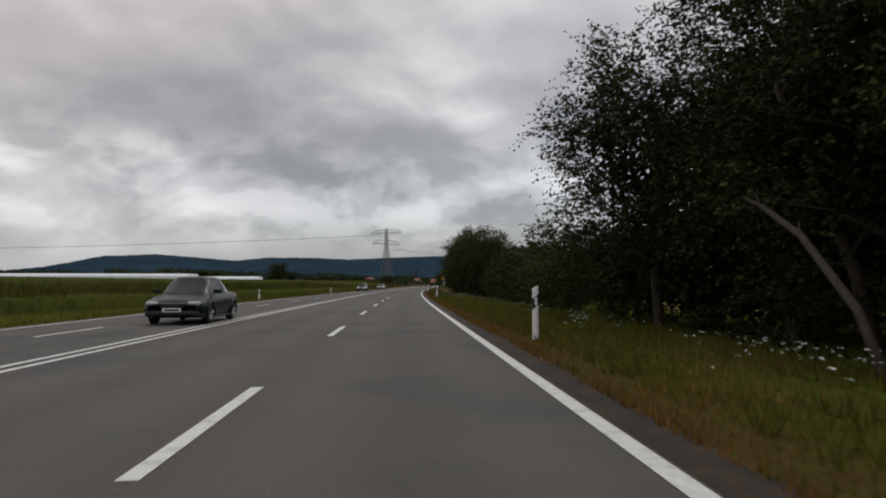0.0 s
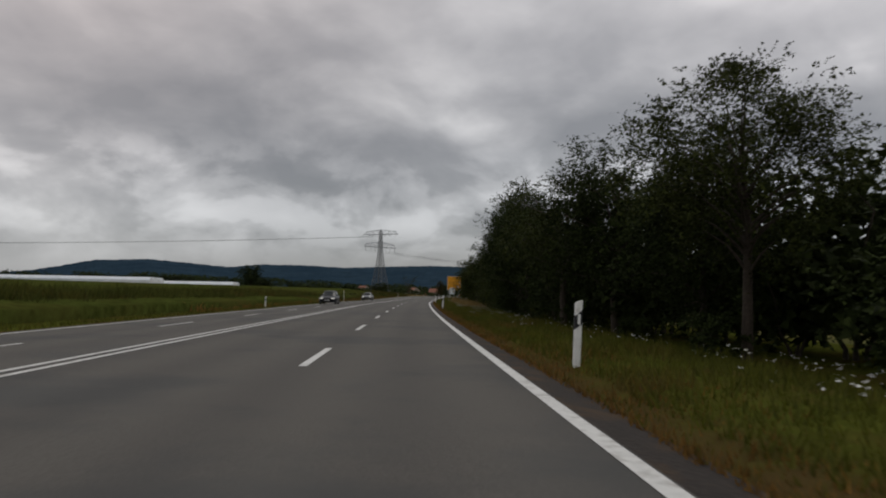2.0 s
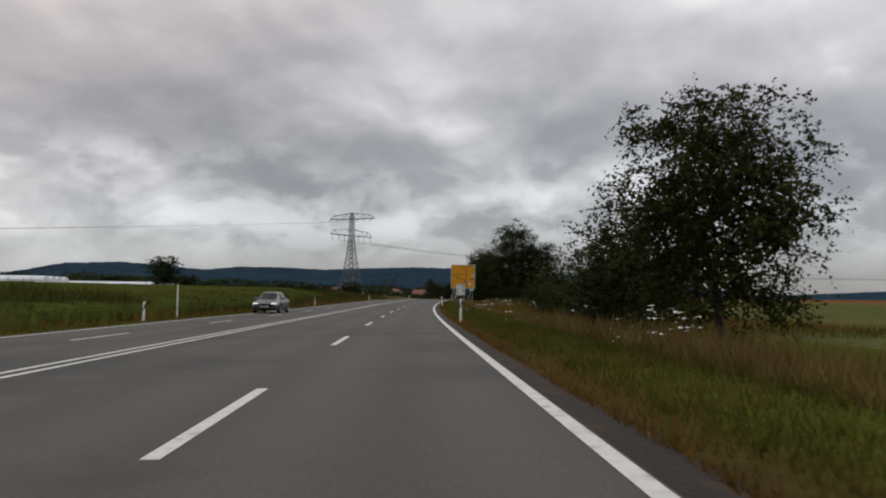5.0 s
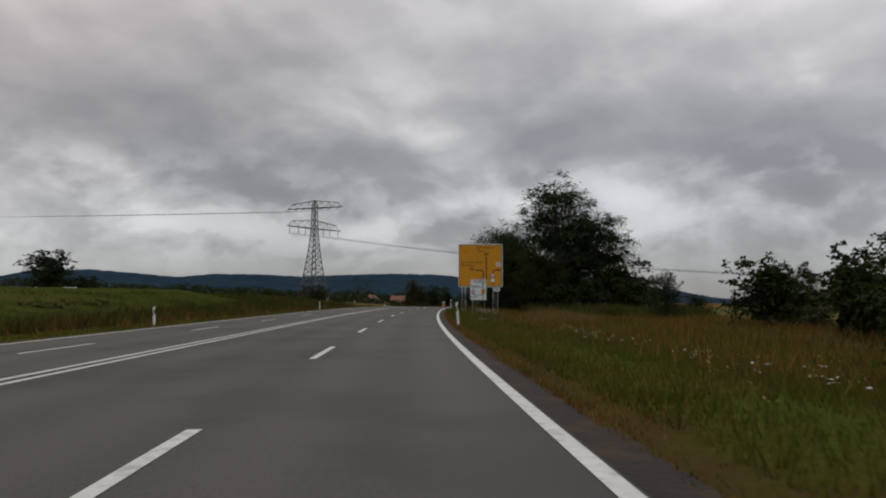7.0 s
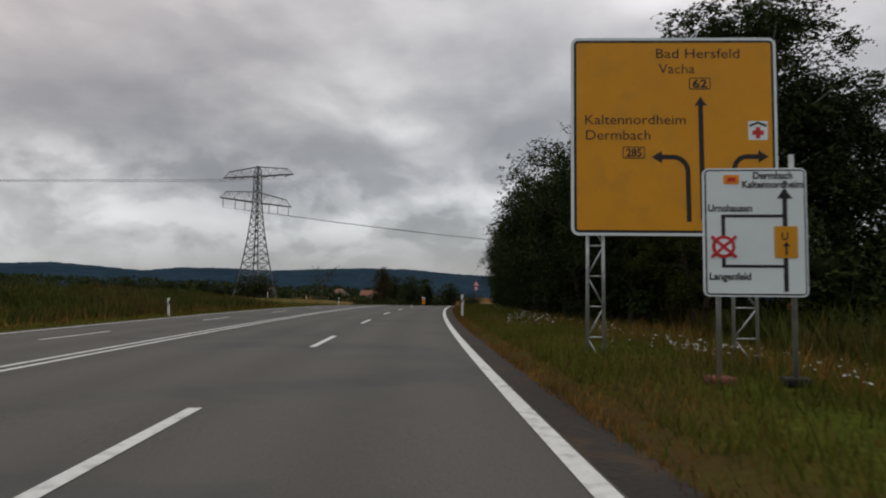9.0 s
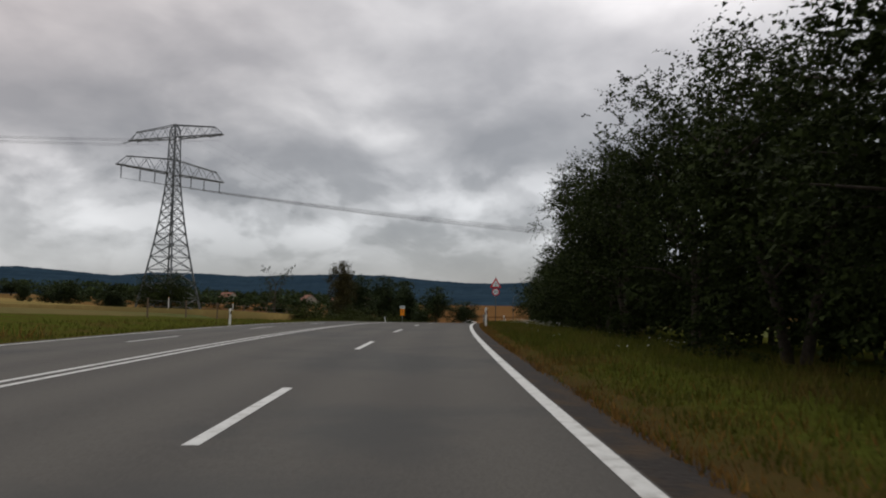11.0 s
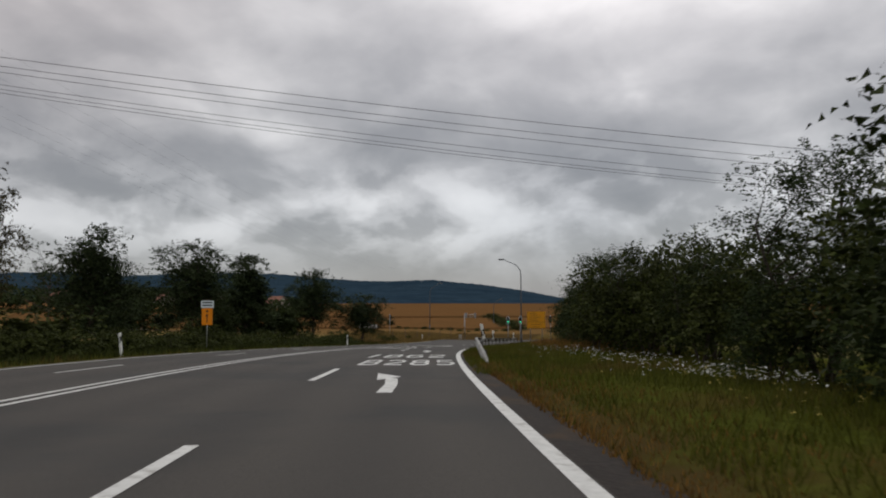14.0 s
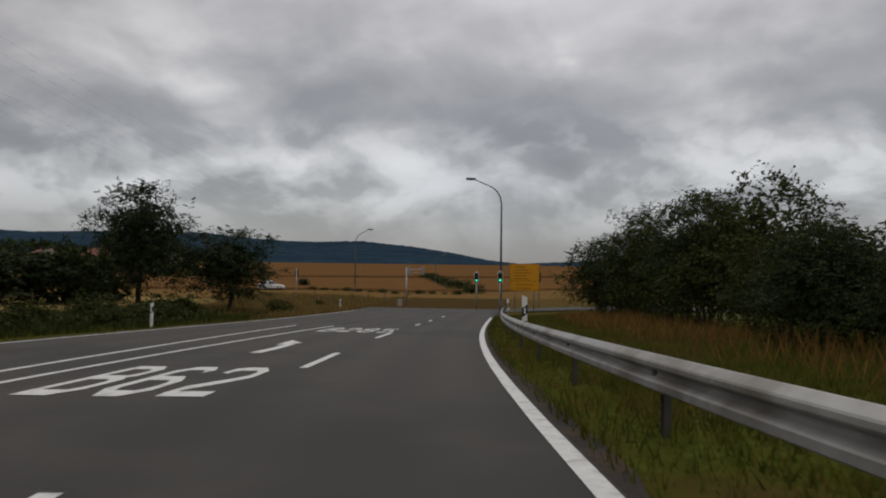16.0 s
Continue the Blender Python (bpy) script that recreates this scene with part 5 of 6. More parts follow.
# ---- delineator posts ----
def delineator_post():
    post = thing("delineator_post", "white plastic delineator post with slanted black band on the verge", "road post")
    outline = lambda k: [(-0.06 * k, -0.02), (-0.035 * k, -0.055), (0.035 * k, -0.055), (0.06 * k, -0.02), (0.06 * k, 0.03), (0.0, 0.065), (-0.06 * k, 0.03)]

    def tube(z0, z1, k=1.0, slant0=0.0, slant1=0.0, cap=True):
        sh, o = Shape(), outline(k)
        n = len(o)
        sh.add([(x * k, y * k, z0 + slant0 * x) for x, y in o] + [(x * k, y * k, z1 + slant1 * x) for x, y in o],
               [tuple(range(n))[::-1], tuple(range(n, 2 * n))] + [(i, (i + 1) % n, n + (i + 1) % n, n + i) for i in range(n)])
        return sh
    body = part("body", tube(-0.25, 1.0, 1.0, 0, 0.45).mesh("body", POST_WHITE), post)
    part("black_band", tube(0.60, 0.82, 1.035, 0.9, 0.9).mesh("black_band", POST_BLACK), post, "slanted black band")
    rf = Shape().prism(round_rect(-0.022, 0.022, 0.635, 0.795, 0.01, 3), -0.066, -0.05)
    part("reflector", rf.mesh("reflector", REFLECTOR), post, "pale rectangular reflector")
    return post


POSTS = [(14.41, 2.47, 0, 0), (63.98, 2.50, 1, 2), (114.67, 2.31, 0, 2), (165.86, 2.25, 0, 0), (216.35, 2.22, 1, -5), (266.28, 2.30, 0, 0), (316.86, 2.25, 0, 1),
         (15.2, -13.3, 0, 0), (65.3, -13.28, 0, 0), (116.5, -13.1, 0, 1), (167.2, -13.2, 0, 0), (218.6, -13.07, 0, -2), (267.7, -13.3, 0, -2), (318, -13.2, 0, 0),
         (367.7, -12.8, 0, -7), (405, -12.1, 0, 0), (440, -12.6, 0, 0)]
first_post = None
for s, l, tilt_x, lean in POSTS:
    p = beside(s, l)
    if l > 0:
        p.z = road(s, l).z + 0.10
    m = pose(p.x, p.y, p.z, 0, lean, -math.degrees(heading(s)))
    if first_post is None:
        first_post = delineator_post()
        first_post.matrix_basis = m
    else:
        copy_thing(first_post, m)
for o in [q for q in scene.objects if q.name.startswith("delineator_post")]:
    tagged(o, group="delineator posts")


# ---- signs ----
def bar(sh, pts, w, y0, y1):
    """A stroke of even width along points in x, z, mitred simply."""
    pts = [Vector((a, 0, b)) for a, b in pts]
    left, right = [], []
    for i, p in enumerate(pts):
        d = (pts[min(i + 1, len(pts) - 1)] - pts[max(i - 1, 0)]).normalized()
        n = Vector((-d.z, 0, d.x)) * (w / 2)
        left.append(p + n)
        right.append(p - n)
    k, m = len(sh.v), len(pts)
    for y in (y0, y1):
        sh.v += [Vector((q.x, y, q.z)) for q in left] + [Vector((q.x, y, q.z)) for q in right]
    for i in range(m - 1):
        sh.f.append((k + i, k + i + 1, k + m + i + 1, k + m + i))
        sh.f.append((k + i, k + 2 * m + i, k + 2 * m + i + 1, k + i + 1))
        sh.f.append((k + m + i, k + m + i + 1, k + 3 * m + i + 1, k + 3 * m + i))
    return sh


def arc(cx, cz, r, a0, a1, n=7):
    return [(cx + r * math.cos(radians(a0 + (a1 - a0) * i / n)), cz + r * math.sin(radians(a0 + (a1 - a0) * i / n))) for i in range(n + 1)]


def panel(w, h, parent, face, rim, line_mat, r=0.12, inset=0.05, line_w=0.05, z0=0.0):
    """A sign plate: back, pale rim, coloured face and dark border line, facing -y, its lower edge at z0."""
    part("back_plate", Shape().prism(round_rect(-w / 2, w / 2, z0, z0 + h, r), -0.012, 0.03).mesh("back_plate", rim), parent, "pale sign plate with folded rim")
    b = Shape().prism(round_rect(-w / 2 + inset, w / 2 - inset, z0 + inset, z0 + h - inset, max(0.02, r - inset)), -0.016, -0.008)
    part("border", b.mesh("border", line_mat), parent, "dark border line")
    k = inset + line_w
    part("face", Shape().prism(round_rect(-w / 2 + k, w / 2 - k, z0 + k, z0 + h - k, max(0.02, r - k)), -0.020, -0.010).mesh("face", face), parent)


def number_box(text, x0, x1, z0, z1, parent, mat=SIGN_BLACK, face=SIGN_YELLOW):
    part("route_box", Shape().prism(round_rect(x0, x1, z0, z1, 0.03), -0.024, -0.018).mesh("route_box", mat), parent)
    part("route_box_face", Shape().prism(round_rect(x0 + 0.018, x1 - 0.018, z0 + 0.018, z1 - 0.018, 0.02), -0.027, -0.02).mesh("route_box_face", face), parent)
    words("route_number", text, x0 + 0.06, z0 + 0.035, -0.029, (z1 - z0 - 0.07) * 1.4, mat, parent, width=(x1 - x0) - 0.12, bold=0.006)


def truss_post(x, z0, z1, parent, gap=0.30, y=0.10):
    sh = Shape()
    sh.tube([(x - gap / 2, y, z0), (x - gap / 2 + 0.02, y, z1)], 0.032, 8).tube([(x + gap / 2, y, z0), (x + gap / 2 - 0.02, y, z1)], 0.032, 8)
    n = max(2, int((z1 - z0) / 0.5))
    for i in range(n):
        a, b = z0 + (z1 - z0) * i / n, z0 + (z1 - z0) * (i + 1) / n
        sh.tube([(x - gap / 2, y, a), (x + gap / 2, y, a)], 0.016, 6)
        sh.tube([(x - gap / 2, y, a), (x + gap / 2, y, b)] if i % 2 else [(x + gap / 2, y, a), (x - gap / 2, y, b)], 0.016, 6)
    part("truss_post", sh.mesh("truss_post", STEEL, True), parent, "galvanised lattice post")


def big_direction_sign():
    x, y, w, h = 14.72, 240.38, 3.63, 3.56
    g = ground_at(x, y)
    sign = thing("direction_sign", "large yellow direction sign with black lettering on lattice posts", "road sign", pose(x, y, 2.2, 0, 0, -10.6))
    panel(w, h, sign, SIGN_YELLOW, SIGN_WHITE, SIGN_BLACK, 0.13, 0.05, 0.045)
    fx = lambda u: -w / 2 + u * w
    fz = lambda v: h - v * h
    for text, u0, u1, v, k in (("Bad Hersfeld", .417, .822, .105, .25), ("Vacha", .428, .604, .183, .25), ("Kaltennordheim", .068, .557, .442, .25), ("Dermbach", .072, .385, .520, .25)):
        words("lettering", text, fx(u0), fz(v), -0.024, k, SIGN_BLACK, sign, width=(u1 - u0) * w, bold=0.0)
    number_box("62", fx(.575), fx(.68), fz(.265), fz(.205), sign)
    number_box("285", fx(.25), fx(.358), fz(.615), fz(.555), sign)
    y0, y1 = -0.024, -0.018
    a = Shape()
    bar(a, [(fx(.635), fz(.92)), (fx(.63), fz(.34))], 0.085, y0, y1)
    a.prism([(fx(.60), fz(.35)), (fx(.63), fz(.30)), (fx(.662), fz(.35)), (fx(.63), fz(.34))], y0, y1)
    part("arrow", a.mesh("arrow", SIGN_BLACK), sign)
    a = Shape()
    bar(a, [(fx(.568), fz(.93)), (fx(.565), fz(.68))] + arc(fx(.565) - 0.26, fz(.68) + 0.0, 0.26, 10, 90) + [(fx(.43), fz(.68) + 0.26)], 0.085, y0, y1)
    zz = fz(.68) + 0.26
    a.prism([(fx(.44), zz + 0.11), (fx(.39), zz), (fx(.44), zz - 0.11)], y0, y1)
    part("arrow", a.mesh("arrow", SIGN_BLACK), sign)
    a = Shape()
    bar(a, [(fx(.79), fz(.93)), (fx(.79), fz(.665))] + arc(fx(.79) + 0.22, fz(.665), 0.22, 170, 90) + [(fx(.915), fz(.665) + 0.22)], 0.085, y0, y1)
    zz = fz(.665) + 0.22
    a.prism([(fx(.905), zz + 0.11), (fx(.955), zz), (fx(.905), zz - 0.11)], y0, y1)
    part("arrow", a.mesh("arrow", SIGN_BLACK), sign)
    hx, hz = fx(.905), fz(.475)
    part("hospital_symbol", Shape().prism(round_rect(hx - .17, hx + .17, hz - .16, hz + .18, .02), y0, y1).mesh("hospital_symbol", SIGN_WHITE), sign, "white square with red cross")
    c = Shape().box(hx - .04, hx + .04, -0.028, -0.022, hz - .13, hz + .07).box(hx - .1, hx + .1, -0.0285, -0.0225, hz - .07, hz + .01)
    part("red_cross", c.mesh("red_cross", SIGN_RED), sign)
    part("symbol_roof", bar(Shape(), [(hx - .15, hz + .09), (hx, hz + .15), (hx + .15, hz + .09)], .04, -0.028, -0.022).mesh("symbol_roof", SIGN_BLACK), sign)
    cx, cz = fx(.775), .95
    part("ban_ring", Shape().prism(arc(cx, cz, .21, 0, 342, 19), y0 - .006, y1).mesh("ban_ring", SIGN_RED), sign, "red ring of a lorry ban")
    part("ban_face", Shape().prism(arc(cx, cz, .15, 0, 342, 19), y0 - .010, y1).mesh("ban_face", SIGN_WHITE), sign)
    part("lorry_symbol", Shape().box(cx - .09, cx + .04, -.036, -.032, cz - .04, cz + .05).box(cx + .05, cx + .10, -.036, -.032, cz - .04, cz + .02).mesh("lorry_symbol", SIGN_BLACK), sign)
    part("note_plate", Shape().prism(round_rect(cx - .11, cx + .17, cz - .52, cz - .24, .03), y0 - .006, y1).mesh("note_plate", SIGN_WHITE), sign)
    part("hanging_plate", Shape().prism(round_rect(fx(.80), fx(.94), -.34, -.06, .03), -.02, .01).mesh("hanging_plate", SIGN_WHITE), sign, "small white plate below the sign")
    part("plate_mark", Shape().box(fx(.83), fx(.91), -.026, -.02, -.23, -.15).mesh("plate_mark", SIGN_BLACK), sign)
    truss_post(fx(.12), g - 2.2 - .2, .9, sign)
    truss_post(fx(.84), g - 2.2 - .2, .9, sign, gap=.42)
    part("cross_beam", Shape().box(-w / 2 + .1, w / 2 - .1, .03, .08, .5, .58).box(-w / 2 + .1, w / 2 - .1, .03, .08, 2.6, 2.68).mesh("cross_beam", STEEL), sign)
    return sign


def detour_sign():
    x, y, w, h = 13.93, 236.68, 1.25, 1.60
    g = ground_at(x, y)
    sign = thing("detour_sign", "white detour sign with black route diagram on two steel poles", "road sign", pose(x, y, 1.12, 0, 0, -13.5))
    panel(w, h, sign, SIGN_WHITE, SIGN_WHITE, SIGN_BLACK, 0.07, 0.02, 0.018)
    fx = lambda u: -w / 2 + u * w
    fz = lambda v: h - v * h
    for text, u0, u1, v in (("Dermbach", .485, .865, .085), ("Kaltennordheim", .38, .965, .155), ("Urnshausen", .045, .47, .34), ("Langenfeld", .05, .45, .87)):
        words("lettering", text, fx(u0), fz(v), -0.024, .125, SIGN_BLACK, sign, width=(u1 - u0) * w, bold=0.0035)
    y0, y1 = -0.024, -0.018
    part("route_diagram", bar(bar(bar(bar(Shape(), [(fx(.785), fz(.96)), (fx(.785), fz(.22))], .055, y0, y1), [(fx(.19), fz(.375)), (fx(.79), fz(.375))], .035, y0 - .001, y1),
                                  [(fx(.195), fz(.765)), (fx(.79), fz(.765))], .035, y0 - .001, y1), [(fx(.19), fz(.365)), (fx(.19), fz(.775))], .045, y0 - .002, y1)
         .prism([(fx(.71), fz(.24)), (fx(.785), fz(.155)), (fx(.86), fz(.24))], y0, y1).mesh("route_diagram", SIGN_BLACK), sign)
    cx, cz = fx(.19), fz(.615)
    part("ban_ring", Shape().prism(arc(cx, cz, .14, 0, 342, 19), y0 - .008, y1).mesh("ban_ring", SIGN_RED), sign, "red crossed-out ring")
    part("ban_face", Shape().prism(arc(cx, cz, .10, 0, 342, 19), y0 - .012, y1).mesh("ban_face", SIGN_WHITE), sign)
    part("red_cross", bar(bar(Shape(), [(cx - .15, cz - .13), (cx + .15, cz + .13)], .035, -.042, -.03), [(cx - .15, cz + .13), (cx + .15, cz - .13)], .035, -.0425, -.03).mesh("red_cross", SIGN_RED), sign)
    part("detour_box", Shape().prism(round_rect(fx(.68), fx(.90), fz(.70), fz(.455), .015), y0 - .006, y1).mesh("detour_box", SIGN_YELLOW), sign, "small yellow detour panel")
    words("lettering", "U", fx(.74), fz(.56), -.034, .13, SIGN_BLACK, sign, bold=.002)
    a = bar(Shape(), [(fx(.79), fz(.68)), (fx(.79), fz(.60))], .022, -.036, -.031).prism([(fx(.755), fz(.61)), (fx(.79), fz(.575)), (fx(.825), fz(.61))], -.036, -.031)
    part("arrow", a.mesh("arrow", SIGN_BLACK), sign)
    part("route_box", Shape().prism(round_rect(fx(.20), fx(.35), fz(.125), fz(.055), .012), y0 - .004, y1).mesh("route_box", SIGN_ORANGE), sign, "orange box of faded writing")
    part("writing_bar", Shape().box(fx(.235), fx(.315), -.034, -.03, fz(.105), fz(.075)).mesh("writing_bar", SIGN_RED), sign)
    for u, top in ((.15, -.01), (.88, h + .18)):
        part("pole", Shape().tube([(fx(u), .06, g - 1.12 - .1), (fx(u), .06, top if u > .5 else h - .1)], .032, 10).mesh("pole", STEEL, True), sign)
        part("foot", Shape().box(fx(u) - .16, fx(u) + .16, -.10, .22, g - 1.12 - .02, g - 1.12 + .08, .03).mesh("foot", SANDBAG if u < .5 else TYRE), sign, "heavy plastic foot block")
    return sign


def warning_signs():
    x, y = 29.55, 331.33
    g = ground_at(x, y)
    sign = thing("speed_limit_sign", "traffic light warning triangle above a 70 limit on one pole", "road sign", pose(x, y, 0, 0, 0, -12))
    part("pole", Shape().tube([(0, .05, g - .2), (0, .05, 3.74)], .031, 10).tube([(0, .05, 3.74), (0, .05, 3.80)], [.037, .033], 10).mesh("pole", LAMP_GREY, True), sign)

    def tri(k, z0, hh):
        out = []
        for a in (90, 210, 330):
            cx, cz = k * math.cos(radians(a)), k * math.sin(radians(a))
            out += [(cx + hh * math.cos(radians(a + d)), z0 + cz + hh * math.sin(radians(a + d))) for d in (-60, -20, 20, 60)]
        return out
    zc = 2.90 + .26
    part("triangle_plate", Shape().prism(tri(.46, zc, .05), -.004, .02).mesh("triangle_plate", SIGN_RED), sign, "red-bordered warning triangle")
    part("triangle_face", Shape().prism(tri(.325, zc, .015), -.010, .0).mesh("triangle_face", SIGN_WHITE), sign)
    for k, (m, nm) in enumerate(((SIGN_RED, "red_spot"), (SIGN_WHITE, "amber_spot"), (SIGN_GREEN, "green_spot"))):
        part(nm, Shape().prism(arc(.0, zc + .10 - .115 * k, .048, 0, 340, 17), -.015, -.005).mesh(nm, m if k != 1 else SIGN_AMBER), sign)
    part("limit_ring", Shape().prism(arc(0, 2.555, .31, 0, 350, 29), -.004, .02).mesh("limit_ring", SIGN_RED), sign, "round red-ringed limit plate")
    part("limit_face", Shape().prism(arc(0, 2.555, .225, 0, 350, 29), -.010, .0).mesh("limit_face", SIGN_WHITE), sign)
    words("limit_number", "70", -.16, 2.45, -.014, .30, SIGN_BLACK, sign, width=.32, bold=.003)
    part("bracket", Shape().box(-.06, .06, .02, .10, 2.5, 2.6).box(-.06, .06, .02, .10, 3.05, 3.15).mesh("bracket", STEEL), sign)
    return sign


def orange_sign():
    x, y = 28.1, 379.3
    g = ground_at(x, y)
    sign = thing("orange_detour_sign", "orange arrow sign under a white plate on a footed pole", "road sign", pose(x, y, g, 0, 0, -16))
    part("pole", Shape().tube([(0, .05, 0), (0, .05, 2.95)], .03, 10).mesh("pole", STEEL, True), sign)
    part("foot", Shape().box(-.35, .35, -.2, .3, -.02, .12, .03).mesh("foot", TYRE), sign, "dark rubber foot block")
    part("white_plate", Shape().prism(round_rect(-.36, .36, 2.53, 2.95, .03), -.02, .01).mesh("white_plate", SIGN_WHITE), sign)
    for z in (2.80, 2.64):
        part("writing_bar", Shape().box(-.28, .28, -.026, -.021, z, z + .07).mesh("writing_bar", SIGN_BLACK), sign)
    part("orange_plate", Shape().prism(round_rect(-.30, .30, 1.55, 2.51, .03), -.02, .01).mesh("orange_plate", SIGN_ORANGE), sign)
    a = bar(Shape(), [(0, 1.7), (0, 2.1)], .05, -.026, -.021).prism([(-.09, 2.06), (0, 2.2), (.09, 2.06)], -.026, -.021)
    part("arrow", a.mesh("arrow", SIGN_BLACK), sign)
    part("lettering_mark", Shape().box(-.06, .06, -.026, -.021, 2.28, 2.4).mesh("lettering_mark", SIGN_BLACK), sign)
    return sign


def crossing_sign():
    x, y = 71.4, 425.2
    g = ground_at(x, y)
    sign = thing("direction_sign", "yellow direction sign with unreadable lines beside the crossing", "road sign", pose(x, y, -2.2, 0, 0, -27))
    panel(2.5, 2.3, sign, SIGN_YELLOW, SIGN_YELLOW, SIGN_BLACK, .06, .03, .02)
    part("divider", Shape().box(-1.2, 1.2, -.026, -.02, .82, .85).mesh("divider", SIGN_BLACK), sign)
    for z, x0, x1 in ((2.0, -.9, .0), (1.75, -.9, .35), (1.5, -.9, .5), (1.25, -.9, .1), (1.0, -.9, .3), (.5, -.6, .7), (.2, -.6, .5)):
        part("writing_bar", Shape().box(x0, x1, -.026, -.02, z, z + .045).mesh("writing_bar", SIGN_BLACK), sign)
    for px in (-.8, .8):
        part("pole", Shape().tube([(px, .08, g + 2.2 - .2), (px, .08, 2.1)], .05, 8).mesh("pole", STEEL, True), sign)
    return sign


for make in (big_direction_sign, detour_sign, warning_signs, orange_sign, crossing_sign):
    make()


# ---- guard rail ----
def guard_rail():
    rail = thing("guard_rail", "galvanised steel guard rail with corrugated beam on sigma posts", "guard rail")
    prof = [(0.035, 0.0), (0.026, 0.004), (-0.040, 0.030), (-0.048, 0.040), (-0.048, 0.092), (-0.040, 0.104), (0.022, 0.138), (0.030, 0.148), (0.030, 0.166), (0.022, 0.176), (-0.040, 0.206), (-0.048, 0.218), (-0.046, 0.248), (-0.036, 0.262), (0.026, 0.306), (0.035, 0.31)]
    stations = [(358.2, -0.36), (359.5, -0.18), (360.8, -0.03), (362.5, 0.09), (364.4, 0.20), (366.6, 0.30), (368.6, 0.38)] + [(s, 0.42) for s in np.arange(370.6, 428, 2.0)]
    n = len(prof)
    for k in range(0, len(stations) - 1, 2):
        run = stations[k:k + 3]
        v, f = [], []
        for s, z in run:
            for a, b in prof:
                v.append(road(s, 2.18 + a, z + b))
            for a, b in prof:
                v.append(road(s, 2.188 + a, z + b))
        for i in range(len(run) - 1):
            o, q = i * 2 * n, (i + 1) * 2 * n
            for j in range(n - 1):
                f.append((o + j, q + j, q + j + 1, o + j + 1))
                f.append((o + n + j, o + n + j + 1, q + n + j + 1, q + n + j))
            f.append((o, o + n, q + n, q))
            f.append((o + n - 1, q + n - 1, q + 2 * n - 1, o + 2 * n - 1))
        part("beam", mesh_of("beam", v, f, RAIL), rail)
        s, z = run[-1]
        c = road(s, 2.18, z + .155)
        for up in (.08, -.08):
            part("joint_bolt", Shape().tube([c + Vector((-.055, 0, up)), c + Vector((-.02, 0, up))], .018, 6).mesh("joint_bolt", STEEL), rail)
    for s in np.arange(362, 427, 4.0):
        z = np.interp(s, [a for a, _ in stations], [b for _, b in stations])
        p = road(s, 2.30)
        m = Matrix.Translation(p) @ Matrix.Rotation(-heading(s), 4, "Z")
        sh = Shape().box(-.03, .03, -.05, -.045, -.4, z + .27).box(-.03, .03, .045, .05, -.4, z + .27).box(-.005, .005, -.05, .05, -.4, z + .27)
        part("rail_post", sh.mesh("rail_post", RAIL_POST), rail, at=m)
        part("spacer", Shape().box(-.11, -.02, -.04, .04, z + .10, z + .21).mesh("spacer", RAIL_POST), rail, at=m)
    return rail


guard_rail()
for s, lean in ((369.9, -10), (396, 0), (419, 0)):
    short = thing("rail_marker_post", "short white marker post with black band fixed on the guard rail", "road post",
                  Matrix.Translation(road(s, 2.52, .66)) @ pose(0, 0, 0, 0, lean, -math.degrees(heading(s))), "rail marker posts")
    part("body", Shape().prism([(-.07, 0), (.07, 0), (.07, .64), (-.07, .70)], -.03, .05).mesh("body", POST_WHITE), short)
    part("black_band", Shape().prism([(-.073, .1), (.073, .2), (.073, .45), (-.073, .35)], -.034, .054).mesh("black_band", POST_BLACK), short, "slanted black band")
    part("reflector", Shape().prism(round_rect(-.022, .022, .2, .36, .008, 3), -.045, -.032).mesh("reflector", REFLECTOR), short)
    part("clamp", Shape().box(-.42, .02, -.02, .02, -.08, -.02).mesh("clamp", STEEL), short)


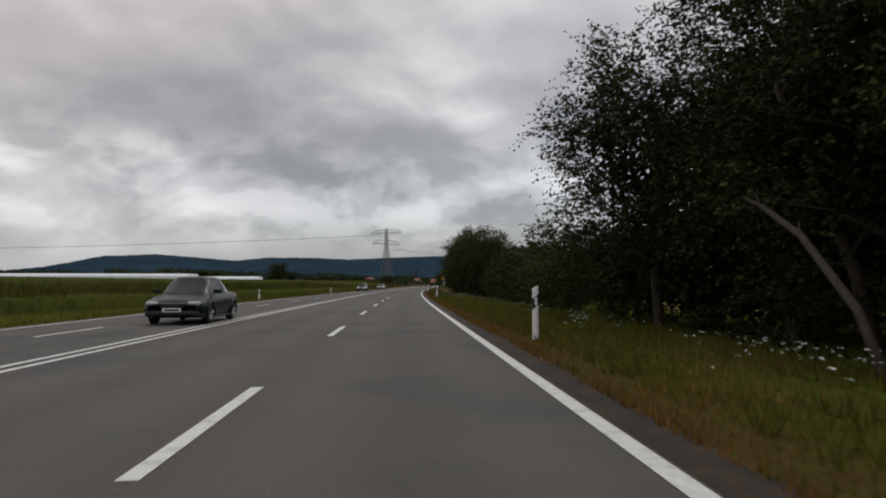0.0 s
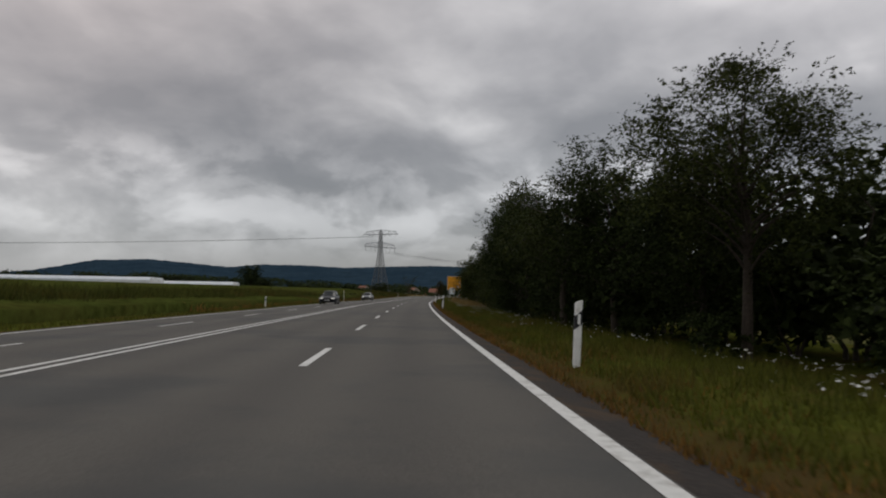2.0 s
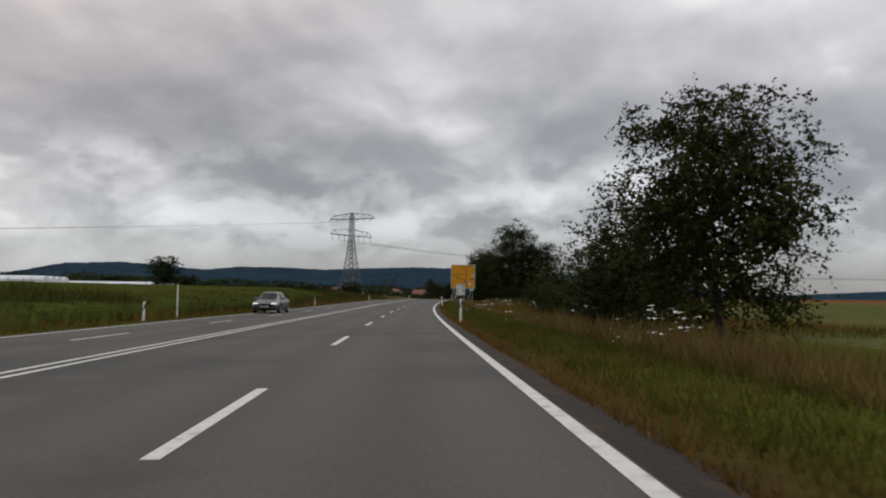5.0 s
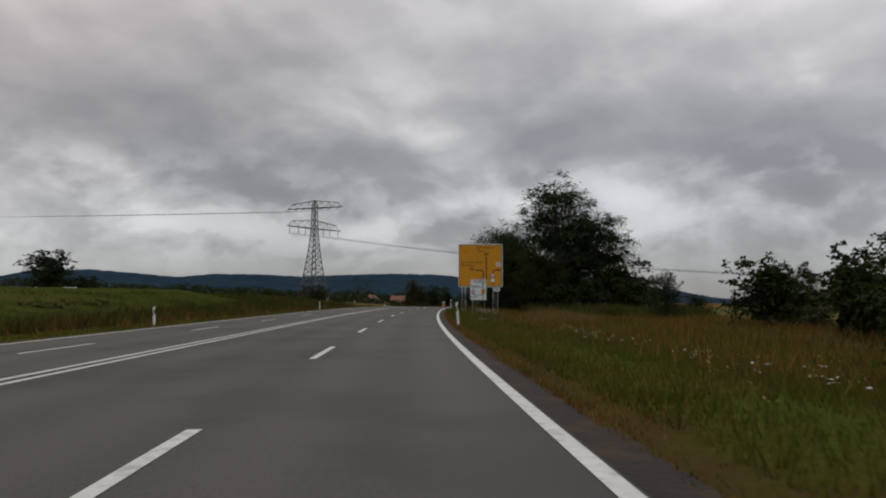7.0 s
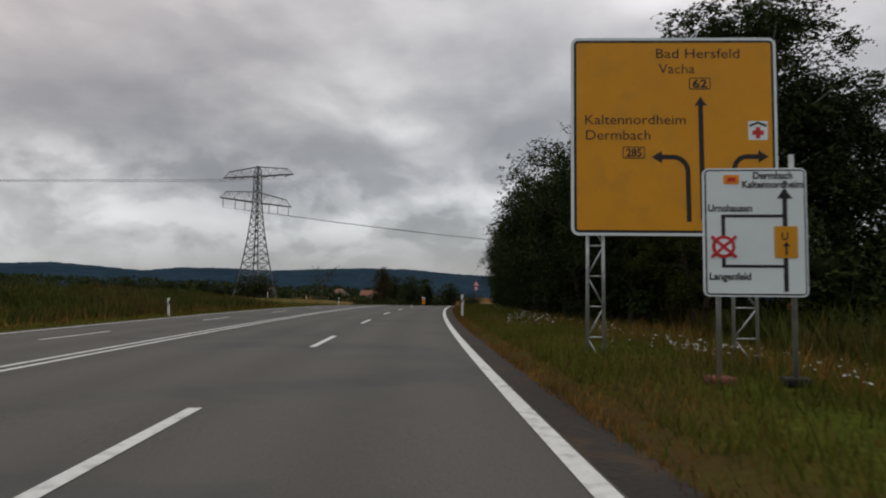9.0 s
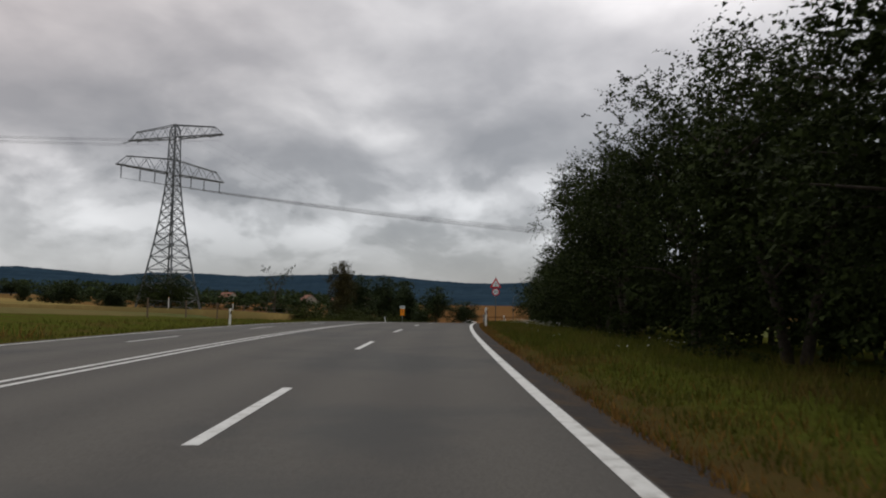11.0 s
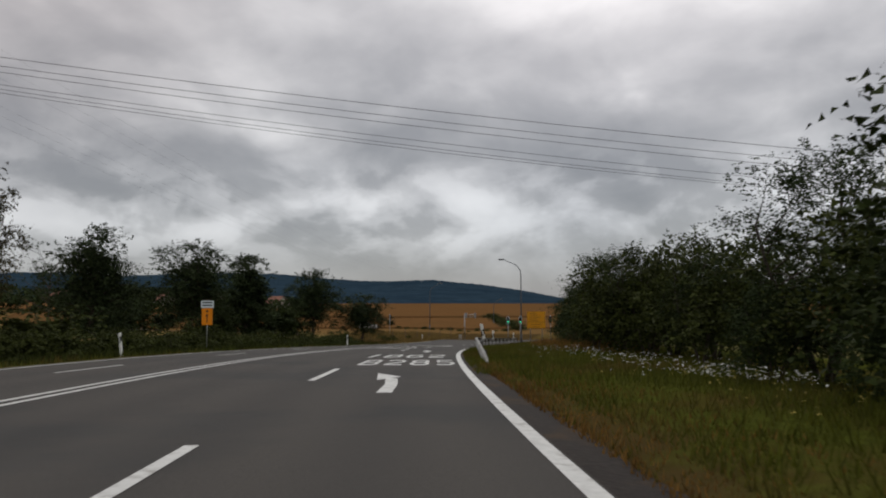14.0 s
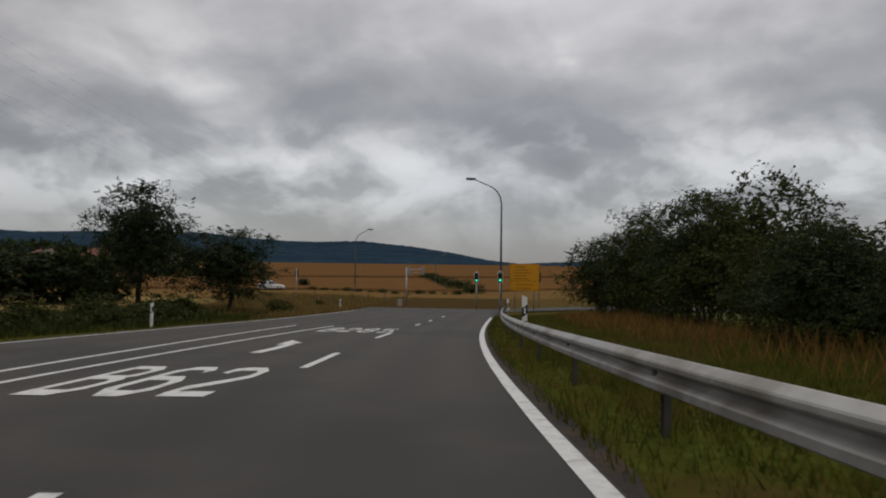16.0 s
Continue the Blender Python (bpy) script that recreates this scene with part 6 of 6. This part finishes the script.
# ---- power line ----
def pylon():
    x, y = -8.3, 401.5
    g = ground_at(x, y)
    tower = thing("pylon", "tall grey lattice pylon with two crossed cross-arms", "pylon", pose(x, y, g))
    levels = [(0, 5.3), (2.6, 4.65), (5.0, 4.05), (7.3, 3.55), (9.4, 3.1), (11.4, 2.7), (13.3, 2.35), (15.1, 2.05), (16.8, 1.8), (18.4, 1.58), (20.0, 1.38), (21.6, 1.2), (23.2, 1.08), (25.0, 1.0), (27.0, 0.95), (29.2, 0.9), (31.0, 0.8), (32.0, 0.25)]
    corner = lambda r, k, z: Vector((r * math.sin(radians(-14 + 90 * k)), r * math.cos(radians(-14 + 90 * k)), z))
    for k in range(4):
        part("leg", Shape().tube([corner(r, k, z - .3 * (z == 0)) for z, r in levels], [.17 - .004 * i for i in range(len(levels))], 5).mesh("leg", LATTICE), tower)
    for k in range(4):
        for (z0, r0), (z1, r1) in zip(levels, levels[1:]):
            part("brace", Shape().tube([corner(r0, k, z0), corner(r1, k + 1, z1)], .07, 4).mesh("brace", LATTICE), tower)
            part("brace", Shape().tube([corner(r0, k + 1, z0), corner(r1, k, z1)], .07, 4).mesh("brace", LATTICE), tower)
            if z0 > 2:
                part("cross_bar", Shape().tube([corner(r0, k, z0), corner(r0, k + 1, z0)], .05, 4).mesh("cross_bar", LATTICE), tower)
    for name, az, half, z, top in (("lower_arm", 46, 10.2, 23.4, 2.2), ("upper_arm", 118, 9.4, 29.6, 1.9)):
        d = Vector((math.sin(radians(az)), math.cos(radians(az)), 0))
        e = Vector((d.y, -d.x, 0))
        sh = Shape()
        for sgn in (-1, 1):
            tip, root = d * half * sgn, d * 0.5 * sgn
            for w in (-.8, .8):
                sh.tube([root + e * w + Vector((0, 0, z)), tip + e * w * .3 + Vector((0, 0, z + .1))], .11, 4)
                sh.tube([e * w * .5 + Vector((0, 0, z + top + .35)), tip * .84 + e * w * .25 + Vector((0, 0, z + top * .75))], .075, 4)
            for i in range(6):
                a, b = .9 + (half - .9) * i / 6 * .9, .9 + (half - .9) * (i + 1) / 6 * .9
                for w in (-.6, .6):
                    sh.tube([d * a * sgn + e * w * .9 + Vector((0, 0, z + (top * (1 - .25 * i / 6) if i % 2 else 0))), d * b * sgn + e * w * .8 + Vector((0, 0, z + (0 if i % 2 else top * (1 - .25 * i / 6))))], .045, 4)
                sh.tube([d * a * sgn + e * .7 + Vector((0, 0, z)), d * b * sgn - e * .6 + Vector((0, 0, z))], .04, 4)
            sh.tube([tip * .84 + Vector((0, 0, z + top * .75)), tip + Vector((0, 0, z + .1))], .07, 4)
        part(name, sh.mesh(name, LATTICE), tower, "lattice cross-arm")
        for sgn in (-1, 1):
            for q in (.34, .60, .92):
                a = d * half * q * sgn + Vector((0, 0, z))
                b = a + (Vector((0, 0, -2.0)) if name == "lower_arm" else e * 2.4 + Vector((0, 0, -.9)))
                pts = [a.lerp(b, t / 8) for t in range(9)]
                part("insulator", Shape().tube(pts, [.05 if t % 2 else .12 for t in range(9)], 6).mesh("insulator", LATTICE), tower)
    return x, y, g


PX, PY, PG = pylon()


def cable(start, end, sag, radius):
    sh = Shape()
    pts = []
    for i in range(41):
        t = i / 40
        p = Vector(start).lerp(Vector(end), t)
        p.z -= 4 * sag * t * (1 - t)
        pts.append(p)
    sh.tube(pts, radius, 4)
    ob = new("power_cable", sh.mesh("power_cable", WIRE))
    tagged(ob, "thin dark overhead power cable strung from the pylon", "cable", "overhead cables")


for arm_az, half, z, out_az, span, sag in ((118, 9.4, 28.7, -100, 300, 2.0), (118, 9.4, 28.7, 27, 210, 1.5)):
    d = Vector((math.sin(radians(arm_az)), math.cos(radians(arm_az)), 0))
    o = Vector((math.sin(radians(out_az)), math.cos(radians(out_az)), 0))
    for sgn in (-1, 1):
        for q in (.34, .60, .92):
            a = Vector((PX, PY, PG + z)) + d * half * q * sgn
            if out_az < 0:
                b = Vector((PX, PY, PG + z - 12)) + o * span + Vector((0, 1, 0)) * half * q * sgn * .6
            else:
                b = Vector((PX, PY, PG + z - 15)) + o * span + d * half * q * sgn
            cable(a, b, sag, .007 if out_az == 27 else .015)
# the six cables that cross over the road, each given by the place (y, z) where it passes x = 60
for q, y, z in ((-.92, 375.1, 12.1), (-.60, 378.2, 12.2), (-.34, 381.4, 12.5), (.34, 388.8, 13.2), (.60, 391.2, 13.2), (.92, 395.7, 14.0)):
    a = Vector((PX, PY, PG + 21.4)) + Vector((math.sin(radians(46)), math.cos(radians(46)), 0)) * 10.2 * q
    way = Vector((60 - a.x, y - a.y, 0))
    u, span, sag = way.length, 300.0, 9.0
    slope = (z - a.z) / u - 4 * sag / span ** 2 * u
    b = a + way.normalized() * span
    b.z = a.z + span * slope + 4 * sag
    cable(a, b, sag, .019)


# ---- street lamps and signals ----
def street_lamp(x, y, top, reach, turn):
    g = ground_at(x, y)
    lamp = thing("street_lamp", "tall thin dark street lamp with long curved arm", "street lamp", pose(x, y, g, 0, 0, turn), "street lamps at the crossing")
    h = top - g
    bend = 1.6
    pts = [(0, 0, -.2), (0, 0, h * .5), (0, 0, h - bend - .5)]
    pts += [(-bend * (1 - math.cos(radians(a))), 0, h - bend - .5 + bend * math.sin(radians(a))) for a in (20, 40, 60, 75)]
    pts.append((-reach + .7, 0, h - .1))
    part("pole", Shape().tube(pts, [.10, .085, .065, .06, .055, .05, .045, .04], 10).mesh("pole", LAMP_GREY, True), lamp)
    part("lamp_head", Shape().box(-reach - .05, -reach + .75, -.13, .13, h - .14, h + .04, .05).mesh("lamp_head", LAMP_GREY), lamp, "flat grey lamp head")
    part("lens", Shape().box(-reach, -reach + .5, -.09, .09, h - .165, h - .14, .01).mesh("lens", REFLECTOR), lamp)
    part("base_collar", Shape().tube([(0, 0, -.1), (0, 0, 1.0)], [.13, .12], 10).mesh("base_collar", LAMP_GREY, True), lamp)


street_lamp(69.4, 425.7, 7.2, 3.0, -15)
street_lamp(73.7, 480.0, 5.5, 2.6, 165)
street_lamp(104.5, 519.3, 2.6, 2.4, 165)


def traffic_light(x, y, turn, lit=True, h=2.9):
    g = ground_at(x, y)
    sig = thing("traffic_light", "black traffic light on a grey pole showing green" if lit else "black traffic light on a grey pole seen unlit", "traffic light", pose(x, y, g, 0, 0, turn), "signals at the crossing")
    part("pole", Shape().tube([(0, .14, -.2), (0, .14, h + .6)], .055, 10).mesh("pole", STEEL, True), sig)
    part("housing", Shape().box(-.12, .12, -.02, .11, h - .36, h + .36, .03).mesh("housing", POST_BLACK), sig)
    part("backboard", Shape().prism(round_rect(-.21, .21, h - .46, h + .46, .05), .0, .02).mesh("backboard", SIGN_WHITE if lit else POST_BLACK), sig, "pale-edged backboard")
    part("backboard_face", Shape().prism(round_rect(-.18, .18, h - .43, h + .43, .05), -.012, .001).mesh("backboard_face", POST_BLACK), sig)
    for k in range(3):
        z = h + .225 - .225 * k
        part("lens", Shape().prism(arc(0, z, .075, 0, 340, 17), -.04, -.01).mesh("lens", GREEN_LIGHT if (k == 2 and lit) else SIGN_BLACK), sig, "lit green lens" if k == 2 and lit else "dark lens")
        hood = Shape()
        pts = arc(0, z, .095, -20, 200, 10)
        hood.add([(a, -.03, b) for a, b in pts] + [(a, -.2, b) for a, b in pts], [(i, i + 1, 12 + i - 1 + 0, 11 + i) for i in range(10)])
        part("hood", hood.mesh("hood", POST_BLACK), sig)


traffic_light(69.7, 430.8, -27)
traffic_light(68.9, 424.9, -27)
traffic_light(77.0, 432.0, -40, False)
traffic_light(60.5, 462, 150, False)


# ---- cars ----
def car(x, y, z, turn, paint, label, lights, kind="saloon"):
    """A car facing -y, built of shaped body, cabin, wheels and lamps."""
    L, W = (4.5, 1.76) if kind == "saloon" else (4.2, 1.74)
    H = 1.42 if kind == "saloon" else 1.44
    c = thing("car", label, "car", pose(x, y, z, 0, 0, turn))
    front, hw = -L / 2, W / 2
    estate = kind == "estate"
    sections = [(front, .78, .34, .56), (front + .05, .86, .28, .62), (front + .16, .93, .23, .68), (front + .4, .98, .20, .74), (front + .85, 1, .19, .82), (front + 1.25, 1, .19, .88), (-.3, 1, .19, .90), (.6, 1, .19, .92),
                (1.3, 1, .19, .93), (L / 2 - .5, .985, .21, .94), (L / 2 - .2, .95, .25, .92), (L / 2 - .06, .88, .30, .86), (L / 2, .80, .36, .72)]
    ring = ((.90, 0), (1, .28), (1, .60), (.975, .80), (.90, .94), (.62, 1.0))
    v, f = [], []
    for yy, k, z0, z1 in sections:
        rows = [(hw * k * a, z0 + (z1 - z0) * b) for a, b in ring]
        v += [(-x, yy, z) for x, z in rows] + [(0, yy, z1 + .03)] + [(x, yy, z) for x, z in rows[::-1]]
    m = 13
    for q in range(len(sections) - 1):
        f += [(q * m + p, q * m + p + 1, (q + 1) * m + p + 1, (q + 1) * m + p) for p in range(m - 1)] + [(q * m + m - 1, q * m, (q + 1) * m, (q + 1) * m + m - 1)]
    f += [tuple(range(m)), tuple(range((len(sections) - 1) * m, len(sections) * m))[::-1]]
    part("body", mesh_of("body", v, f, paint, True), c)

    def shell(h, a, out=0.0):
        """A point of the cabin's skin: h from belt (0) to roof edge (1), a the angle round it."""
        y0, y1 = front + 1.08 + .82 * h - .1 * h * h, (L / 2 - .16 - .50 * h * h if estate else L / 2 - .52 - .78 * h)
        half, ww, n = (y1 - y0) / 2, hw * (.90 - .20 * h - .05 * h * h) + out, 4.2
        ca, sa = math.cos(a), math.sin(a)
        return Vector((ww * math.copysign(abs(ca) ** (2 / n), ca), (y0 + y1) / 2 + (half + out) * math.copysign(abs(sa) ** (2 / n), sa), .86 + (H - .93) * h))
    v, f, n = [], [], 40
    for h in (-.06, .08, .25, .5, .75, .92, 1.0):
        v += [shell(h, 2 * math.pi * q / n) for q in range(n)]
    for k, up in ((.86, .035), (.5, .06), (.02, .068)):
        mid = (shell(1, -math.pi / 2) + shell(1, math.pi / 2)) / 2
        v += [mid + (shell(1, 2 * math.pi * q / n) - mid) * k + Vector((0, 0, up)) for q in range(n)]
    for r in range(9):
        f += [(r * n + q, r * n + (q + 1) % n, (r + 1) * n + (q + 1) % n, (r + 1) * n + q) for q in range(n)]
    part("cabin", mesh_of("cabin", v, f, paint, True), c)

    def pane(name, a0, a1, h0=.10, h1=.90):
        vv = [shell(h0 + (h1 - h0) * r / 4, radians(a0 + (a1 - a0) * q / 8), .008) for r in range(5) for q in range(9)]
        ff = [(r * 9 + q, r * 9 + q + 1, r * 9 + q + 10, r * 9 + q + 9) for r in range(4) for q in range(8)]
        part(name, mesh_of(name, vv, ff, CAR_GLASS, True), c)
    pane("windscreen", -128, -52)
    pane("rear_window", 54, 126)
    for a0, a1 in ((-44, -3), (3, 40), (183, 224), (140, 177)):
        pane("side_window", a0, a1)
    for sx in (-1, 1):
        part("sill", Shape().box(sx * hw * .95 - .03, sx * hw * .95 + .03, front + 1.2, L / 2 - 1.2, .17, .25, .02).mesh("sill", POST_BLACK), c)
        part("door_handle", Shape().box(sx * (hw + .002) - .012, sx * (hw + .002) + .012, .28, .44, .68, .715, .008).mesh("door_handle", paint), c)
        for yy in (front + .85, L / 2 - .85):
            arch = [(sx * (hw + .004), yy + .365 * math.cos(radians(b)), .31 + .365 * math.sin(radians(b))) for b in range(-10, 191, 20)]
            part("wheel_arch", Shape().tube(arch, .035, 5).mesh("wheel_arch", POST_BLACK), c)
    for sx in (-1, 1):
        part("headlight", Shape().box(sx * hw * .66 - .17, sx * hw * .66 + .17, front + .03, front + .25, .57, .68, .04).mesh("headlight", HEADLIGHT if lights else HEADLIGHT_OFF), c, "lit headlight" if lights else "clear headlight")
        part("tail_light", Shape().box(sx * hw * .72 - .16, sx * hw * .72 + .16, L / 2 - .16, L / 2 - .03, .66, .84, .03).mesh("tail_light", SIGN_RED), c)
        part("wing_mirror", Shape().box(sx * (hw + .02) - .13, sx * (hw + .02) + .13, front + 1.42, front + 1.53, .90, 1.02, .03).mesh("wing_mirror", paint), c)
        for yy in (front + .85, L / 2 - .85):
            wheel = part("wheel", Shape().tube([(sx * (hw - .19), yy, .31), (sx * (hw - .01), yy, .31)], .2, 16).mesh("wheel", RIM), c)
            part("tyre", Shape().tube([(sx * (hw - .21), yy, .31), (sx * (hw - .17), yy, .31), (sx * (hw - .05), yy, .31), (sx * (hw - .015), yy, .31)], [.28, .315, .315, .28], 18).mesh("tyre", TYRE), wheel)
            rim = Shape()
            for k in range(5):
                a = radians(72 * k)
                rim.tube([(sx * (hw - .005), yy, .31), (sx * (hw + .004), yy + .19 * math.sin(a), .31 + .19 * math.cos(a))], .03, 5)
            part("rim_spokes", rim.mesh("rim_spokes", RIM), wheel)
    part("grille", Shape().box(-.36, .36, front - .005, front + .2, .50, .63, .03).mesh("grille", POST_BLACK), c)
    part("grille_bar", Shape().box(-.4, .4, front - .012, front + .1, .615, .635, .005).mesh("grille_bar", RIM), c)
    part("bumper", Shape().box(-hw * .86, hw * .86, front - .03, front + .3, .26, .42, .06).mesh("bumper", POST_BLACK if kind == "saloon" else paint), c)
    part("number_plate", Shape().box(-.26, .26, front - .045, front, .38, .49, .005).mesh("number_plate", PLATE), c)
    part("plate_bar", Shape().box(-.2, .2, front - .05, front - .02, .41, .46).mesh("plate_bar", POST_BLACK), c)
    return c


for s, l, paint, label, lights, kind in ((23.0, -6.75, CAR_DARK, "dark green-black saloon car on the opposite lane", False, "saloon"),
                                         (129.6, -9.2, CAR_GREY, "slate-blue hatchback car with lit headlights", True, "estate"),
                                         (180.5, -9.7, CAR_SILVER, "small silver car with lit headlights", True, "saloon")):
    p = road(s, l, 0.0)
    car(p.x, p.y, p.z, -math.degrees(heading(s)), paint, label, lights, kind)
for x, y, turn in ((62, 486, 80),):
    car(x, y, ground_at(x, y), turn, CAR_WHITE, "white car waiting beyond the crossing", False, "estate")


# ---- greenhouses, fence, houses, small things ----
def greenhouse(x0, y0, x1, y1, bays, z_eave, label):
    """A block of film tunnels side by side."""
    a, b = Vector((x0, y0, 0)), Vector((x1, y1, 0))
    d = (b - a).normalized()
    n = Vector((-d.y, d.x, 0))
    g = ground_at(x0, y0)
    block = thing("greenhouse", label, "greenhouse", pose(x0, y0, g))
    L = (b - a).length
    for k in range(bays):
        sh = Shape()
        ring = [(0, 0), (0, z_eave), (1.2, z_eave + .9), (3.2, z_eave + 1.35), (5.2, z_eave + .9), (6.4, z_eave), (6.4, 0)]
        v = [n * (k * 6.5 + q) + Vector((0, 0, h)) for q, h in ring] + [d * L + n * (k * 6.5 + q) + Vector((0, 0, h)) for q, h in ring]
        f = [(i, i + 1, 8 + i, 7 + i) for i in range(6)] + [tuple(range(7))[::-1], tuple(range(7, 14))]
        part("film_tunnel", mesh_of("film_tunnel", v, f, FILM), block)
    part("gutter", Shape().tube([Vector((0, 0, z_eave)) - n * .05, d * L + Vector((0, 0, z_eave)) - n * .05], .12, 6).mesh("gutter", STEEL), block)


greenhouse(-113, 414, -330, 398, 4, 1.75, "long white film greenhouse behind the green field")
greenhouse(-84, 448, -128, 446, 3, 1.7, "short white film greenhouse behind the green field")
greenhouse(-345, 392, -470, 380, 4, 2.1, "long white film greenhouse beside another one")

mast = thing("signal_mast", "grey steel mast with short crossbar carrying dark signal boxes", "signal mast", pose(66.9, 441.0, ground_at(66.9, 441.0), 0, 0, -27))
part("pole", Shape().tube([(0, 0, -.2), (0, 0, 3.9)], [.09, .06], 10).mesh("pole", STEEL, True), mast)
part("crossbar", Shape().tube([(-.1, 0, 3.65), (1.75, 0, 3.7)], .04, 8).tube([(.1, 0, 3.3), (1.7, 0, 3.38)], .025, 8).mesh("crossbar", STEEL, True), mast)
for k in (.25, 1.65):
    part("signal_box", Shape().box(k - .12, k + .12, -.1, .1, 3.15, 3.95, .03).mesh("signal_box", SIGN_BACK), mast)
cab = thing("switch_cabinet", "small pale grey switch cabinet beside the crossing", "cabinet", pose(65.9, 440.2, ground_at(65.9, 440.2), 0, 0, -27))
part("body", Shape().box(-.22, .22, -.14, .14, -.05, .62, .02).mesh("body", PLASTER), cab)
part("roof", Shape().box(-.25, .25, -.17, .17, .624, .66, .02).mesh("roof", SIGN_BACK), cab)
for k in range(6):
    x, y = 55.6 + 2.3 * k, 441.5 + 1.3 * k
    post = thing("field_post", "weathered wooden post standing in dry grass", "post", pose(x, y, ground_at(x, y), 0, 3 * (k % 3 - 1), 40 * k), "posts beyond the crossing")
    part("shaft", Shape().tube([(0, 0, -.3), (0, 0, 1.3 + .2 * (k % 2))], [.055, .05], 7).mesh("shaft", WOOD), post)

fence = thing("field_fence", "wooden post fence with thin wires round the yellow field", "fence")
prev = None
for k in range(16):
    s, l = 322 + 6.5 * k, -20.2 - 0.18 * k
    p = beside(s, l)
    part("fence_post", Shape().tube([p + Vector((0, 0, -.3)), p + Vector((0, 0, 1.15))], [.06, .055], 7).mesh("fence_post", WOOD), fence)
    if prev is not None:
        part("fence_wire", Shape().tube([prev + Vector((0, 0, 1.0)), p + Vector((0, 0, 1.0))], .008, 3).tube([prev + Vector((0, 0, .6)), p + Vector((0, 0, .6))], .008, 3).mesh("fence_wire", WIRE), fence)
    prev = p
for x, y, h in ((-3, 372, 2.0), (4, 382, 1.9)):
    pole = thing("marker_pole", "plain white marker pole standing in the field edge", "marker pole", pose(x, y, ground_at(x, y)), "marker poles")
    part("pole", Shape().tube([(0, 0, -.2), (0, 0, h)], .05, 8).mesh("pole", POST_WHITE), pole)
    part("cap", Shape().tube([(0, 0, h), (0, 0, h + .08)], [.065, .03], 8).mesh("cap", SIGN_ORANGE), pole)


p = beside(170, -12.5)
top = road(170, 0, 1.65).z - p.z
pole = thing("marker_pole", "slim pale marker pole at the grass edge", "marker pole", pose(p.x, p.y, p.z), "marker poles")
part("pole", Shape().tube([(0, 0, -.2), (0, 0, top)], .04, 8).mesh("pole", POST_WHITE), pole)
part("cap", Shape().tube([(0, 0, top), (0, 0, top + .06)], [.045, .02], 8).mesh("cap", SIGN_YELLOW), pole)


def house(x, y, turn, w, d, h):
    ob = thing("house", "far village house with red tiled roof", "house", pose(x, y, ground_at(x, y), 0, 0, turn), "far village houses")
    part("wall", Shape().prism([(-w / 2, -.5), (w / 2, -.5), (w / 2, h), (0, h + w * .38), (-w / 2, h)], -d / 2, d / 2).mesh("wall", PLASTER), ob)
    r = Shape()
    for sx in (-1, 1):
        r.add([(0, -d / 2 - .4, h + w * .38 + .12), (0, d / 2 + .4, h + w * .38 + .12), (sx * (w / 2 + .5), d / 2 + .4, h - .25), (sx * (w / 2 + .5), -d / 2 - .4, h - .25)], [(0, 1, 2, 3)])
    part("roof", r.mesh("roof", ROOF_RED), ob)
    for k in (-1, 1):
        part("window", Shape().box(k * w * .22 - .5, k * w * .22 + .5, -d / 2 - .05, -d / 2 + .02, h * .35, h * .7).mesh("window", CAR_GLASS), ob)


for x, y, t in ((15, 690, 20), (34, 700, 70), (48, 695, 10), (-30, 705, 40), (66, 705, 30)):
    house(x, y, t, 8, 10, 3.2)
sc = road(114.5, 2.52, float(side(114.5, 2.52)) + 0.02)
tagged(new("rubber_scrap", Shape().box(-.24, .24, -.13, .13, 0, .05, .02).mesh("rubber_scrap", TYRE)), "flat black rubber scrap lying in the verge", "litter").matrix_basis = pose(sc.x, sc.y, sc.z, 0, 0, 20)

stem = thing("leaning_tree", "bare grey leaning stem before the dark trees", "tree")
_p = [road(8.6, 5.9, 0) + Vector((0, 0, -.2)), road(9.2, 5.9, .8), road(10.4, 5.8, 1.9), road(11.8, 5.9, 2.5), road(13.2, 6.3, 2.8), road(14.6, 6.9, 2.9)]
part("trunk", Shape().tube(_p, [.075, .065, .056, .046, .035, .014], 8).mesh("trunk", BARK, True), stem)
for k, (dx, dz) in enumerate(((.5, .3), (.3, .4), (.5, .1))):
    part("branch", Shape().tube([_p[2 + k], _p[2 + k] + Vector((dx * .4, .4, dz * .6)), _p[2 + k] + Vector((dx, .9, dz))], [.025, .018, .006], 5).mesh("branch", BARK, True), stem)
